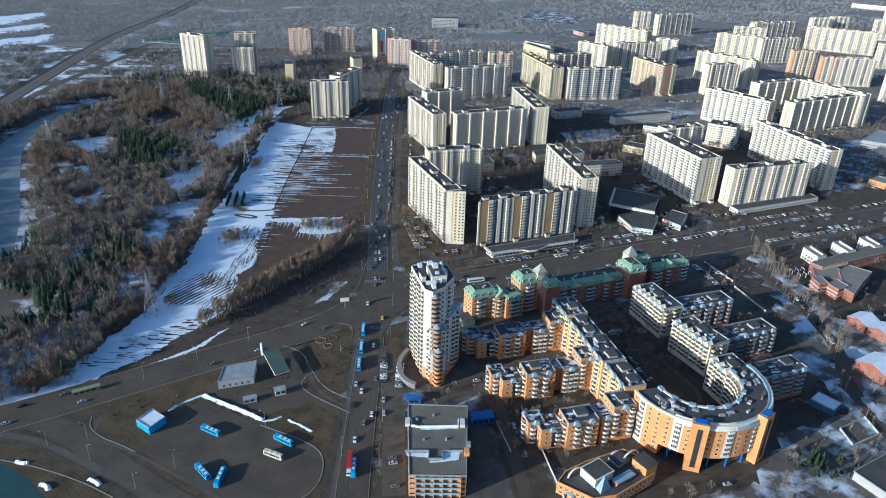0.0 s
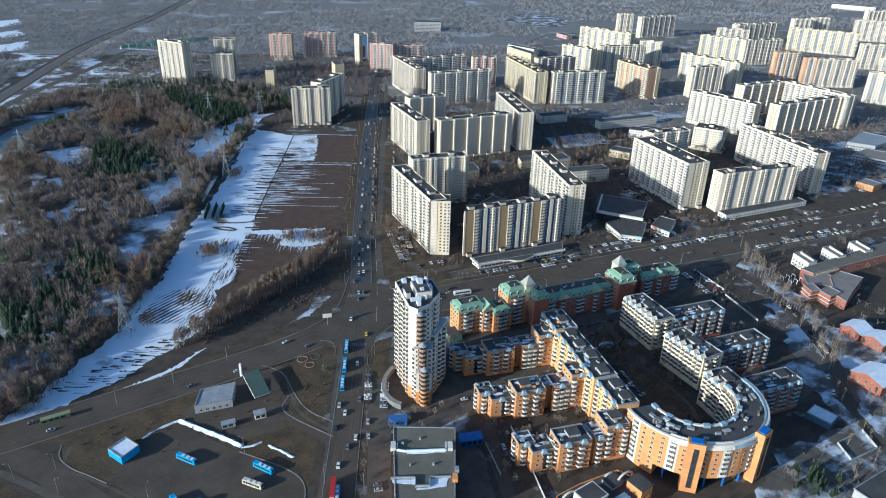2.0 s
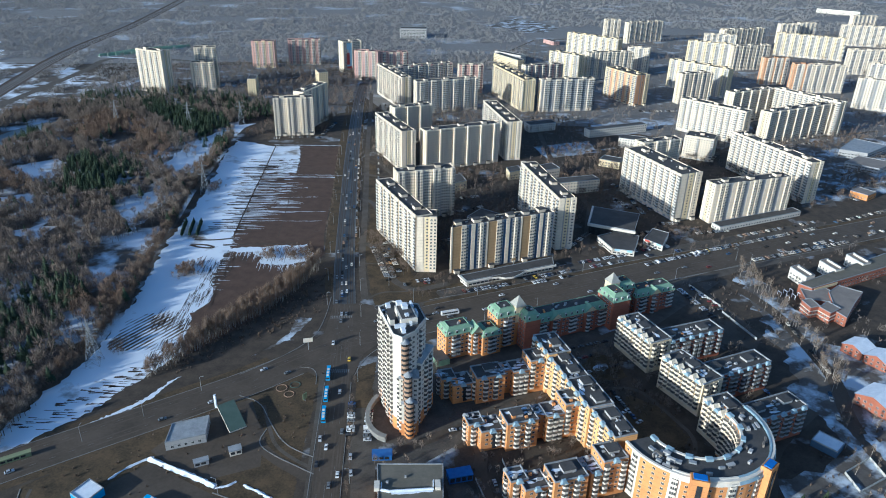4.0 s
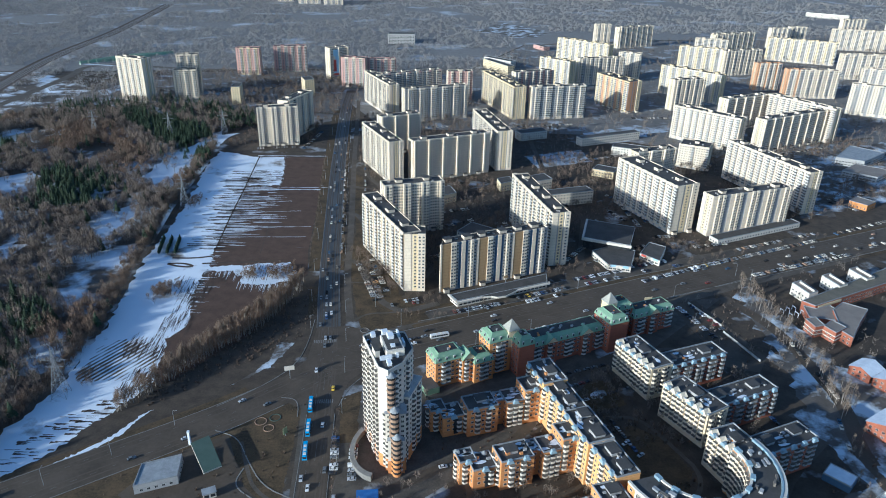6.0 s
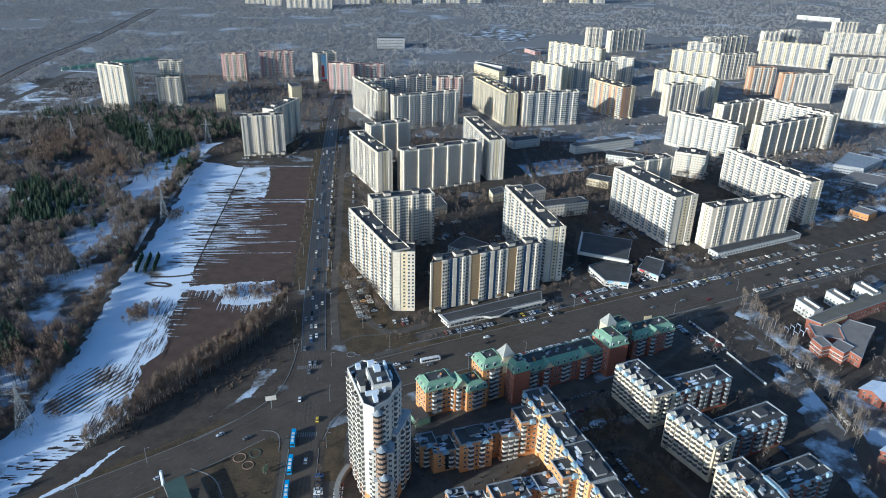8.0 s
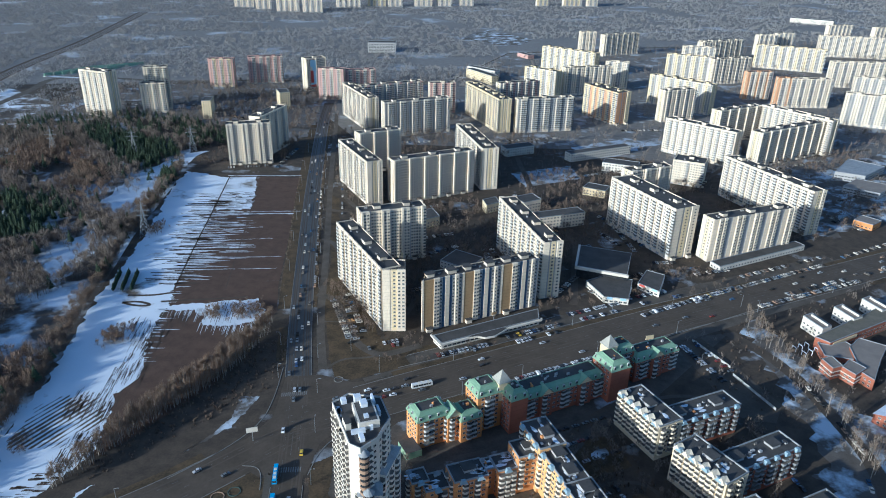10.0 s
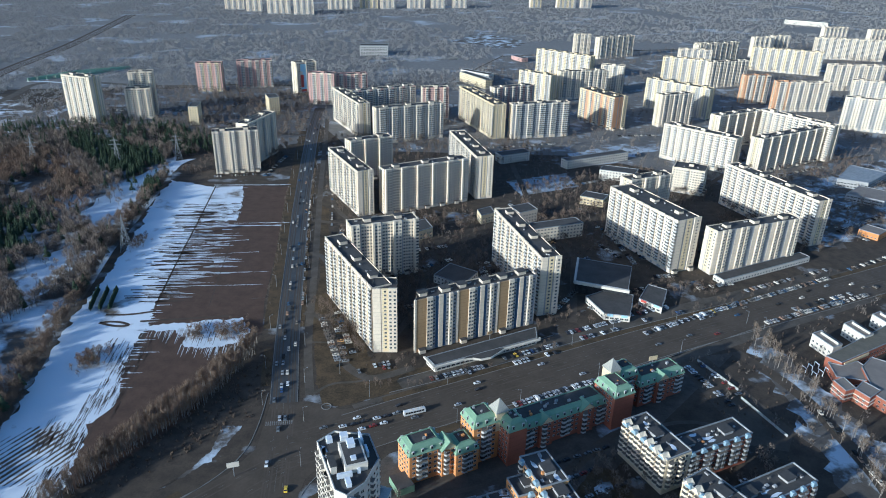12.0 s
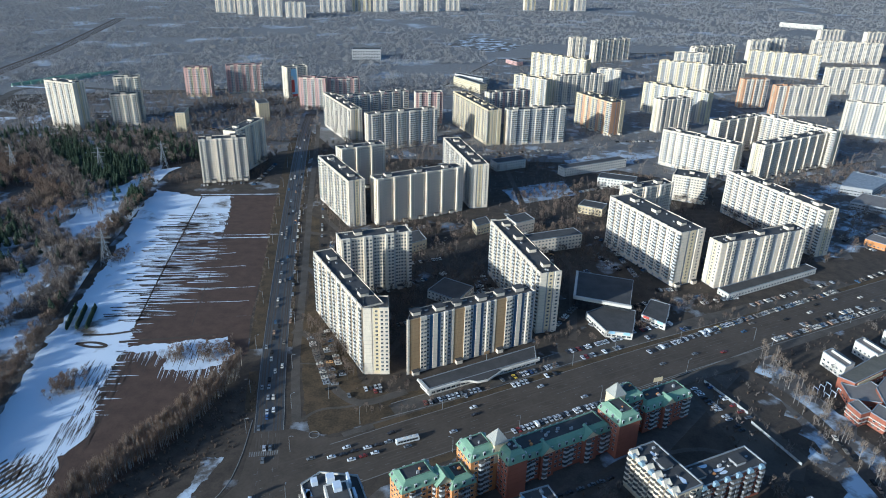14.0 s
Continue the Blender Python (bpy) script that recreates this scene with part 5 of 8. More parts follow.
def mansard(b, s0, s1, t0, t1, h, hr, wall, pats=("wcbw", "w", "cw", "w"), step=4.4):
    """A brick block with a steep green roof round a flat felt one; s along the house, t across it."""
    p, q = shift(G0, GD, s0, t0), shift(G0, GD, s1, t0)
    poly = rect(p, q, t1 - t0)
    FOOTPRINTS.append(poly)
    m = Mesh()
    m.prism(poly, 0, h, 0)
    part("wall", m, [wall], b)
    fl = int((h - 1) / 3)
    for k, pat in enumerate(pats):
        if pat:
            facade(b, poly[k], poly[(k + 1) % 4], h - fl * 3 - 0.3, fl, 3.0, pat, 3.0, frame_mat=M_frame)
    low, knee, up = inset(poly, -0.5), inset(poly, 0.9), inset(poly, 3.0)
    m = Mesh()
    for k in range(4):
        n = (k + 1) % 4
        m.face([(*low[k], h), (*low[n], h), (*knee[n], h + hr * 0.72), (*knee[k], h + hr * 0.72)])
        m.face([(*knee[k], h + hr * 0.72), (*knee[n], h + hr * 0.72), (*up[n], h + hr), (*up[k], h + hr)])
    m.face([(*x, h) for x in low][::-1])
    slope = part("mansard_roof", m, [M_green], b, "green sheet metal mansard")
    m = Mesh()
    rim = inset(poly, 3.3)
    for k in range(4):
        n = (k + 1) % 4
        m.hexa([(*up[k], h + hr - 0.1), (*up[n], h + hr - 0.1), (*rim[n], h + hr - 0.1), (*rim[k], h + hr - 0.1)], [(*up[k], h + hr + 0.5), (*up[n], h + hr + 0.5), (*rim[n], h + hr + 0.5), (*rim[k], h + hr + 0.5)])
    part("parapet", m, [M_green], b)
    m = Mesh()
    m.prism(rim, h + hr - 0.3, h + hr + 0.1, 0)
    felt = part("roof", m, [M_roof], b, "dark felt roof")
    d, w = unit(rim[0], rim[1]), unit(rim[1], rim[2])
    rg = random.Random(int(s0 * 7 + t1))
    for _ in range(max(2, int(d[2] / 5))):
        m = Mesh()
        m.obox(shift(rim[0], d, rg.uniform(1, max(1.5, d[2] - 1)), rg.uniform(0.8, max(1, w[2] - 0.8))), GD, rg.uniform(0.6, 1.8), rg.uniform(0.6, 1.2), h + hr, h + hr + rg.uniform(0.5, 1.6), 0)
        part("vent", m, [rg.choice((M_grey, M_brick, M_roofedge))], felt)
    for k in range(4):
        e = unit(low[k], low[(k + 1) % 4])
        n = max(1, int(e[2] / step))
        for c in range(n):
            at = shift(low[k], e, (c + 0.5) * e[2] / n, 1.0)
            m = Mesh()
            m.obox(at, e[:2], 1.3, 1.1, h + hr * 0.2, h + hr * 0.62, 0)
            part("dormer", m, [M_frame], slope)
            m = Mesh()
            m.obox(shift(at, e, 0, -0.56), e[:2], 1.0, 0.08, h + hr * 0.24, h + hr * 0.58, 0)
            part("pane", m, [M_glass], slope)


def saddle(b, s0, s1, t0, t1, h, top, wall):
    """A cross wing with a green pitched roof and a gabled brick front."""
    mid = (s0 + s1) / 2
    f = [shift(G0, GD, s0, t0), shift(G0, GD, s1, t0), shift(G0, GD, s1, t1), shift(G0, GD, s0, t1)]
    m = Mesh()
    m.prism(f, 0, h, 0)
    part("wall", m, [wall], b)
    facade(b, f[0], f[1], h % 3 + 0.2, int(h / 3), 3.0, "cw", 3.2, frame_mat=M_frame)
    r0, r1 = shift(G0, GD, mid, t0 - 0.6), shift(G0, GD, mid, t1)
    e = [shift(G0, GD, s0 - 0.5, t0 - 0.6), shift(G0, GD, s1 + 0.5, t0 - 0.6), shift(G0, GD, s1 + 0.5, t1), shift(G0, GD, s0 - 0.5, t1)]
    m = Mesh()
    for quad in ([(*e[0], h), (*r0, top), (*r1, top), (*e[3], h)], [(*e[1], h), (*e[2], h), (*r1, top), (*r0, top)]):
        m.face(quad)
        m.face([(x, y, z - 0.25) for x, y, z in quad][::-1])
    part("roof_slope", m, [M_green], b, "green sheet metal slope")
    m = Mesh()
    for t in (t0, t1):
        g0, g1, g2 = shift(G0, GD, s0, t), shift(G0, GD, s1, t), shift(G0, GD, mid, t)
        m.face([(*g0, h), (*g1, h), (*g2, top - 0.3)])
    part("gable", m, [M_cream], b, "pale yellow gable")


def turret(b, s, t, z0, z1, top, half=3.6):
    c = shift(G0, GD, s, t)
    m = Mesh()
    m.obox(c, GD, half * 2, half * 2, z0, z1, 0)
    part("turret", m, [M_cream], b, "pale yellow turret wall")
    m = Mesh()
    sq = [shift(c, GD, i * (half + 0.5), j * (half + 0.5)) for i, j in ((-1, -1), (1, -1), (1, 1), (-1, 1))]
    for i in range(4):
        m.face([(*sq[i], z1), (*sq[(i + 1) % 4], z1), (*c, top)])
    m.face([(*x, z1) for x in sq][::-1])
    cap = part("turret_roof", m, [M_turret], b, "pale ribbed pyramid roof")
    m = Mesh()
    for i in range(4):
        p, q = sq[i], sq[(i + 1) % 4]
        for k in range(9):
            u = k / 8
            w = 1 - abs(2 * u - 1)
            a = (p[0] + (q[0] - p[0]) * u, p[1] + (q[1] - p[1]) * u, z1 + 0.05)
            mid = ((p[0] + q[0]) / 2, (p[1] + q[1]) / 2)
            o = (a[0] + (c[0] - mid[0]) * w, a[1] + (c[1] - mid[1]) * w, z1 + 0.05 + (top - z1) * w)
            if w > 0.05:
                m.rod(a, o, 0.09, 0.06)
    part("rib", m, [M_roofedge], cap)


mansard(b, 5.5, 25, -4, 10, 17.5, 4.2, M_brick)
saddle(b, 22.5, 31, -6, 3, 16.5, 21.5, M_brick)
mansard(b, 29, 42, -9, 5, 14, 4.2, M_brick)
mansard(b, 41, 56, -5, 9, 23, 5, M_brick)
mansard(b, 56.5, 67.5, -14, -1, 22, 5, M_redbrick, ("-", "w", "w", "w"))
mansard(b, 67, 125, -8, 7, 14.5, 4.4, M_redbrick)
saddle(b, 79.5, 88, -9.5, -2.5, 15.5, 20, M_redbrick)
saddle(b, 106, 115.5, -9.5, -2.5, 15.5, 20, M_redbrick)
mansard(b, 124.5, 138.5, -14.5, 3, 21.5, 5, M_redbrick, ("-", "w", "w", "w"))
mansard(b, 139.5, 153, -1, 12, 21, 5, M_redbrick)
mansard(b, 152, 186.5, -5, 9, 14.5, 4.4, M_redbrick)
saddle(b, 164, 173, -6.5, 0, 15.5, 20, M_redbrick)
turret(b, 57.6, -1.5, 17, 28.5, 35)
turret(b, 136.2, 3.5, 17, 27.5, 34)
m = Mesh()
m.prism([shift(G0, GD, *k) for k in ((-3, -9), (6, -9), (5.4, 2), (-3, 2))], 0, 4.2, 0, 1)
part("terrace", m, [M_green, M_roof], b, "low annex with green edge")

# low buildings
def low_block(name, poly, h, wall, label, category="building", top=None, pat="w", sh=3.2):
    b = house(label, category, "", name)
    FOOTPRINTS.append(poly)
    m = Mesh()
    m.prism(poly, 0, h, 0)
    part("wall", m, [wall], b)
    inner = inset(poly, 0.4)
    r = Mesh()
    r.prism(inner, h, h + 0.15, 0)
    part("roof", r, [top or M_roof], b)
    e = Mesh()
    n = len(poly)
    for i in range(n):
        j = (i + 1) % n
        e.hexa([(*poly[i], h), (*poly[j], h), (*inner[j], h), (*inner[i], h)], [(*poly[i], h + 0.6), (*poly[j], h + 0.6), (*inner[j], h + 0.6), (*inner[i], h + 0.6)])
    part("parapet", e, [M_roofedge], b)
    fl = max(1, int(h / sh))
    if pat:
        for i in range(n):
            facade(b, poly[i], poly[(i + 1) % n], 0.3, fl, sh, pat, 3.4)
    return b


def mural():
    """Painted end wall: plain shapes in its colours."""
    b = bpy.data.objects[MURAL]
    d = unit((-289, 1281), (-260, 1302))
    for s0, s1, z0, z1, o, m_ in ((0.5, 17, 6, 51, 1.3, M_sky), (5, 12, 14, 34, 1.4, M_red), (6, 10.5, 34, 40, 1.4, M_white), (1, 16.5, 7, 11, 1.4, M_red), (2, 6, 38, 46, 1.4, M_white)):
        m = Mesh()
        a, c = shift((-289, 1281), d, s0, -o), shift((-289, 1281), d, s1, -o)
        m.prism([a, c, shift(c, d, 0, 0.3), shift(a, d, 0, 0.3)], z0, z1, 0)
        part("painted_panel", m, [m_], b, "painted wall panel")


mural()
b = low_block("office_building", [(-41, 262), (-14, 266), (-19, 317), (-51, 313)], 13, M_brick, "long office building with brown flat roof", top=M_officeroof, pat="d")
for line, m_ in ((((-46.5, 300), (-46, 296), (-42, 295.6), (-22, 299.6), (-22.6, 304.5)), M_snowcap), (((-45.5, 277), (-34.2, 279), (-33.4, 273.6), (-26.8, 274.6), (-27.6, 280), (-17.8, 281.8)), M_roofedge)):
    for p, q in zip(line, line[1:]):
        d = unit(p, q)
        m = Mesh()
        m.obox(((p[0] + q[0]) / 2, (p[1] + q[1]) / 2), d[:2], d[2] + 0.5, 0.5, 13, 14.5, 0)
        part("roof_wall", m, [m_], b, "pale upstand across the roof")
for pts in (((-45, 276.5), (-34.5, 278.5), (-34, 275), (-44, 274.5)), ((-27.2, 279.6), (-18.4, 281), (-19, 276), (-24, 274), (-33, 272), (-32.6, 273), (-27, 274.2)), ((-41.5, 296), (-22.4, 299.8), (-22, 298.6), (-32, 296), (-41, 294.4))):
    m = Mesh()
    m.prism(frayed(list(pts), 0.25, 1.6), 13.1, 13.35, 0)
    part("snow_patch", m, [M_snowcap], b)
for (x, y), L, wd, z1, m_ in (((-48.3, 298), 2.5, 5, 15, M_white), ((-20.2, 302), 2.5, 5, 15, M_white), ((-15.6, 281), 2.4, 4, 15.4, M_brick), ((-15.4, 287), 2, 3, 14.6, M_roofedge), ((-44, 301), 1.2, 1.2, 14.4, M_grey), ((-36, 306), 0.9, 0.9, 14.2, M_grey), ((-27, 289), 1.0, 1.0, 14.3, M_grey), ((-38, 287), 0.8, 0.8, 14.1, M_grey)):
    m = Mesh()
    m.obox((x, y), (0.99, 0.14), L, wd, 13, z1, 0)
    part("roof_structure", m, [m_], b)
for z in (2.6, 5.8, 9.0, 12.2):
    m = Mesh()
    m.obox((-27.5, 263.2), (0.99, 0.147), 21.5, 1.3, z, z + 0.35, 0)
    m.obox((-27.5, 262.5), (0.99, 0.147), 21.5, 0.12, z + 0.35, z + 1.15, 0)
    part("balcony_slab", m, [M_bluesheet], b)
for k in range(6):
    m = Mesh()
    m.obox((-37.6 + k * 4.2, 261.9 + k * 0.62), (0.99, 0.147), 0.4, 1.6, 0, 13.2, 0)
    part("pillar", m, [M_bluesheet if 0 < k < 5 else M_brick], b)
b = low_block("shop", [(-26, 530), (-20, 521), (47, 559), (47, 573)], 4.8, M_white, "low white shop with curved canopy", pat="d")
m = Mesh()
front = [(-27.5, 531), (-20.5, 519.5), (-2, 530), (4, 532), (9, 531), (15, 533.5), (19, 538), (24, 544), (48.5, 558), (48.5, 560)]
for i, j in zip(front, front[1:]):
    d = unit(i, j)
    m.obox(((i[0] + j[0]) / 2, (i[1] + j[1]) / 2), d[:2], d[2] + 0.3, 1.2, 3.9, 5.1, 0)
part("fascia", m, [M_white], b, "curved white fascia")
m = Mesh()
m.prism([(-2, 530), (4, 532), (9, 531), (15, 533.5), (19, 538), (24, 544), (10, 545)], 4.9, 5.25, 0)
part("canopy", m, [M_roof], b)
low_block("shop", [(198, 668), (203, 658), (293, 710), (288, 719)], 4.5, M_white, "low shop strip in front of flats")
b = low_block("cinema", [(82, 636), (120, 624), (131, 665), (90, 677)], 10, M_glass, "dark roofed hall with dark walls and white fascia", pat="")
for p, q in (((82, 636), (120, 624)), ((90, 677), (82, 636))):
    m = Mesh()
    d = unit(p, q)
    m.obox(((p[0] + q[0]) / 2 + d[1] * 0.8, (p[1] + q[1]) / 2 - d[0] * 0.8), d[:2], d[2] + 2, 1.6, 8.2, 10.4, 0)
    part("fascia", m, [M_white], b, "white fascia board")
for poly, wall, label, bands in (([(88, 621), (98, 596), (116, 593.5), (125, 626), (104, 632)], M_white, "low white shops with dark flat roof", (M_sky, M_white, M_sky)), ([(128, 621), (142, 608), (153, 637), (140, 645)], M_white, "low shop with bright painted front", (M_red, M_white, M_sky))):
    b = low_block("shop", poly, 4.8, wall, label, pat="d")
    FOOTPRINTS.append(poly)
    for k, m_ in enumerate(bands):
        p, q = poly[k % 2 + (0 if len(poly) == 4 else 1)], poly[k % 2 + 1 + (0 if len(poly) == 4 else 1)]
        d = unit(p, q)
        m = Mesh()
        m.obox(shift(p, d, d[2] * (0.22 + 0.28 * k), -0.3), d[:2], d[2] * 0.24, 0.4, 3.4, 5.2, 0)
        part("sign_panel", m, [m_], b, "plain coloured shop sign")
low_block("kiosk_building", [(-193, 286), (-183, 281), (-179, 291), (-189, 296)], 4, M_busblue, "small blue kiosk with white roof", top=M_snowcap, pat="")
low_block("bus_station_building", [(-164, 323), (-146, 332), (-150, 347), (-167, 338)], 5, M_grey, "grey bus station building with flat roof", top=M_roofedge)
b = house("green filling station canopy on thin posts", "canopy", "", "station_canopy")
CAN = [(-149, 355), (-134, 335), (-127, 341), (-142, 362)]
m = Mesh()
m.prism(CAN, 4.6, 5.4, 0, 1)
part("canopy_roof", m, [M_white, M_canopy], b)
for k in ((-144, 354), (-135, 342), (-131, 345), (-140, 357)):
    m = Mesh()
    m.rod((*k, 0), (*k, 4.6), 0.25, 0.25, 0, 6)
    part("post", m, [M_metal], b)
for k in ((-141, 352), (-136, 346)):
    m = Mesh()
    m.obox(k, (0.6, -0.8), 2.4, 1.0, 0, 1.8, 0)
    part("fuel_pump", m, [M_white], b)
m = Mesh()
m.rod((-152, 360, 0), (-152, 360, 9), 0.8, 0.8, 0, 4)
tagged(part("price_sign", m, [M_snowcap]), "tall white sign post at the filling station", "sign")
low_block("school", [(35, 955), (70, 975), (64, 990), (28, 970)], 10, M_white, "three storey white school building")
low_block("school", [(112, 944), (192, 990), (186, 1000), (106, 955)], 10, M_white, "long three storey white school building")
low_block("school", [(145, 916), (182, 904), (190, 922), (152, 934)], 10, M_white, "white three storey school wing")
low_block("nursery", [(112, 832), (134, 822), (142, 838), (120, 848)], 8, M_cream, "cream two storey nursery building")
for x, y in ((234.3, 572.7), (262.7, 588.3), (289.8, 603.2)):
    b = low_block("school_block", [(x, y), (x + 6.2, y - 17), (x + 14.4, y - 12.3), (x + 8, y + 4.8)], 9.5, M_white, "white school block with stepped flat roof", top=M_brownroof)
    d = unit((x, y), (x + 6.2, y - 17))
    m = Mesh()
    m.obox(shift((x + 3, y - 8.5), d, 0, 5.6), d[:2], 15, 0.5, 9.5, 11.2, 0)
    part("roof_fin", m, [M_white], b, "white upstand along the roof")
    m = Mesh()
    m.obox(shift((x + 3, y - 8.5), d, 0, 6.9), d[:2], 15, 2.2, 9.5, 10.6, 0)
    part("roof_step", m, [M_brownroof], b)
b = low_block("school_wing", [(232, 547), (239, 540), (345, 606), (336, 621)], 8, M_redbrick, "long brick school wing with pale sheet roof", top=M_officeroof)
m = Mesh()
wd = unit((239, 540), (345, 606))
m.obox(shift((239, 540), wd, 16, -0.2), wd[:2], 26, 0.6, 5.2, 7.4, 0)
part("glazed_strip", m, [M_cream], b, "cream glazed strip under the eaves")
low_block("school_court", [(230, 527), (247.5, 524), (256, 537), (252, 546), (240, 540), (232, 543)], 6, M_redbrick, "low brick court building with brown roof", top=M_brownroof)
low_block("school_wing", [(247.5, 499), (262, 521), (276, 540), (262, 549), (250, 537), (243.5, 507)], 7.6, M_redbrick, "brick school wing with dark roof", top=M_brownroof)
for poly in ([(224, 519), (226.4, 508.6), (234, 512), (232, 523)], [(233, 511), (237.6, 502.4), (248, 510.6), (242, 520)]):
    b = low_block("school_hall", poly, 8.6, M_redbrick, "brick school hall with pale bands", top=M_brownroof, pat="ww", sh=2.9)
    for z in (2.6, 5.5):
        m = Mesh()
        m.prism(inset(poly, -0.5), z, z + 0.5, 0)
        part("ledge", m, [M_white], b, "pale ledge round the wall")
b = house("white pergola frames in the school garden", "pergola", "", "pergola")
for k in range(6):
    u, v = 217 + (k % 3) * 5.2, 541 + (k % 3) * 2.6
    x, y = (u, v) if k < 3 else (u + 4, v - 6)
    m = Mesh()
    for q in (-1, 1):
        m.rod((x + q * 0.6, y - q * 1.7, 0), (x + q * 0.6, y - q * 1.7, 3.2), 0.22, 0.22)
    m.rod((x - 0.6, y + 1.9, 3.2), (x + 0.6, y - 1.9, 3.2), 0.25, 0.25)
    part("frame", m, [M_snowcap], b)


def gabled(poly, h, rise, wall, label):
    """A house with a pitched snowy roof along its longer side."""
    b = house(label, "house", "", "house")
    FOOTPRINTS.append(poly)
    m = Mesh()
    m.prism(poly, 0, h, 0)
    part("wall", m, [wall], b)
    out = inset(poly, -0.6)
    mid = [((out[0][0] + out[1][0]) / 2, (out[0][1] + out[1][1]) / 2), ((out[2][0] + out[3][0]) / 2, (out[2][1] + out[3][1]) / 2)]
    for q in ([(*out[1], h), (*out[2], h), (*mid[1], h + rise), (*mid[0], h + rise)], [(*out[3], h), (*out[0], h), (*mid[0], h + rise), (*mid[1], h + rise)]):
        m = Mesh()
        m.face(q)
        m.face([(x, y, z - 0.25) for x, y, z in q][::-1])
        part("roof_slope", m, [M_snowcap], b, "snow covered roof slope")
    for i in (0, 2):
        m = Mesh()
        m.face([(*poly[i], h), (*poly[i + 1], h), ((poly[i][0] + poly[i + 1][0]) / 2, (poly[i][1] + poly[i + 1][1]) / 2, h + rise * 0.93)])
        part("gable", m, [wall], b)
    for i in range(4):
        facade(b, poly[i], poly[(i + 1) % 4], 0.4, max(1, int(h / 3)), 3.0, "w", 3.5)


gabled([(232, 468), (240, 457), (252, 466), (244, 477)], 6, 3, M_redbrick, "brick house with snowy pitched roof")
gabled([(241, 456), (250, 445), (262, 454), (253, 465)], 6, 3, M_redbrick, "brick house with snowy pitched roof")
gabled([(216, 411), (228, 396), (244, 408), (232, 423)], 7, 3.5, M_redbrick, "brick house with snowy pitched roof")
gabled([(234, 392), (244, 380), (258, 392), (248, 404)], 7, 3.5, M_redbrick, "brick house with snowy pitched roof")
low_block("garage", [(176, 369), (186, 360), (193, 368), (183, 377)], 4, M_blue, "low garage with blue wall and snowy roof", top=M_snowcap, pat="")
low_block("sports_hall", [(178, 310), (202, 328), (216, 310), (192, 292)], 5, M_grey, "low hall with dark flat roof", pat="")
low_block("market_hall", [(412, 918), (440, 905), (482, 945), (452, 972)], 9, M_grey, "grey low market hall with flat roof", top=M_roofedge, pat="d")
low_block("market_hall", [(400, 872), (430, 852), (460, 880), (428, 900)], 7, M_grey, "grey low hall with dark roof", top=M_brownroof, pat="d")
low_block("shop", [(366, 775), (378, 762), (392, 774), (380, 788)], 6, M_brick, "small brick shop with brown roof", top=M_brownroof)
low_block("nursery", [(-28, 643), (-5, 628), (7, 651), (-16, 665)], 6.5, M_white, "low nursery building in the yard")
low_block("school", [(53, 725), (103, 747), (97, 760), (47, 738)], 13, M_panel, "four storey white school building")
low_block("school", [(10, 765), (23, 775), (19, 790), (6, 780)], 9, M_cream, "low cream building in the yard")
low_block("school", [(46, 768), (64, 780), (56, 796), (38, 784)], 12, M_panel, "white four storey building in the yard")
low_block("nursery", [(-46, 722), (-34, 732), (-42, 752), (-54, 742)], 9, M_cream, "cream two storey building in the yard")
low_block("apartment_block", [(-27, 1454), (20, 1384), (32, 1392), (-15, 1462)], 16, M_cream, "five storey cream block near the wood")
low_block("apartment_block", [(64, 1191), (105, 1146), (115, 1155), (74, 1200)], 14, M_cream, "five storey cream block between towers")
low_block("apartment_block", [(-391, 1080), (-379, 1083), (-384, 1110), (-396, 1107)], 26, M_cream, "cream nine storey block near the wood")
low_block("apartment_block", [(-298, 1148), (-285, 1156), (-297, 1180), (-310, 1172)], 26, M_cream, "cream nine storey block by the avenue")
low_block("apartment_block", [(-26, 1484), (26, 1440), (36, 1450), (-16, 1494)], 15, M_white, "five storey white block near the wood")
low_block("warehouse", [(80, 1710), (102, 1677), (115, 1685), (93, 1718)], 8, M_pink, "far red walled hall", pat="")
low_block("college", [(1007, 2561), (1117, 2496), (1135, 2520), (1025, 2585)], 14, M_white, "far long white low building")
low_block("unfinished_block", [(-250, 1690), (-190, 1700), (-192, 1730), (-252, 1720)], 22, M_grey, "far grey unfinished concrete block", pat="d")
for p, q in (((641, 1830), (688, 1840)), ((700, 1870), (741, 1879)), ((909, 2071), (978, 2087)), ((1017, 2050), (1067, 2061)), ((475, 1703), (517, 1711)), ((620, 1330), (700, 1300)), ((414, 1620), (478, 1611))):
    panel_house(p, q, 15, 45, TAG + " in the far district", bays=[(4, 0, M_panel, "w"), (4, 0.8, M_panel, "b"), (4, 0, M_grey, "w")], back="", side="", group="far housing blocks")

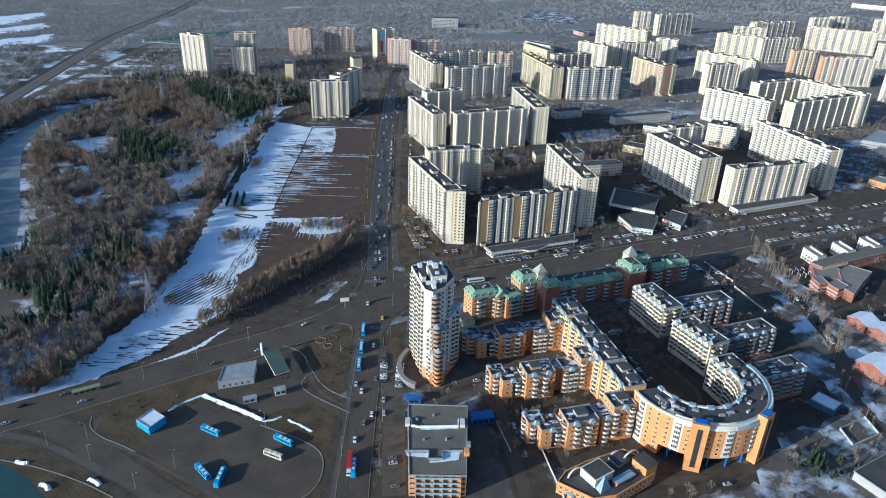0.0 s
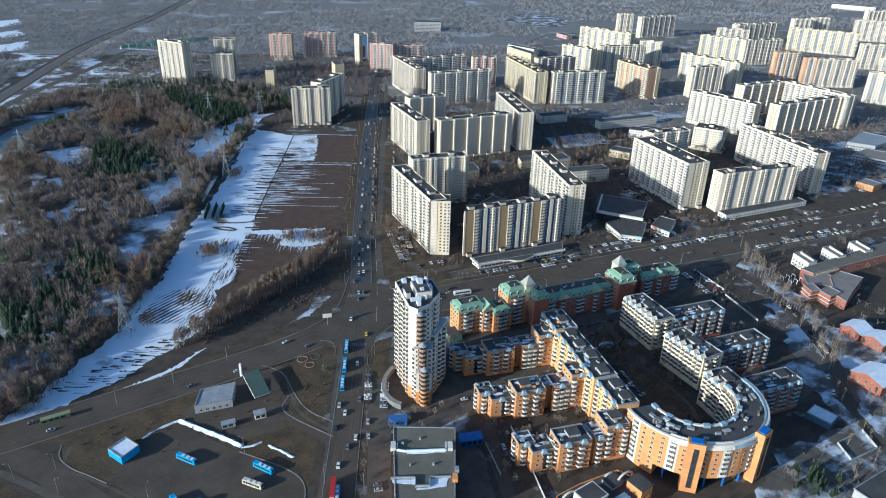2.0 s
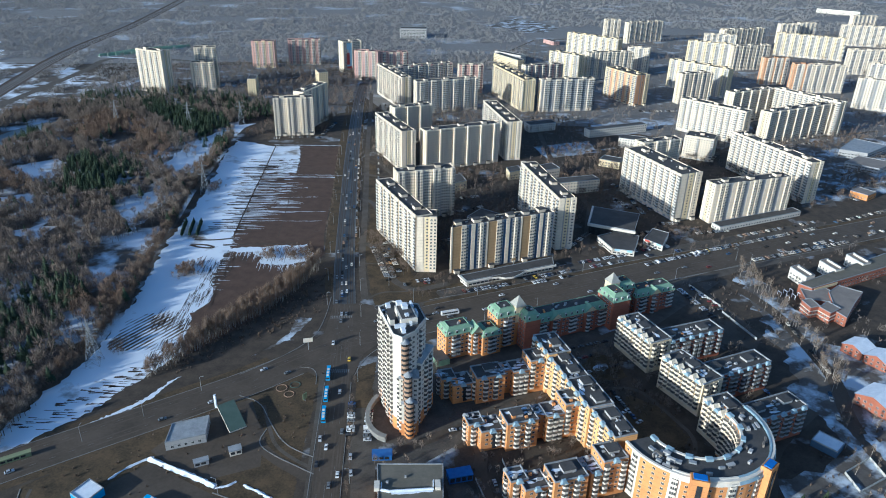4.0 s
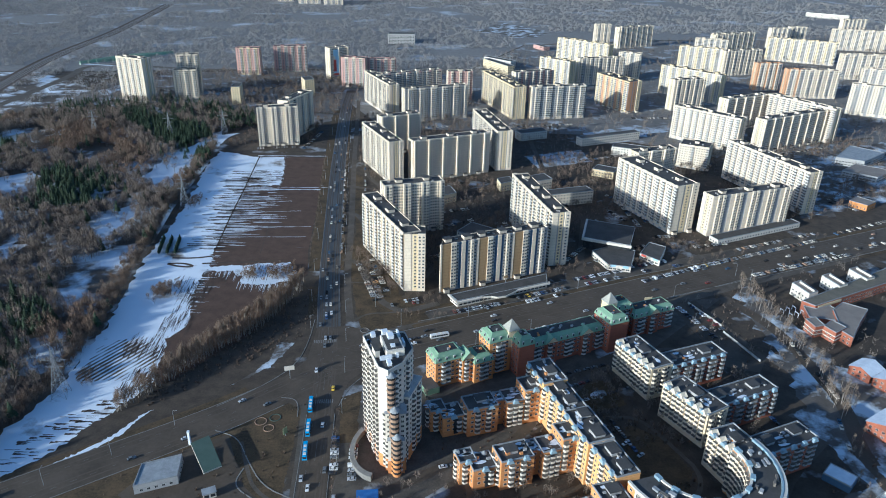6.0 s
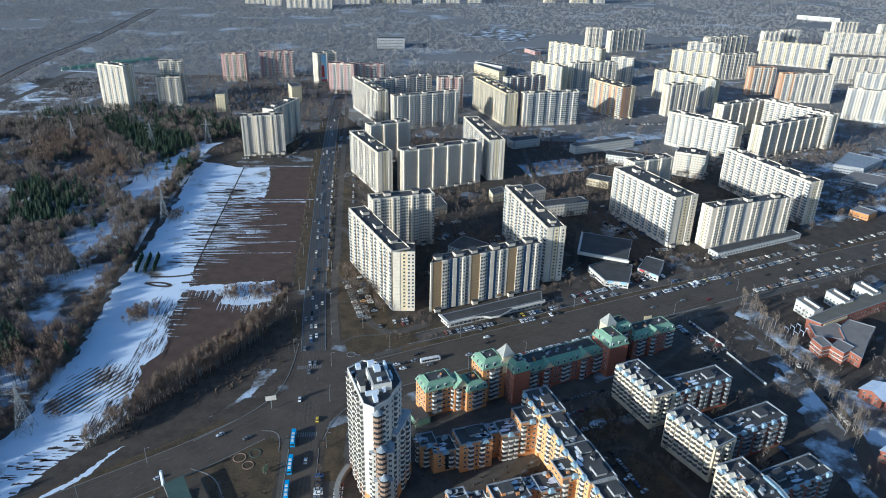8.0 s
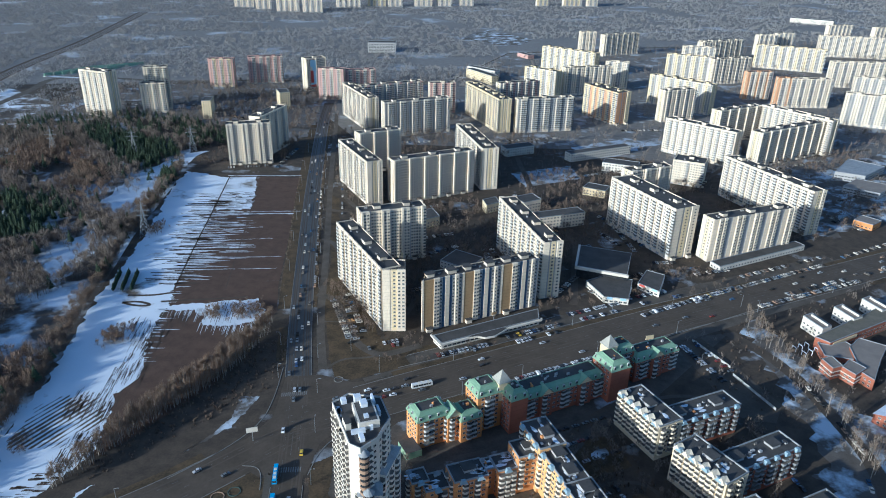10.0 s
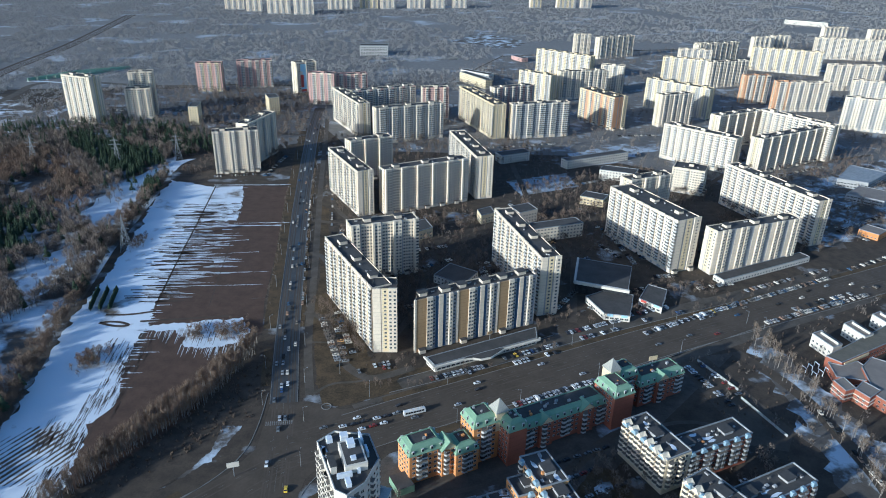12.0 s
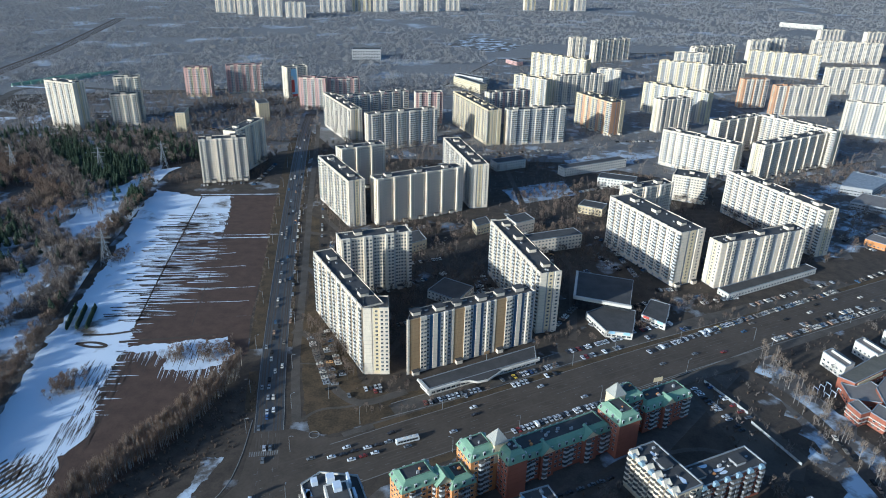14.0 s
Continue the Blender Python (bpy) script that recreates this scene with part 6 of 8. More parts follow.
b = house("orange brick community centre with white roof frames", "building", "", "community_centre")
CP = [(29, 276), (46, 268), (57, 272), (76, 289), (78, 297), (63, 305), (44, 293), (33, 284)]
FOOTPRINTS.append(CP)
m = Mesh()
m.prism(CP, 0, 6.4, 0)
part("wall", m, [M_brick], b)
for i in range(8):
    facade(b, CP[i], CP[(i + 1) % 8], 0.3, 2, 3.0, "ww" if i != 1 else "d", 2.8, frame_mat=M_white)
m = Mesh()
inner_ = inset(CP, 0.5)
for i in range(8):
    j = (i + 1) % 8
    m.hexa([(*CP[i], 6.4), (*CP[j], 6.4), (*inner_[j], 6.4), (*inner_[i], 6.4)], [(*CP[i], 7.2), (*CP[j], 7.2), (*inner_[j], 7.2), (*inner_[i], 7.2)])
part("parapet", m, [M_brick], b)
m = Mesh()
m.prism(inset(CP, 0.52), 6.3, 6.6, 0)
part("roof", m, [M_roof], b, "dark felt roof")
CD = (0.75, 0.66)
for c, L, wd, z0, z1, wall, top, label in (((48, 283), 12, 10, 6.5, 11.2, M_white, M_roof, "white upper storey"), ((72, 293), 8, 9, 0, 11.5, M_brick, M_roof, "brick stair block"), ((61, 283), 12, 3.4, 0, 8.4, M_redbrick, M_bluesheet, "brick bay with pale roof"), ((38, 274), 7, 3.4, 0, 3.6, M_brick, M_bluesheet, "low porch with pale roof"), ((52, 270), 5, 4, 0, 4.0, M_brick, M_bluesheet, "low porch with pale roof"), ((60, 296), 8, 7, 6.5, 8.6, M_roofedge, M_roof, "roof plant room")):
    m = Mesh()
    m.obox(c, CD, L, wd, z0, z1, 0)
    m.obox(c, CD, L + 0.7, wd + 0.7, z1, z1 + 0.35, 1)
    part("wing", m, [wall, M_white if wall is M_white else top], b, label)
    m = Mesh()
    m.obox(c, CD, L - 0.7, wd - 0.7, z1 + 0.3, z1 + 0.45, 0)
    part("roof", m, [top], b)
facade(b, (67, 287), (73, 292.3), 0.8, 3, 3.2, "ww", 2.8, frame_mat=M_white)
m = Mesh()
for i, j in (((49, 270), (56, 277)), ((56, 277), (53, 282)), ((53, 282), (46, 275)), ((46, 275), (49, 270))):
    m.face([(*i, 4), (*j, 4), (51, 276.5, 14.5)])
part("glass_pyramid", m, [M_bluesheet], b, "pale pyramid skylight")
for x, y, a, r in ((38, 283, 40, 4.5), (66, 299, 40, 5.5), (58, 299, 40, 3.5)):
    c, s_ = math.cos(radians(a)), math.sin(radians(a))
    arch = [(x + c * r * math.cos(t), y + s_ * r * math.cos(t), 6.5 + r * 0.85 * math.sin(t)) for t in [i * math.pi / 10 for i in range(11)]]
    m = Mesh()
    for p, q in zip(arch, arch[1:]):
        m.rod(p, q, 0.55, 0.55, 0, 6)
    part("roof_arch", m, [M_white], b, "white tubular arch")

# ---- trees ----
def tree_template(rng, hgt, spread, twigs, conifer=False, broad=1.0):
    """Triangles of one tree: returns (points, material indices)."""
    pts, mi = [], []

    def tri(a, b, c, m):
        pts.extend((a, b, c))
        mi.append(m)

    def limb(a, b, r0, r1):
        a, b = Vector(a), Vector(b)
        d = (b - a).normalized()
        x = d.orthogonal().normalized()
        if r0 < 0.15:
            tri(a - x * r0, a + x * r0, b, 0)
            return
        y = d.cross(x)
        ra = [a + (x * math.cos(t) + y * math.sin(t)) * r0 for t in (0, 2.1, 4.2)]
        rb = [b + (x * math.cos(t) + y * math.sin(t)) * r1 for t in (0, 2.1, 4.2)]
        for i in range(3):
            j = (i + 1) % 3
            tri(ra[i], ra[j], rb[j], 0)
            tri(ra[i], rb[j], rb[i], 0)

    top = Vector((rng.uniform(-0.4, 0.4), rng.uniform(-0.4, 0.4), hgt))
    limb((0, 0, 0), top * 0.92, 0.22, 0.05)
    if conifer:
        for i in range(twigs):
            t = 0.3 + 0.7 * i / twigs
            a = rng.uniform(0, 6.283)
            r = spread * (1.05 - t) * 1.3 * rng.uniform(0.6, 1)
            c = Vector((0, 0, hgt * t))
            e = c + Vector((math.cos(a) * r, math.sin(a) * r, rng.uniform(-0.6, 0.4)))
            s = Vector((-math.sin(a), math.cos(a), 0)) * (0.45 * r + 0.25)
            tri(c + Vector((0, 0, 0.5)), e - s, e + s, 1)
        return pts, mi
    for i in range(6):
        t = rng.uniform(0.3, 0.75)
        a = i * 1.05 + rng.uniform(-0.3, 0.3)
        b0 = top * t
        b1 = b0 + Vector((math.cos(a) * spread * rng.uniform(0.5, 0.85), math.sin(a) * spread * rng.uniform(0.5, 0.85), hgt * rng.uniform(0.14, 0.25)))
        limb(b0, b1, 0.12, 0.03)
    mid = Vector((0, 0, hgt * 0.64))
    for k in range(twigs):
        u = Vector((rng.gauss(0, 1), rng.gauss(0, 1), rng.gauss(0, 1))).normalized()
        u = Vector((u.x * spread * 1.05, u.y * spread * 1.05, u.z * hgt * 0.36))
        s = mid + u * rng.uniform(0.3, 0.7) + Vector((0, 0, -0.6))
        e = mid + u * rng.uniform(0.85, 1.12) + Vector((rng.gauss(0, 0.5), rng.gauss(0, 0.5), rng.uniform(0, 1.2)))
        w = Vector((rng.gauss(0, 1), rng.gauss(0, 1), rng.gauss(0, 1))).normalized() * rng.uniform(0.1, 0.24) * broad
        tri(s - w, s + w, e, 1)
    return pts, mi


def forest(name, places, templates, mats, label, rng, category="trees"):
    """One object of many trees: places are (x, y, scale, template)."""
    vs, ms = [], []
    arrs = [(np.array([tuple(p) for p in t[0]]), np.array(t[1])) for t in templates]
    for x, y, s, k in places:
        a = rng.uniform(0, 6.283)
        c, sn = math.cos(a), math.sin(a)
        P, mi = arrs[k]
        R = np.array([[c, sn, 0], [-sn, c, 0], [0, 0, 1]]) * s
        vs.append(P @ R + np.array([x, y, 0]))
        ms.append(mi)
    V = np.concatenate(vs)
    M = np.concatenate(ms)
    me = bpy.data.meshes.new(name)
    n = len(V)
    me.vertices.add(n)
    me.vertices.foreach_set("co", V.ravel())
    me.loops.add(n)
    me.loops.foreach_set("vertex_index", np.arange(n))
    me.polygons.add(n // 3)
    me.polygons.foreach_set("loop_start", np.arange(0, n, 3))
    me.polygons.foreach_set("material_index", M)
    for x in mats:
        me.materials.append(x)
    me.update()
    return tagged(new(name, me), label, category, kind="stuff")


rng = random.Random(11)
BARE = [tree_template(rng, rng.uniform(11, 16), rng.uniform(3.2, 4.6), 96) for _ in range(6)]
WOODY = [tree_template(rng, rng.uniform(11, 16), rng.uniform(3.4, 4.8), 132, broad=0.95) for _ in range(6)]
FINE = [tree_template(rng, rng.uniform(12, 16), rng.uniform(1.7, 2.4), 130, broad=0.55) for _ in range(6)]
PINES = [tree_template(rng, rng.uniform(12, 17), 3.5, 90, True) for _ in range(3)]


def far_tree(rng):
    """A few broad clumps of twigs for woods far off."""
    pts, mi = [], []
    for i in range(20):
        a, r = rng.uniform(0, 6.283), rng.uniform(0, 4.2)
        c = Vector((math.cos(a) * r, math.sin(a) * r, rng.uniform(4, 14) - r * 0.5))
        for _ in range(1):
            u = Vector((rng.gauss(0, 1), rng.gauss(0, 1), rng.gauss(0, 0.4))).normalized()
            v = Vector((rng.gauss(0, 0.5), rng.gauss(0, 0.5), 1)).normalized()
            pts.extend((c - u * 0.5, c + u * 0.5, c + v * rng.uniform(2.4, 4.6)))
            mi.append(1)
    return pts, mi


FAR = [far_tree(rng) for _ in range(5)]


def low_clump(rng):
    """A rounded clump of fine twigs for the woods at the horizon."""
    pts, mi = [], []
    for i in range(20):
        a, r = rng.uniform(0, 6.283), rng.uniform(0, 5.2)
        c = Vector((math.cos(a) * r, math.sin(a) * r, rng.uniform(1.0, 6.5) * (1 - r / 9)))
        u = Vector((rng.gauss(0, 1), rng.gauss(0, 1), rng.gauss(0, 0.3))).normalized()
        v = Vector((rng.gauss(0, 0.7), rng.gauss(0, 0.7), 1)).normalized()
        pts.extend((c - u * 0.6, c + u * 0.6, c + v * rng.uniform(1.8, 3.2)))
        mi.append(1)
    return pts, mi


CLUMPS = [low_clump(rng) for _ in range(5)]


def near_line(x, y, line, w):
    return any(abs(x - a[0]) < 140 and abs(y - a[1]) < 140 and -2 < (x - a[0]) * d[0] + (y - a[1]) * d[1] < d[2] + 2 and abs((x - a[0]) * d[1] - (y - a[1]) * d[0]) < w for a, d in line)


def inside(x, y, poly):
    c = False
    for i in range(len(poly)):
        (x1, y1), (x2, y2) = poly[i - 1], poly[i]
        if (y1 > y) != (y2 > y) and x < (x2 - x1) * (y - y1) / (y2 - y1) + x1:
            c = not c
    return c


BANKS = [(a, unit(a, b)) for a, b in zip(RIVER, RIVER[1:])]
CUTTING = [(a, unit(a, b)) for ln in (RAIL, FARROAD) for a, b in zip(ln, ln[1:])]
OPEN_LAND = [(-560, 1045), (-700, 1180), (-780, 1120), (-705, 905), (-640, 880), (-560, 960)]
PINE_STANDS = [[(-430, 640), (-380, 660), (-375, 720), (-420, 760), (-470, 740)], [(-330, 380), (-280, 360), (-290, 470), (-340, 500)]]
WOOD = [(-250, 312), (-258, 470), (-304, 677), (-327, 848), (-362, 960), (-480, 1000), (-640, 980), (-700, 760), (-640, 500), (-520, 330), (-420, 200), (-330, 245)]
GLADES = [[(-334, 709), (-369, 745), (-377, 839), (-350, 920), (-328, 934), (-348, 842), (-325, 779)], [(-359, 621), (-351, 651), (-343, 696), (-323, 643), (-313, 573)], [(-526, 713), (-496, 753), (-462, 728), (-467, 675)], [(-420, 560), (-400, 590), (-380, 575), (-390, 545)], [(-480, 640), (-455, 655), (-440, 630), (-460, 610)]]
for g in GLADES:
    sheet("snow_glade", g, 0.05, M_snow, "snow covered clearing in the wood", fray=3.5)
spots, pines, russet = [], [], []
tries = 0
while len(spots) + len(pines) + len(russet) < 9600 and tries < 90000:
    tries += 1
    x, y = rng.uniform(-700, -245), rng.uniform(200, 1000)
    if not inside(x, y, WOOD):
        continue
    v = noise.noise(Vector((x * 0.012, y * 0.012, 0)))
    w = noise.noise(Vector((x * 0.009 + 7, y * 0.009, 3)))
    if near_line(x, y, BANKS, 22):
        continue
    if v > 0.46 or (any(inside(x, y, g) for g in GLADES) and rng.random() < 0.93):
        continue
    s = rng.uniform(0.6, 1.1)
    if w > 0.24 or rng.random() < (0.6 if inside(x, y, PINE_STANDS[0]) or inside(x, y, PINE_STANDS[1]) else 0.04):
        pines.append((x, y, s, rng.randrange(3)))
    elif w < -0.18:
        russet.append((x, y, s, rng.randrange(6)))
    else:
        spots.append((x, y, s, rng.randrange(6)))
k = 0
while k < 700:
    x, y = rng.uniform(-620, -300), rng.uniform(925, 1090)
    if inside(x, y, [(-620, 940), (-620, 1040), (-570, 1060), (-500, 1095), (-440, 1080), (-350, 1030), (-300, 975), (-345, 930), (-420, 960)]):
        k += 1
        (pines if rng.random() < 0.6 else spots).append((x, y, rng.uniform(0.6, 1.1), rng.randrange(3)))
forest("woodland", spots, WOODY, [M_bark, M_twig], "bare brown deciduous wood in winter", rng)
forest("woodland", russet, WOODY, [M_bark, M_twigr], "bare russet birch and alder wood", rng)
forest("pine_wood", pines, PINES, [M_bark, M_pine], "dark green pines among the bare wood", rng)
places = []
while len(places) < 36000:
    y = 720 + (rng.random() ** 1.3) * 3400
    x = rng.uniform(-0.92, 0.62) * y - 60
    if y < 1040 and x > -650:
        continue
    if y < 1900 + 0.2 * x and x > -420 and not (y > 1350 and x < 40):
        continue
    if x > 40 and y < 1950 + 0.15 * x:
        continue
    if x < -420 and y < 1300 and inside(x, y, [(-600, 1040), (-420, 1040), (-420, 1330), (-600, 1200)]):
        continue
    v = noise.noise(Vector((x * 0.004, y * 0.004, 1)))
    if near_line(x, y, BANKS, 24) or near_line(x, y, CUTTING, 22) or (inside(x, y, OPEN_LAND) and rng.random() < 0.75) or any(inside(x, y, q) for q in SNOWF):
        continue
    if v > 0.38 or inside(x, y, [(-60, 1930), (10, 2150), (140, 2010), (95, 1830)]):
        continue
    places.append((x, y, rng.uniform(0.7, 1.25), rng.randrange(5)))
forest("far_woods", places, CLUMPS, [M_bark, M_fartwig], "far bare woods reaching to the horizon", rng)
HEDGE = [(-205, 376), (-189, 405), (-172, 440), (-150, 478), (-137, 535), (-141, 548), (-158, 500), (-180, 450), (-203, 398)]
hs = []
while len(hs) < 520:
    x, y = rng.uniform(-210, -130), rng.uniform(370, 550)
    if inside(x, y, HEDGE):
        hs.append((x, y, rng.uniform(0.55, 1.05), rng.randrange(6)))
forest("birch_belt", hs, FINE, [M_birch, M_twigr], "belt of bare birches beside the road", rng)

# ---- trees of the yards ----
def clear(x, y, gap=2.0):
    for poly in FOOTPRINTS:
        if abs(poly[0][0] - x) < 140 and abs(poly[0][1] - y) < 140 and inside(x, y, inset(poly, -gap)):
            return False
    for ln, w in ((MAIN, 9), (CROSS, 19), (WEST, 14)):
        for a, b in zip(ln, ln[1:]):
            dx, dy, L = unit(a, b)
            s = (x - a[0]) * dx + (y - a[1]) * dy
            if -3 < s < L + 3 and abs((x - a[0]) * dy - (y - a[1]) * dx) < w:
                return False
    return math.hypot(x - CX, y - CY) > RO + 3 or math.hypot(x - CX, y - CY) < RI - 3


def scatter(poly, n, gap=2.0, size=(0.45, 0.9), kinds=6):
    xs, ys = [p[0] for p in poly], [p[1] for p in poly]
    out, k = [], 0
    while len(out) < n and k < n * 20:
        k += 1
        x, y = rng.uniform(min(xs), max(xs)), rng.uniform(min(ys), max(ys))
        if inside(x, y, poly) and clear(x, y, gap):
            out.append((x, y, rng.uniform(*size), rng.randrange(kinds)))
    return out


rng = random.Random(21)
yard = scatter([(-75, 560), (-100, 640), (30, 700), (60, 620), (40, 590)], 180)
yard += scatter([(46, 575), (56, 600), (84, 616), (150, 640), (190, 660), (200, 645), (120, 600)], 46, 1.5, (0.3, 0.6))
yard += scatter([(-150, 1010), (-215, 1180), (-190, 1210), (-60, 1040)], 120)
yard += scatter([(-110, 640), (-120, 760), (0, 800), (60, 720), (20, 690)], 240)
yard += scatter([(-130, 770), (-160, 860), (-20, 960), (10, 850)], 180)
yard += scatter([(-150, 880), (-190, 1030), (60, 1060), (130, 960), (20, 940)], 320)
yard += scatter([(60, 640), (40, 880), (200, 960), (250, 860), (150, 780), (120, 690)], 380)
yard += scatter([(190, 700), (260, 840), (330, 760), (280, 715)], 140)
yard += scatter([(260, 870), (240, 1000), (480, 1060), (480, 980), (330, 900)], 240)
yard += scatter([(-95, 540), (-110, 610), (-72, 560), (-62, 530)], 16, 1)
yard += scatter([(300, 720), (340, 800), (600, 1000), (560, 900)], 120)
yard += scatter([(-330, 870), (-300, 1000), (-230, 1010), (-215, 900)], 100)
yard += scatter([(-420, 1000), (-420, 1280), (-220, 1290), (-210, 1040)], 400, size=(0.6, 0.9))
yard += scatter([(-66, 500), (-30, 512), (20, 540), (60, 566), (64, 556), (10, 522), (-40, 498)], 26, 1, (0.25, 0.5))
yard += scatter([(130, 590), (200, 640), (330, 700), (340, 690), (210, 622), (140, 580)], 30, 1, (0.25, 0.5))
yard += scatter([(-112, 606), (-104, 606), (-66, 545), (-72, 536), (-86, 556)], 34, 1, (0.4, 0.75))
yard += scatter([(-62, 528), (-40, 536), (-22, 528), (-44, 518)], 12, 1, (0.3, 0.5))
yard += scatter([(128, 640), (150, 664), (206, 664), (190, 640)], 26, 1, (0.3, 0.6))
yard += scatter([(100, 720), (116, 742), (150, 690), (140, 672)], 26, 1, (0.35, 0.65))
forest("yard_trees", yard, BARE, [M_bark, M_yardtwig], "bare brown trees in the yards between flats", rng)
brickyard = scatter([(-30, 395), (20, 415), (110, 470), (170, 455), (150, 380), (110, 360), (60, 400)], 130, 2, (0.3, 0.7))
brickyard += scatter([(-10, 310), (0, 350), (50, 370), (70, 320), (20, 290)], 60, 1.5, (0.3, 0.55))
brickyard += scatter([(-60, 395), (-40, 420), (-15, 400), (-20, 380)], 24, 1.5, (0.3, 0.6))
brickyard += scatter([(-60, 316), (-30, 322), (0, 340), (-12, 360), (-50, 340)], 22, 1.5, (0.3, 0.5))
brickyard += scatter([(80, 284), (130, 296), (150, 325), (165, 320), (140, 280), (100, 262)], 26, 1, (0.4, 0.6))
far_yard = scatter([(-420, 1060), (-400, 1340), (-100, 1420), (60, 1720), (400, 1880), (1100, 2150), (1200, 1500), (600, 900), (320, 760), (280, 900), (140, 1000), (-150, 1000), (-210, 1060)], 3400, 1.0, (0.5, 0.9), 5)
far_yard += scatter([(-640, 1040), (-640, 1240), (-420, 1350), (-230, 1300), (-215, 1060), (-300, 985), (-440, 1085)], 1500, 1.0, (0.45, 0.9), 5)
far_yard += scatter([(-75, 560), (-110, 760), (20, 800), (60, 620)], 240, 1.5, (0.2, 0.42), 5)
far_yard += scatter([(-130, 770), (-200, 1040), (130, 1060), (260, 860), (120, 690), (40, 830)], 420, 1.5, (0.25, 0.5), 5)
far_yard += scatter([(150, 480), (140, 545), (330, 650), (600, 860), (600, 700), (300, 480), (240, 400)], 260, 1.0, (0.3, 0.6), 5)
far_yard += scatter([(320, 740), (700, 960), (700, 1200), (480, 1100), (460, 1000), (330, 900)], 500, 1.0, (0.4, 0.8), 5)
forest("far_yard_trees", far_yard, FAR, [M_bark, M_twigb], "bare trees between the far housing blocks", rng)
forest("yard_trees", brickyard, BARE, [M_bark, M_twig], "bare trees round the brick houses", rng)
row = scatter([(196, 590), (206, 590), (214, 520), (222, 470), (222, 420), (206, 420), (206, 480), (194, 540)], 74, 1, (0.55, 1.05))
row += scatter([(222, 430), (226, 330), (186, 300), (175, 350)], 26, 1, (0.4, 0.7))
forest("birch_row", row, FINE, [M_birch, M_paletwig], "row of pale bare birches in low sun", rng)
avenue = [(-104 - (y - 500) * 0.19 + rng.uniform(-2, 2), y + rng.uniform(-3, 3), rng.uniform(0.3, 0.55), rng.randrange(6)) for y in range(505, 1120, 7)]
avenue += [(-140 - (y - 560) * 0.19 + rng.uniform(-1.5, 1.5), y, rng.uniform(0.2, 0.4), rng.randrange(6)) for y in range(590, 860, 6)]
avenue += [(-70 - (y - 500) * 0.42 + rng.uniform(-3, 3), y + rng.uniform(-3, 3), rng.uniform(0.4, 0.7), rng.randrange(6)) for y in range(520, 605, 4)]
avenue += [(-64 - (y - 300) * 0.17 + rng.uniform(-1, 1), y + rng.uniform(-3, 3), rng.uniform(0.25, 0.5), rng.randrange(6)) for y in range(262, 400, 7)]
forest("avenue_trees", [q for q in avenue if clear(q[0], q[1], 1)], BARE, [M_bark, M_yardtwig], "small bare trees along the avenue", rng)
shrubs = [(-238 + rng.gauss(0, 5), 518 + rng.gauss(0, 6), rng.uniform(0.25, 0.42), rng.randrange(6)) for _ in range(110)]
shrubs += [(cx + rng.gauss(0, 3.5), cy + rng.gauss(0, 5), rng.uniform(0.22, 0.36), rng.randrange(6)) for cx, cy in ((-187, 557), (-184, 551), (-169, 560), (-166, 553), (-157, 563), (-155, 557), (-236, 410), (-288, 690), (-290, 700)) for _ in range(40)]
forest("field_shrubs", shrubs, WOODY, [M_bark, M_twigr], "brown scrub growing on the snowy field", rng)
edge = []
for (x0, y0), (x1, y1) in zip([(-262, 300), (-256, 340), (-250, 400), (-258, 470), (-279, 560), (-304, 677)], [(-256, 340), (-250, 400), (-258, 470), (-279, 560), (-304, 677), (-330, 862)]):
    for k in range(int(math.hypot(x1 - x0, y1 - y0) * 1.6)):
        t = rng.random()
        edge.append((x0 + (x1 - x0) * t - abs(rng.gauss(0, 6)), y0 + (y1 - y0) * t, rng.uniform(0.35, 0.75), rng.randrange(6)))
forest("woodland_edge", edge, WOODY, [M_bark, M_twigr], "dense bare scrub at the edge of the wood", rng)
ever = [(-276 + i * 6.5 - k * 0.28 + 6, 577 + k * 1.0 + i * 1.0, rng.uniform(0.36, 0.46), rng.randrange(3)) for i in range(3) for k in [j * 0.55 for j in range(52)]]
ever += [(162 + rng.gauss(0, 6), 317 + rng.gauss(0, 5), rng.uniform(0.3, 0.6), rng.randrange(3)) for _ in range(36)]
forest("evergreens", ever, PINES, [M_bark, M_pine], "small dark evergreens in rows", rng)


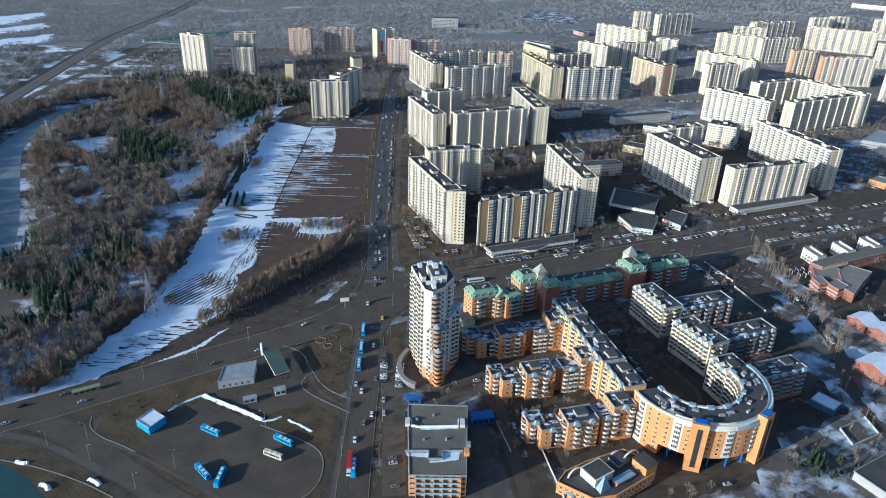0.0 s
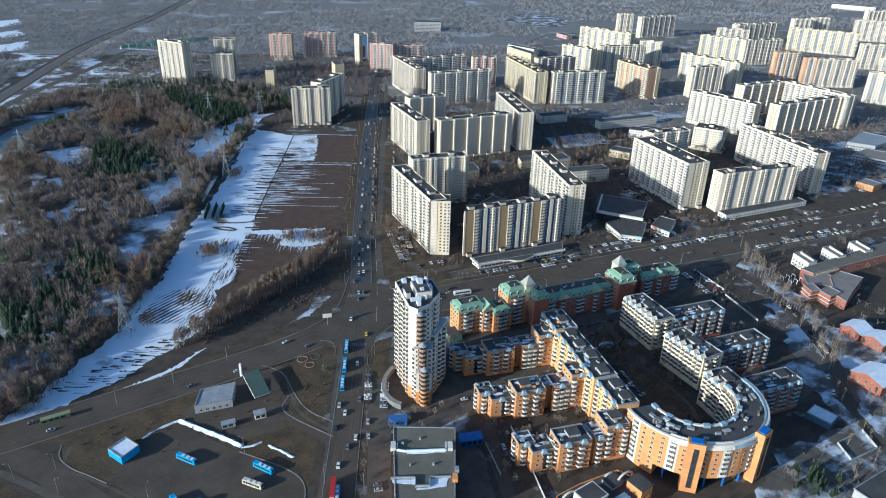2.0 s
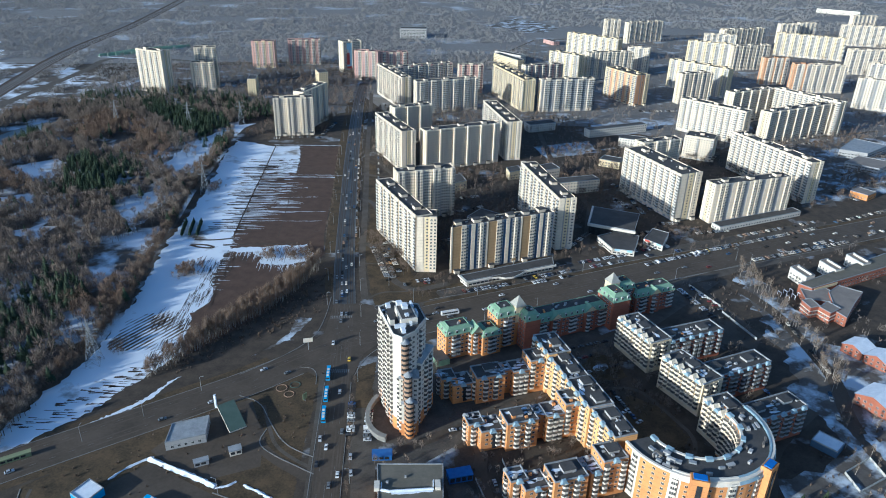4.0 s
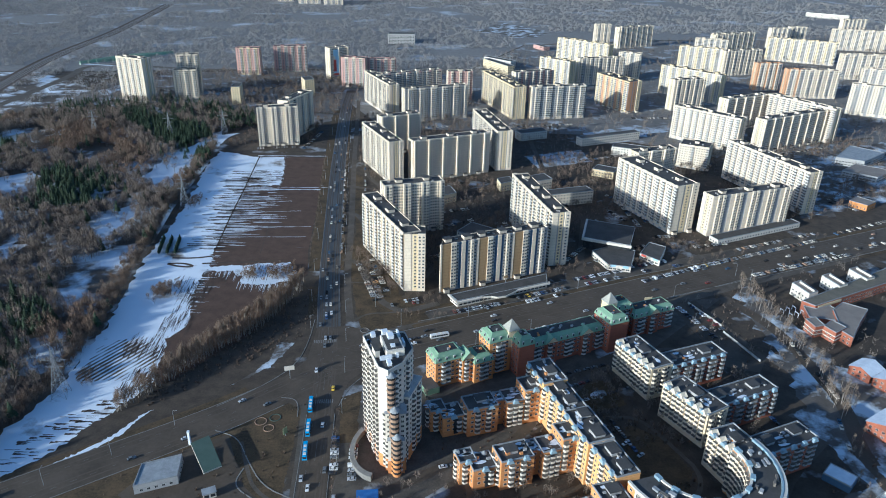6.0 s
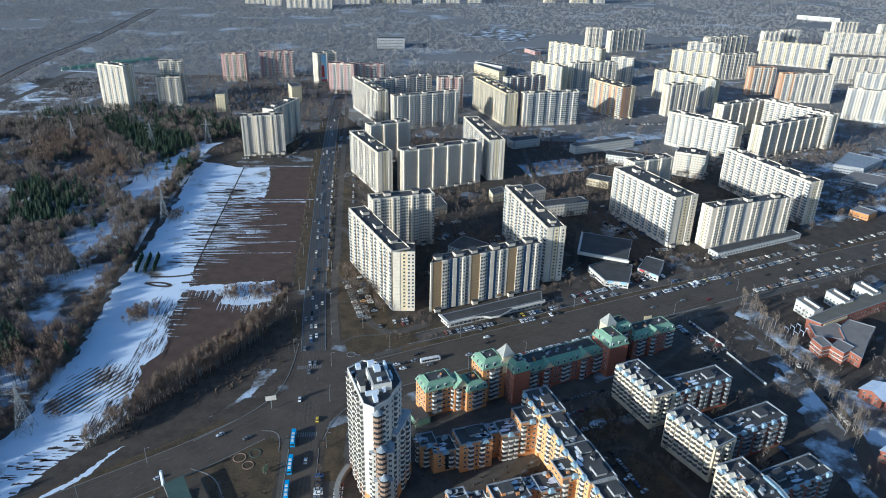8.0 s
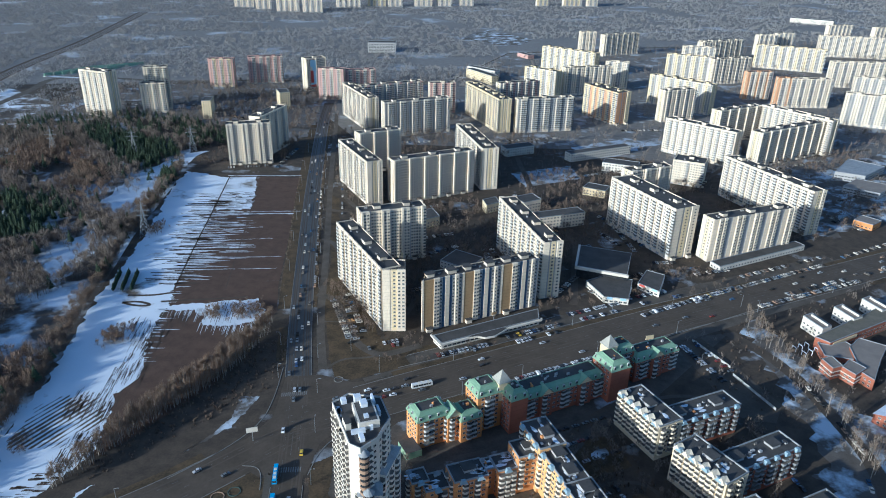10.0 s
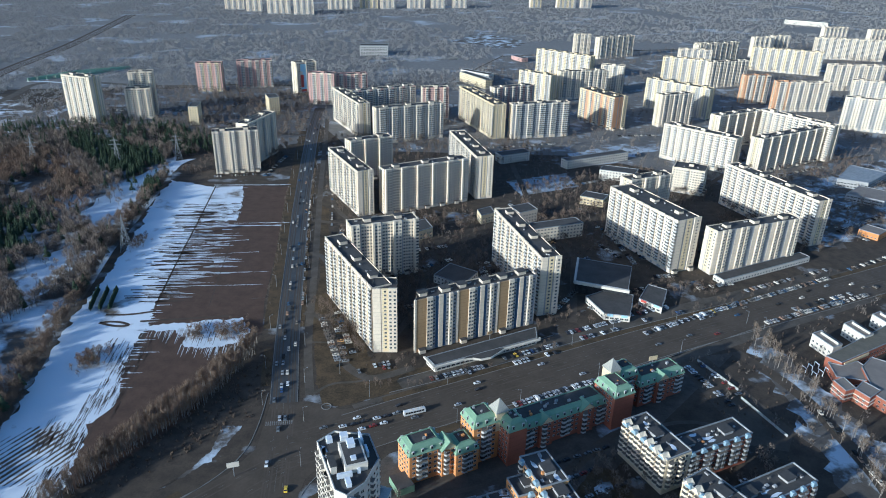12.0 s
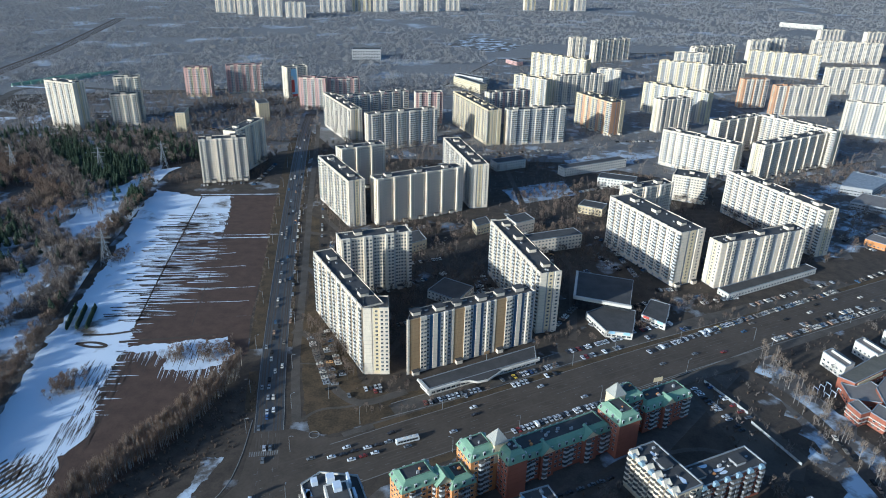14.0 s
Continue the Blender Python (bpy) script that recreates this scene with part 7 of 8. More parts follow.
# ---- low scrub and clutter of the yards ----
BUSH = []
for _ in range(4):
    pts, mi = [], []
    for i in range(16):
        a, r = rng.uniform(0, 6.283), rng.uniform(0, 1.3)
        c = Vector((math.cos(a) * r * 0.5, math.sin(a) * r * 0.5, 0))
        e = Vector((math.cos(a) * r, math.sin(a) * r, rng.uniform(0.8, 2.2)))
        w = Vector((-math.sin(a), math.cos(a), 0)) * 0.22
        pts.extend((c - w, c + w, e))
        mi.append(1)
    BUSH.append((pts, mi))
scrub = []
for poly, n in (([(-100, 560), (-120, 760), (60, 830), (130, 700), (60, 610), (-60, 520)], 500), ([(60, 640), (40, 900), (250, 960), (330, 760), (200, 660)], 600), ([(-160, 860), (-200, 1040), (130, 1060), (130, 960), (-20, 830)], 500), ([(-30, 395), (110, 475), (175, 460), (150, 370), (20, 290), (-10, 330)], 350), ([(130, 290), (200, 400), (270, 420), (260, 300), (180, 260)], 260), ([(-300, 860), (-420, 1280), (-200, 1300), (-200, 900)], 400), ([(150, 480), (140, 545), (330, 650), (240, 520), (200, 460)], 260), ([(-205, 400), (-150, 500), (-120, 540), (-120, 470), (-190, 385)], 420), ([(60, 400), (76, 444), (116, 372), (108, 346), (88, 350)], 60), ([(-230, 300), (-120, 390), (-100, 400), (-95, 330), (-190, 275)], 90)):
    scrub += scatter(poly, n, 1.0, (0.35, 1.0), 4)
forest("yard_scrub", scrub, BUSH, [M_bark, M_yardtwig], "low bare scrub between paths and flats", rng, "shrubs")


# ---- cars and buses ----
def profile(m, pts, w, mi, z=0.0):
    """A side outline (x, z) pulled out across, w wide, narrower at the top."""
    n = len(pts)
    k = len(m.v)
    top = max(p[1] for p in pts)
    for s in (-1, 1):
        for x, zz in pts:
            m.v.append((x, s * w / 2 * (0.86 if zz > 1.2 and top > 1.3 else 1.0), zz + z))
    for i in range(n):
        j = (i + 1) % n
        m.f.append((k + i, k + j, k + n + j, k + n + i))
        m.m.append(mi)
    m.f.append(tuple(k + i for i in range(n))[::-1])
    m.m.append(mi)
    m.f.append(tuple(k + n + i for i in range(n)))
    m.m.append(mi)


def wheel_mesh(r, w):
    m = Mesh()
    m.rod((0, -w / 2, 0), (0, w / 2, 0), r, r, 0, 10)
    m.rod((0, -w / 2 - 0.01, 0), (0, w / 2 + 0.02, 0), r * 0.55, r * 0.55, 1, 8)
    return m.data("wheel", [M_tyre, M_metal])


BIGWHEEL = wheel_mesh(0.5, 0.3)


def make_car(paint, word, van=False):
    c = thing("car", 0, 0, word + " parked car on grey asphalt", "car", "parked cars")
    body, cab = Mesh(), Mesh()
    if van:
        profile(body, [(-2.5, 0.35), (2.5, 0.35), (2.5, 1.05), (1.9, 1.2), (1.3, 2.0), (-2.4, 2.05), (-2.5, 1.9)], 1.9, 0)
        profile(cab, [(1.0, 1.15), (1.75, 1.2), (1.25, 1.85), (0.4, 1.85), (0.4, 1.15)], 1.93, 0)
    else:
        profile(body, [(-2.2, 0.3), (2.2, 0.3), (2.25, 0.6), (2.1, 0.8), (1.0, 0.92), (-1.75, 0.95), (-2.2, 0.85), (-2.25, 0.55)], 1.75, 0)
        profile(cab, [(-1.7, 0.94), (1.05, 0.92), (0.35, 1.36), (-1.15, 1.38)], 1.6, 0)
        profile(body, [(-1.15, 1.36), (0.35, 1.34), (0.3, 1.45), (-1.1, 1.46)], 1.62, 0)
    for x in (-1.35, 1.35):
        for y in (-0.78, 0.78):
            body.rod((x, y - 0.12, 0.32), (x, y + 0.12, 0.32), 0.33, 0.33, 1, 8)
    part("body", body, [paint, M_tyre], c)
    part("glasshouse", cab, [M_glass], c, "dark car windows")
    return c


def car_paint(name, c):
    return mat(name, c, tuple(x * 0.9 for x in c), 0.5, 0.3, spec=0.5)


CARS = [make_car(car_paint("white_paint", (0.75, 0.75, 0.74)), "white"), make_car(car_paint("silver_paint", (0.45, 0.46, 0.48)), "silver"), make_car(car_paint("black_paint", (0.025, 0.025, 0.03)), "black"), make_car(car_paint("grey_paint", (0.15, 0.16, 0.17)), "grey"), make_car(car_paint("blue_paint", (0.04, 0.08, 0.2)), "blue"), make_car(car_paint("red_paint", (0.2, 0.03, 0.025)), "red"), make_car(car_paint("yellow_paint", (0.8, 0.55, 0.05)), "yellow taxi"), make_car(car_paint("van_white", (0.75, 0.74, 0.72)), "white van like", True)]
MIX = [0] * 7 + [1] * 7 + [2] * 6 + [3] * 6 + [4] * 2 + [5] + [7]
USED = set()


FAR_CARS = Mesh()
FAR_PAINTS = [M_white, M_roofedge, M_tyre, M_dark, M_blue, M_bay, M_yellow, M_white]


def place_car(x, y, turn, z=0.09):
    k = 6 if rng.random() < 0.012 else rng.choice(MIX)
    if y > 0.42 * x + 556 or x > 190:
        c, s = math.cos(radians(turn)), math.sin(radians(turn))
        for lo, hi, w, z0, z1, mi in ((-2.2, 2.2, 0.87, 0.2, 0.9, k), (-1.6, 0.9, 0.78, 0.9, 1.3, 8), (-1.2, 0.4, 0.7, 1.3, 1.45, k)):
            q = [(x + c * a - s * b, y + s * a + c * b) for a, b in ((lo, -w), (hi, -w), (hi, w), (lo, w))]
            FAR_CARS.hexa([(*e, z + z0) for e in q], [(*e, z + z1) for e in q], mi, None, False)
    elif k not in USED:
        USED.add(k)
        CARS[k].matrix_basis = pose(x, y, z, 0, 0, turn)
    else:
        copy_thing(CARS[k], pose(x, y, z, 0, 0, turn))


def car_row(p, q, gap=2.7, across=True, skip=0.15, z=0.09):
    dx, dy, L = unit(p, q)
    a = math.degrees(math.atan2(dy, dx)) + (90 if across else 0)
    s = gap / 2
    while s < L:
        if rng.random() > skip:
            place_car(p[0] + dx * s + rng.uniform(-0.2, 0.2), p[1] + dy * s + rng.uniform(-0.2, 0.2), a + rng.uniform(-4, 4) + rng.choice((0, 180)), z)
        s += gap * rng.uniform(0.95, 1.15)


rng = random.Random(33)
for p, q in (((-23, 513), (12, 530)), ((23, 539), (62, 560)), ((68, 574), (109, 595)), ((123, 578), (206, 629)), ((28, 491), (81, 520)), ((215, 600), (314, 652)), ((166, 605), (296, 679))):
    car_row(p, q, 2.8, True, 0.08)
for p, q in (((-97, 588), (-76, 522)), ((30, 534), (64, 552)), ((72, 565), (112, 586)), ((-12, 520), (12, 524)), ((126, 596), (160, 612)), ((215, 648), (300, 694)), ((225, 612), (300, 652)), ((310, 690), (400, 745)), ((320, 662), (420, 715))):
    car_row(p, q, 2.9, True, 0.55)
for p, q in (((-60, 650), (-10, 690)), ((-10, 610), (40, 640)), ((70, 680), (80, 780)), ((-100, 700), (-60, 730)), ((140, 690), (130, 750)), ((200, 720), (250, 790)), ((-60, 850), (-20, 900)), ((330, 930), (440, 995)), ((100, 880), (180, 925)), ((-230, 880), (-225, 960)), ((-285, 872), (-240, 886)), ((60, 600), (85, 640)), ((-130, 990), (-60, 1010)), ((-400, 1240), (-320, 1270)), ((420, 780), (520, 850))):
    car_row(p, q, 3.0, True, 0.25)
car_row((-104, 580), (-80, 522), 3.0, True, 0.1)
car_row((-95, 590), (-74, 536), 3.0, True, 0.3)
for lane, y0, y1, skip in ((-1.6, 462, 780, 0.6), (1.4, 462, 640, 0.85), (8.6, 575, 900, 0.5)):
    run = [q for q in along(MAIN, lane) if y0 < q[1] < y1]
    for a, c in zip(run, run[1:]):
        car_row(a, c, 7.5, False, skip, 0.12)
car_row((-71, 463), (-36, 480), 6.2, False, 0.15, 0.12)
car_row((-66, 459), (-42, 471), 6.2, False, 0.25, 0.12)
car_row((-60, 306), (-47, 262), 3.2, True, 0.75)
car_row((-70, 338), (-64, 312), 5.5, False, 0.3)
for p, q in (((-40, 612), (0, 634)), ((-36, 604), (4, 626)), ((20, 640), (8, 680)), ((26, 645), (14, 684)), ((-70, 690), (-20, 712)), ((-56, 790), (-60, 830)), ((-100, 800), (-70, 850)), ((60, 760), (40, 820)), ((150, 700), (140, 740)), ((158, 650), (185, 662)), ((110, 600), (150, 618)), ((124, 640), (150, 652))):
    car_row(p, q, 2.9, True, 0.2)
car_row((-72, 516), (-44, 526), 3.0, True, 0.3)
for p, q in (((-110, 660), (-118, 740)), ((-48, 600), (-20, 615)), ((-60, 575), (-75, 610)), ((10, 670), (14, 640)), ((-90, 755), (-30, 785)), ((-70, 900), (-30, 940)), ((100, 700), (112, 660)), ((180, 745), (230, 770)), ((215, 690), (270, 725)), ((120, 770), (140, 740)), ((-140, 1000), (-100, 985)), ((20, 1020), (110, 1050)), ((200, 1100), (260, 1110)), ((60, 1180), (140, 1230)), ((300, 880), (325, 840)), ((340, 820), (370, 760)), ((380, 840), (450, 880))):
    car_row(p, q, 2.9, True, 0.2)
for p, q in (((-400, 1130), (-330, 1090)), ((-500, 1165), (-430, 1160)), ((-370, 1200), (-360, 1240)), ((-580, 1150), (-500, 1150)), ((-330, 1070), (-250, 1060)), ((480, 900), (560, 960)), ((430, 830), (520, 890)), ((350, 780), (420, 830)), ((400, 700), (520, 770)), ((330, 1000), (400, 1040)), ((150, 850), (200, 870)), ((-60, 960), (20, 1000))):
    car_row(p, q, 3.0, True, 0.25)
car_row((-113, 660), (-150, 860), 6.5, False, 0.5)
car_row((-72, 345), (-77, 375), 2.9, True, 0.1)
car_row((-62, 342), (-66, 370), 2.9, True, 0.1)
car_row((142, 540), (158, 500), 3.0, True, 0.3, 0.1)
car_row((152, 545), (166, 512), 3.0, True, 0.3, 0.1)
car_row((40, 440), (110, 474), 6, False, 0.4)
car_row((68, 400), (90, 372), 5, True, 0.4)
for p, q in (((40, 425), (75, 445)), ((60, 420), (90, 436)), ((74, 405), (84, 380)), ((95, 330), (112, 340)), ((84, 352), (94, 338)), ((118, 428), (150, 440)), ((-20, 356), (8, 366)), ((160, 440), (172, 400)), ((208, 500), (214, 440)), ((206, 420), (200, 390))):
    car_row(p, q, 5.5, False, 0.35)
car_row((0, 318), (26, 328), 5, True, 0.5)
car_row((100, 291), (128, 300), 5.5, False, 0.5)
car_row((90, 610), (115, 640), 3, True, 0.3)
for p, q in (((-60, 524), (-46, 530)), ((150, 668), (172, 672)), ((112, 735), (130, 700)), ((200, 800), (222, 786)), ((180, 650), (212, 662))):
    car_row(p, q, 2.9, True, 0.2)
car_row((-20, 640), (30, 660), 3, True, 0.4)
for ln, offs, y0, y1, gap in ((MAIN, (-5.6, -1.8, 1.8, 5.6), 270, 1150, 75), (CROSS, (-10, -4, 4, 10), 460, 800, 70), (WEST, (-6, 6), 250, 410, 45)):
    for o in offs:
        for a, b in zip(along(ln, o), along(ln, o)[1:]):
            dx, dy, L = unit(a, b)
            if y0 < a[1] < y1 and rng.random() < L / gap:
                t = rng.random()
                place_car(a[0] + (b[0] - a[0]) * t, a[1] + (b[1] - a[1]) * t, math.degrees(math.atan2(dy, dx)) + (0 if o > 0 else 180), 0.12)

tagged(part("far_cars", FAR_CARS, FAR_PAINTS + [M_glass]), "many parked cars in far yards and streets", "cars", kind="stuff")


def make_bus(paint, word, length=12.0):
    c = thing("bus", 0, 0, word, "bus", "buses")
    L = length / 2
    m = Mesh()
    profile(m, [(-L, 0.35), (L, 0.35), (L + 0.1, 1.2), (L - 0.05, 2.8), (L - 0.3, 3.0), (-L + 0.2, 3.0), (-L, 2.8)], 2.5, 0)
    shell = part("body", m, [paint], c)
    for s in (-1, 1):
        for i in range(7):
            m = Mesh()
            x = -L + 0.8 + i * (length - 1.6) / 7
            y = s * 1.26
            m.box(x, x + (length - 1.6) / 7 - 0.25, min(y, y - s * 0.35), max(y, y - s * 0.35), 1.35, 2.4, 0)
            part("side_window", m, [M_glass], shell)
    m = Mesh()
    m.box(L - 0.2, L + 0.12, -1.0, 1.0, 1.3, 2.55, 0)
    part("windscreen", m, [M_glass], c)
    for x in (-2.6, 0.4, 3.2):
        m = Mesh()
        m.box(x, x + 1.5, -0.7, 0.7, 3.0, 3.25, 0)
        part("roof_unit", m, [M_white], c, "pale roof unit")
    for x in (-L + 2.6, L - 2.6):
        for y in (-1.1, 1.1):
            part("wheel", BIGWHEEL, None, c, at=pose(x, y, 0.5))
    return c


def between(p, q):
    return pose((p[0] + q[0]) / 2, (p[1] + q[1]) / 2, 0.1, 0, 0, math.degrees(math.atan2(q[1] - p[1], q[0] - p[0])))


bus = make_bus(M_busblue, "bright blue city bus with pale roof units")
bus.matrix_basis = between((-157.7, 289.8), (-147.2, 286.2))
for p, q in (((-117.5, 289.6), (-106.8, 285.3)), ((-148.8, 263.4), (-138.4, 255.5)), ((-133.1, 251.6), (-134.1, 262.8)), ((-98.0, 405), (-95.5, 391)), ((-94.3, 385), (-91.8, 371)), ((-91.4, 367), (-88.6, 353)), ((-70, 268), (-72.5, 281))):
    copy_thing(bus, between(p, q))
lorry = thing("lorry", 0, 0, "red box lorry with white cab on asphalt", "lorry", "")
lorry.matrix_basis = between((-75.5, 284), (-72.3, 268.6))
m = Mesh()
m.box(-8, 4.6, -1.25, 1.25, 1.0, 3.9, 0)
part("trailer", m, [car_paint("lorry_red", (0.4, 0.03, 0.025))], lorry)
m = Mesh()
profile(m, [(5.0, 0.5), (7.3, 0.5), (7.4, 1.6), (7.1, 3.0), (5.0, 3.2)], 2.4, 0)
cab_ = part("cab", m, [car_paint("cab_white", (0.7, 0.7, 0.68))], lorry)
m = Mesh()
m.box(6.9, 7.42, -1.05, 1.05, 1.7, 2.7, 0)
part("windscreen", m, [M_glass], cab_)
m = Mesh()
m.box(-7.6, 6.8, -0.5, 0.5, 0.6, 1.0, 0)
part("chassis", m, [M_tyre], lorry)
for x in (-6.5, -5.2, 3.4, 6.2):
    for y in (-1.0, 1.0):
        part("wheel", BIGWHEEL, None, lorry, at=pose(x, y, 0.5))
bus = make_bus(M_buspale, "cream city bus parked on asphalt", 11)
bus.matrix_basis = between((-118.6, 277.8), (-108.6, 275.0))
bus = make_bus(car_paint("bus_white", (0.7, 0.7, 0.68)), "white articulated bus on the avenue", 13)
bus.matrix_basis = between((-35, 477), (-24, 482))


# ---- street lamps, masts, pylons ----
def make_lamp(h=10.0):
    c = thing("street_lamp", 0, 0, "tall grey steel street lamp beside the road", "lamp", "street lamps")
    m = Mesh()
    m.rod((0, 0, 0), (0, 0, h), 0.16, 0.09, 0, 6)
    part("pole", m, [M_metal], c)
    m = Mesh()
    m.rod((0, 0, h - 0.1), (1.8, 0, h + 0.5), 0.06, 0.05, 0, 5)
    part("arm", m, [M_metal], c)
    m = Mesh()
    m.box(1.6, 2.5, -0.16, 0.16, h + 0.42, h + 0.58, 0)
    part("lamp_head", m, [M_roofedge], c)
    return c


lamp = make_lamp()
lamp.matrix_basis = pose(-79, 514.5, 0)
spots2 = [(-213.5, 273.4), (-202.5, 258.6), (-170.6, 245), (-158.4, 260.2), (-126, 297.5), (-79.6, 282.5), (-210.4, 324.3), (-188.5, 347.7), (-166.4, 373.7), (-229.4, 264.3), (-57.3, 492.6), (-11.5, 509.7), (70.6, 559.7), (101.7, 579.9), (147.8, 591.1), (201.2, 599.2), (148, 516)]
spots2 += [q for i, q in enumerate(along(CROSS, 18)) if i % 3 == 0 and -30 < q[0] < 420] + [q for i, q in enumerate(along(MAIN, -12)) if i % 2 == 0 and 460 < q[1] < 1100] + [q for i, q in enumerate(along(MAIN, 12)) if i % 2 == 1 and 240 < q[1] < 1000]
for i, (x, y) in enumerate(spots2):
    copy_thing(lamp, pose(x, y, 0, 0, 0, rng.choice((0, 90, 180, 30, 210))))


def make_pylon(h=33.0):
    c = thing("power_pylon", 0, 0, "grey lattice steel power pylon", "pylon", "power line")
    lev = [0, 5, 10, 15, 19, 23, 27, 30, h]

    def half(z):
        return 3.4 * (1 - z / 23) + 0.75 if z < 23 else 0.75 * (1.05 - (z - 23) / (h - 23))

    for sx, sy in ((-1, -1), (1, -1), (1, 1), (-1, 1)):
        m = Mesh()
        for a, b in zip(lev, lev[1:]):
            m.rod((sx * half(a), sy * half(a), a), (sx * half(b), sy * half(b), b), 0.14, 0.12)
        part("leg", m, [M_metal], c)
    for a, b in zip(lev, lev[1:]):
        m = Mesh()
        cs = [(-1, -1), (1, -1), (1, 1), (-1, 1)]
        for i in range(4):
            p, q = cs[i], cs[(i + 1) % 4]
            m.rod((p[0] * half(a), p[1] * half(a), a), (q[0] * half(b), q[1] * half(b), b), 0.08)
            m.rod((q[0] * half(a), q[1] * half(a), a), (p[0] * half(b), p[1] * half(b), b), 0.08)
            m.rod((p[0] * half(b), p[1] * half(b), b), (q[0] * half(b), q[1] * half(b), b), 0.07)
        part("bracing", m, [M_metal], c)
    for z, r in ((20, 5), (24.5, 7), (29, 4.5)):
        for s in (-1, 1):
            m = Mesh()
            m.rod((s * 0.5, 0.5, z), (s * r, 0, z), 0.11)
            m.rod((s * 0.5, -0.5, z), (s * r, 0, z), 0.11)
            m.rod((s * 0.5, 0, z + 1.8), (s * r, 0, z), 0.09)
            arm = part("crossarm", m, [M_metal], c)
            m = Mesh()
            m.rod((s * r, 0, z), (s * r, 0, z - 1.8), 0.1, 0.14, 0, 6)
            part("insulator", m, [M_dirt], arm)
    return c


pylon = make_pylon()
PY = [(-242, 392), (-291, 678), (-345, 925), (-405, 900), (-500, 895), (-530, 700)]
pylon.matrix_basis = pose(*PY[0], 0, 0, 0, 10)
for x, y in PY[1:]:
    copy_thing(pylon, pose(x, y, 0, 0, 0, 10))


# ---- smaller things ----
def billboard(x, y, turn, m, w=6, h=3, up=6):
    c = thing("billboard", x, y, "roadside billboard on a steel post", "billboard", turn=turn)
    p = Mesh()
    p.rod((0, 0, 0), (0, 0, up), 0.22, 0.22, 0, 6)
    part("post", p, [M_metal], c)
    p = Mesh()
    p.box(-w / 2, w / 2, -0.15, 0.15, up, up + h, 0)
    part("panel", p, [m], c)


billboard(119, 537, 20, M_cream)
billboard(-116, 423, 20, M_white)
billboard(15, 560, 30, M_tan, 4, 2)


def fence(p, q, h, m, label, z=0.0):
    c = house(label, "fence", "", "fence")
    dx, dy, L = unit(p, q)
    n = max(1, int(L / 3))
    for i in range(n):
        s = Mesh()
        s.obox((p[0] + dx * L * (i + 0.5) / n, p[1] + dy * L * (i + 0.5) / n), (dx, dy), L / n - 0.06, 0.15, z, z + h, 0)
        part("fence_panel", s, [m], c)
        s = Mesh()
        s.obox((p[0] + dx * L * i / n, p[1] + dy * L * i / n), (dx, dy), 0.2, 0.22, z, z + h + 0.15, 0)
        part("post", s, [M_kerb], c)


for p, q in (((151, 547), (167, 516)), ((166, 508), (180, 474)), ((10, 337), (20, 310)), ((20, 310), (33, 272)), ((-3, 322), (6, 300))):
    fence(p, q, 1.8, M_fence, "pale concrete panel fence round the yard")
for p, q in (((186, 349), (204, 362)), ((204, 362), (206, 348)), ((206, 348), (188, 336)), ((188, 336), (186, 349))):
    fence(p, q, 1.6, M_fence, "low wall of an empty court")


def heap(line, w, h, m, label, name="snow_bank"):
    s = Mesh()
    L = smooth(line)
    a, b, t = along(L, -w / 2), along(L, w / 2), L
    a = [(p[0] + rng.uniform(-0.4, 0.4), p[1] + rng.uniform(-0.4, 0.4)) for p in a]
    b = [(p[0] + rng.uniform(-0.4, 0.4), p[1] + rng.uniform(-0.4, 0.4)) for p in b]
    hs2 = [h * rng.uniform(0.6, 1.1) * min(1, i / 2, (len(L) - 1 - i) / 2) + 0.05 for i in range(len(L))]
    for i in range(len(L) - 1):
        s.face([(*b[i], 0), (*b[i + 1], 0), (*t[i + 1], hs2[i + 1]), (*t[i], hs2[i])])
        s.face([(*t[i], hs2[i]), (*t[i + 1], hs2[i + 1]), (*a[i + 1], 0), (*a[i], 0)])
    tagged(part(name, s, [m]), label, "snow")


heap([(-171, 317), (-160, 313), (-150, 309.5), (-142, 307), (-135, 304.5), (-129, 302)], 3.4, 1.6, M_snowcap, "long white wall of ploughed snow")
heap([(-116, 305), (-111, 302.5), (-108, 302), (-104, 299.5), (-100, 298)], 1.8, 0.6, M_snowcap, "dirty heap of ploughed snow")
heap([(-129, 301), (-124, 303), (-120, 307)], 1.4, 0.6, M_snowcap, "small heap of snow")
heap([(-183, 300), (-176, 312), (-168, 318)], 1.6, 0.6, M_snowcap, "thin line of ploughed snow")
sheet("snow_verge", [(-300, 259), (-262, 290), (-236, 313), (-212, 336), (-192, 362), (-184, 386), (-185.5, 385), (-195.5, 363), (-215.5, 338), (-242, 316), (-270, 298), (-300, 270)], 0.05, M_snow, "soft snow verge with tracks along the road", fray=0.7)
ribbon("wheel_track", smooth([(-296, 268), (-262, 297), (-236, 320), (-212, 345), (-198, 366)]), 0.8, 0.06, M_dirt, "dark wheel track in the snow", "path")
sheet("snow_patch", [(-150, 411), (-141, 421), (-132, 433), (-127, 447), (-124, 461), (-135, 461), (-134, 440), (-142, 424)], 0.06, M_icy, "thawing snow in the roadside ditch", fray=0.8)


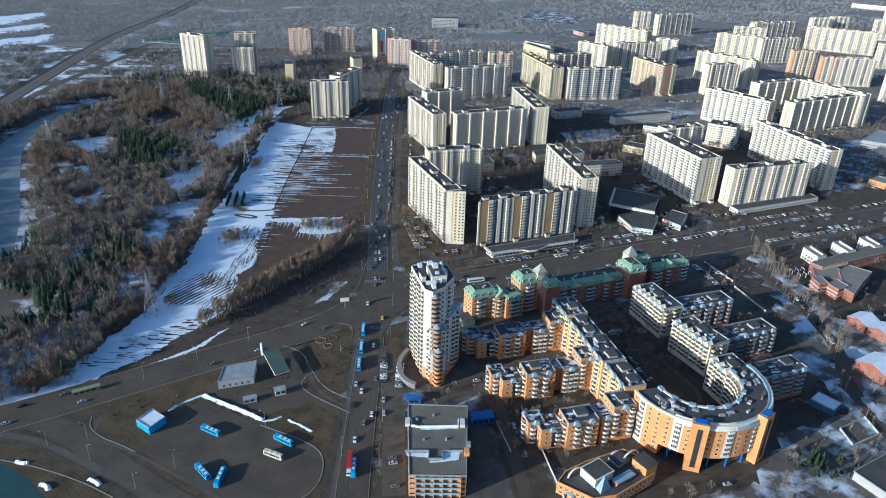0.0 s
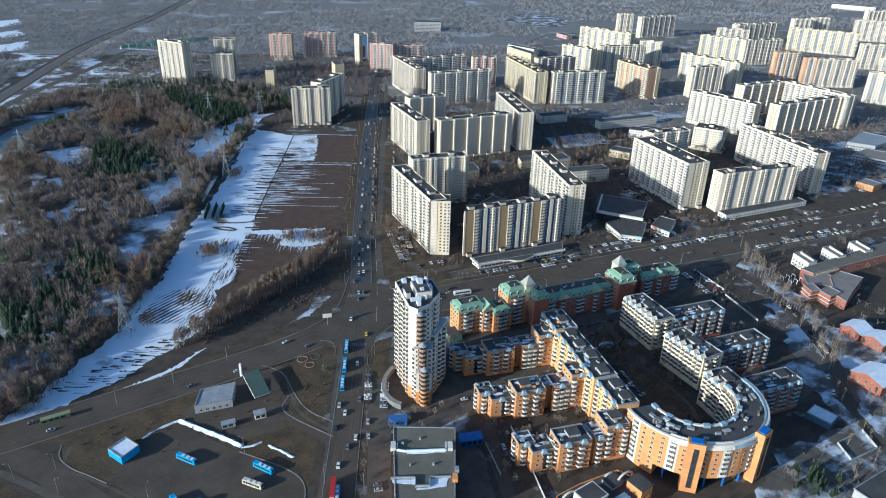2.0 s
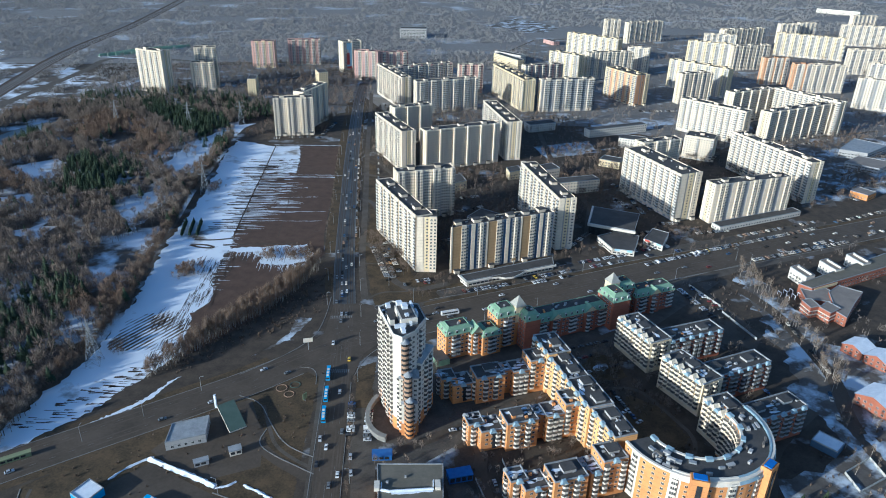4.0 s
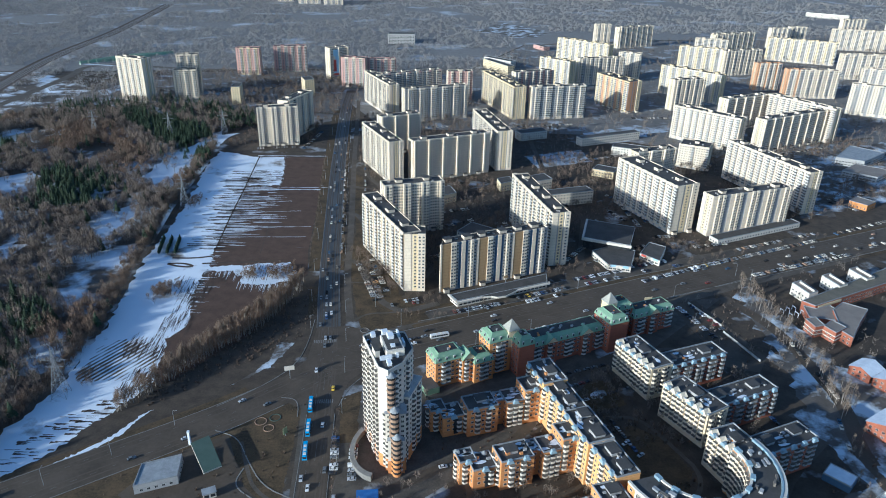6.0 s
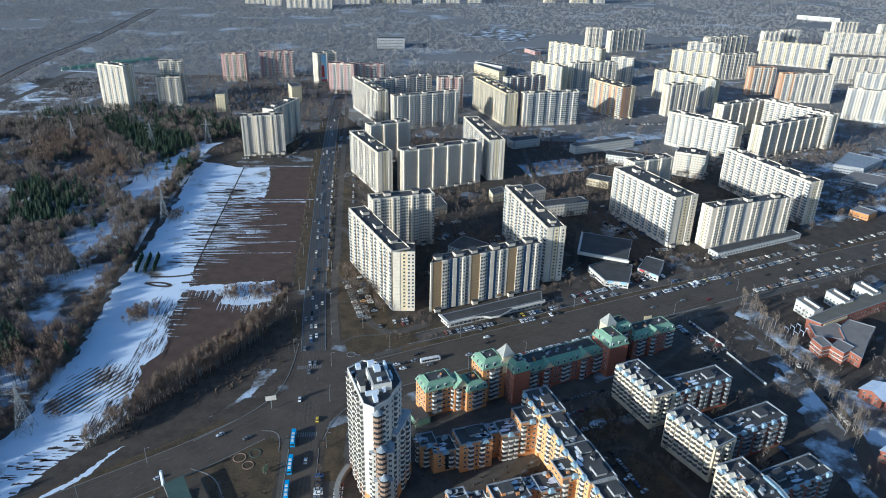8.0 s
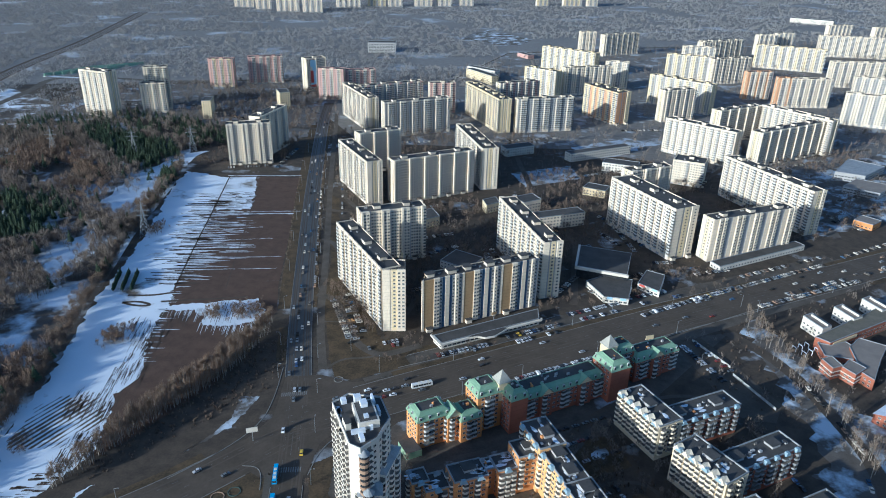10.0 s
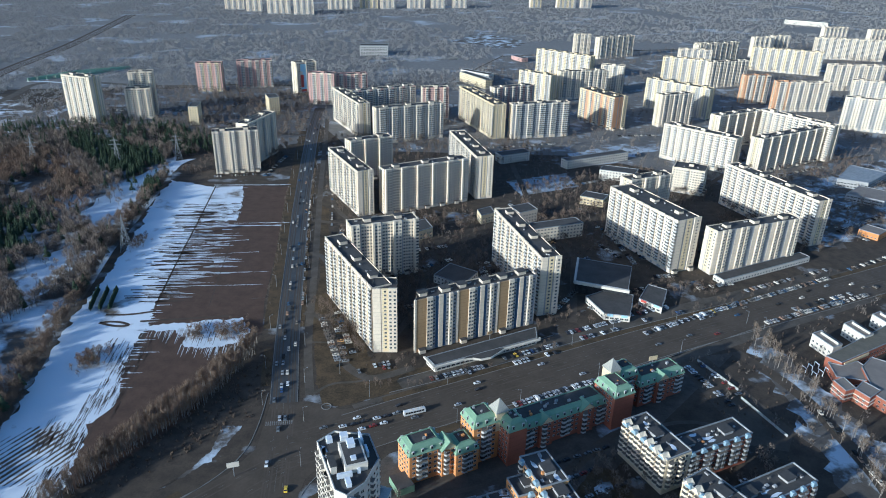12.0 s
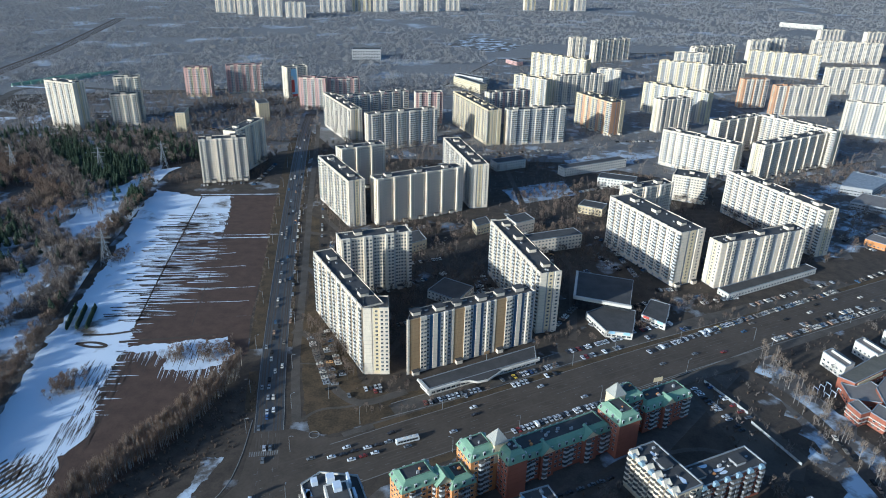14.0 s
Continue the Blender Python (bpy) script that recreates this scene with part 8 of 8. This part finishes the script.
def kiosk(x, y, turn, w, d, h, m, label, top=None):
    c = thing("kiosk", x, y, label, "kiosk", "kiosks", turn=turn)
    s = Mesh()
    s.box(-w / 2, w / 2, -d / 2, d / 2, 0, h, 0)
    wall = part("wall", s, [m], c)
    s = Mesh()
    s.box(-w / 2 - 0.3, w / 2 + 0.3, -d / 2 - 0.3, d / 2 + 0.3, h, h + 0.3, 0)
    part("roof", s, [top or M_roofedge], c)
    for i in range(max(1, int(w / 3))):
        s = Mesh()
        x0 = -w / 2 + 0.4 + i * 3
        s.box(x0, min(x0 + 2.2, w / 2 - 0.2), -d / 2 - 0.05, -d / 2 + 0.1, 0.9, h - 0.6, 0)
        part("shop_window", s, [M_glass], wall)


kiosk(-52, 332, 10, 10, 5, 3, M_tarp, "blue tarpaulin shelter by the offices", M_tarp)
kiosk(-11, 322, 20, 12, 6, 4, M_tarp, "blue roofed garage by the fence", M_tarp)
kiosk(-128, 326, 30, 6, 4, 3.2, M_white, "small white kiosk on the station yard")
kiosk(-142, 316, 30, 7, 3, 2.8, M_grey, "small grey cabin on the station yard")
kiosk(-236, 308, 38, 14, 2.5, 2.6, M_palegreen, "long green bus stop shelter", M_palegreen)

for line in ([(-238, 252), (-234, 251), (-231, 252)], [(-217, 240), (-213, 240), (-210, 237)], [(-196, 247), (-192, 246), (-188, 244)]):
    heap(line, 2.6, 1.4, M_snowcap, "small dirty heap of snow")
billboard(-104, 372, 60, M_palegreen, 3, 4, 1.5)

for i in range(7):
    c = thing("greenhouse", -745 + i * 11, 1370 + i * 9, "long dark green roofed greenhouse", "greenhouse", "greenhouses", turn=62)
    m = Mesh()
    m.hexa([(-50, -3, 0), (50, -3, 0), (50, 3, 0), (-50, 3, 0)], [(-50, -0.6, 6), (50, -0.6, 6), (50, 0.6, 6), (-50, 0.6, 6)], 0)
    part("roof", m, [M_green], c)
    m = Mesh()
    m.box(-50.2, 50.2, -3.1, 3.1, 0, 1.5, 0)
    part("wall", m, [M_frame], c)

# ---- far city beyond the woods ----
for x, y, w, h, m in ((-824, 2511, 60, 50, M_panel), (-740, 2470, 50, 48, M_panel), (-660, 2430, 70, 52, M_panel), (-573, 2420, 60, 46, M_panel), (-500, 2600, 80, 52, M_panel), (-400, 2650, 60, 50, M_cream), (-330, 2664, 50, 48, M_panel), (-240, 2700, 60, 46, M_panel), (-160, 2730, 50, 50, M_panel), (-83, 2760, 50, 48, M_panel), (200, 2850, 40, 62, M_cream), (300, 2870, 70, 60, M_cream), (390, 2890, 40, 62, M_panel)):
    panel_house((x, y), (x + w, y + w * 0.25), 18, h, "white apartment block far beyond the woods", bays=[(9, 0, m, "w"), (9, 0.9, M_grey, "b")], back="", side="", houses=1, group="far city")

for (owner, frame_name), far in FAR_WINDOWS.items():
    if far.v:
        tagged(part("far_glazing", far, [bpy.data.materials[frame_name], M_glass, M_dark], bpy.data.objects[owner]), kind="stuff")
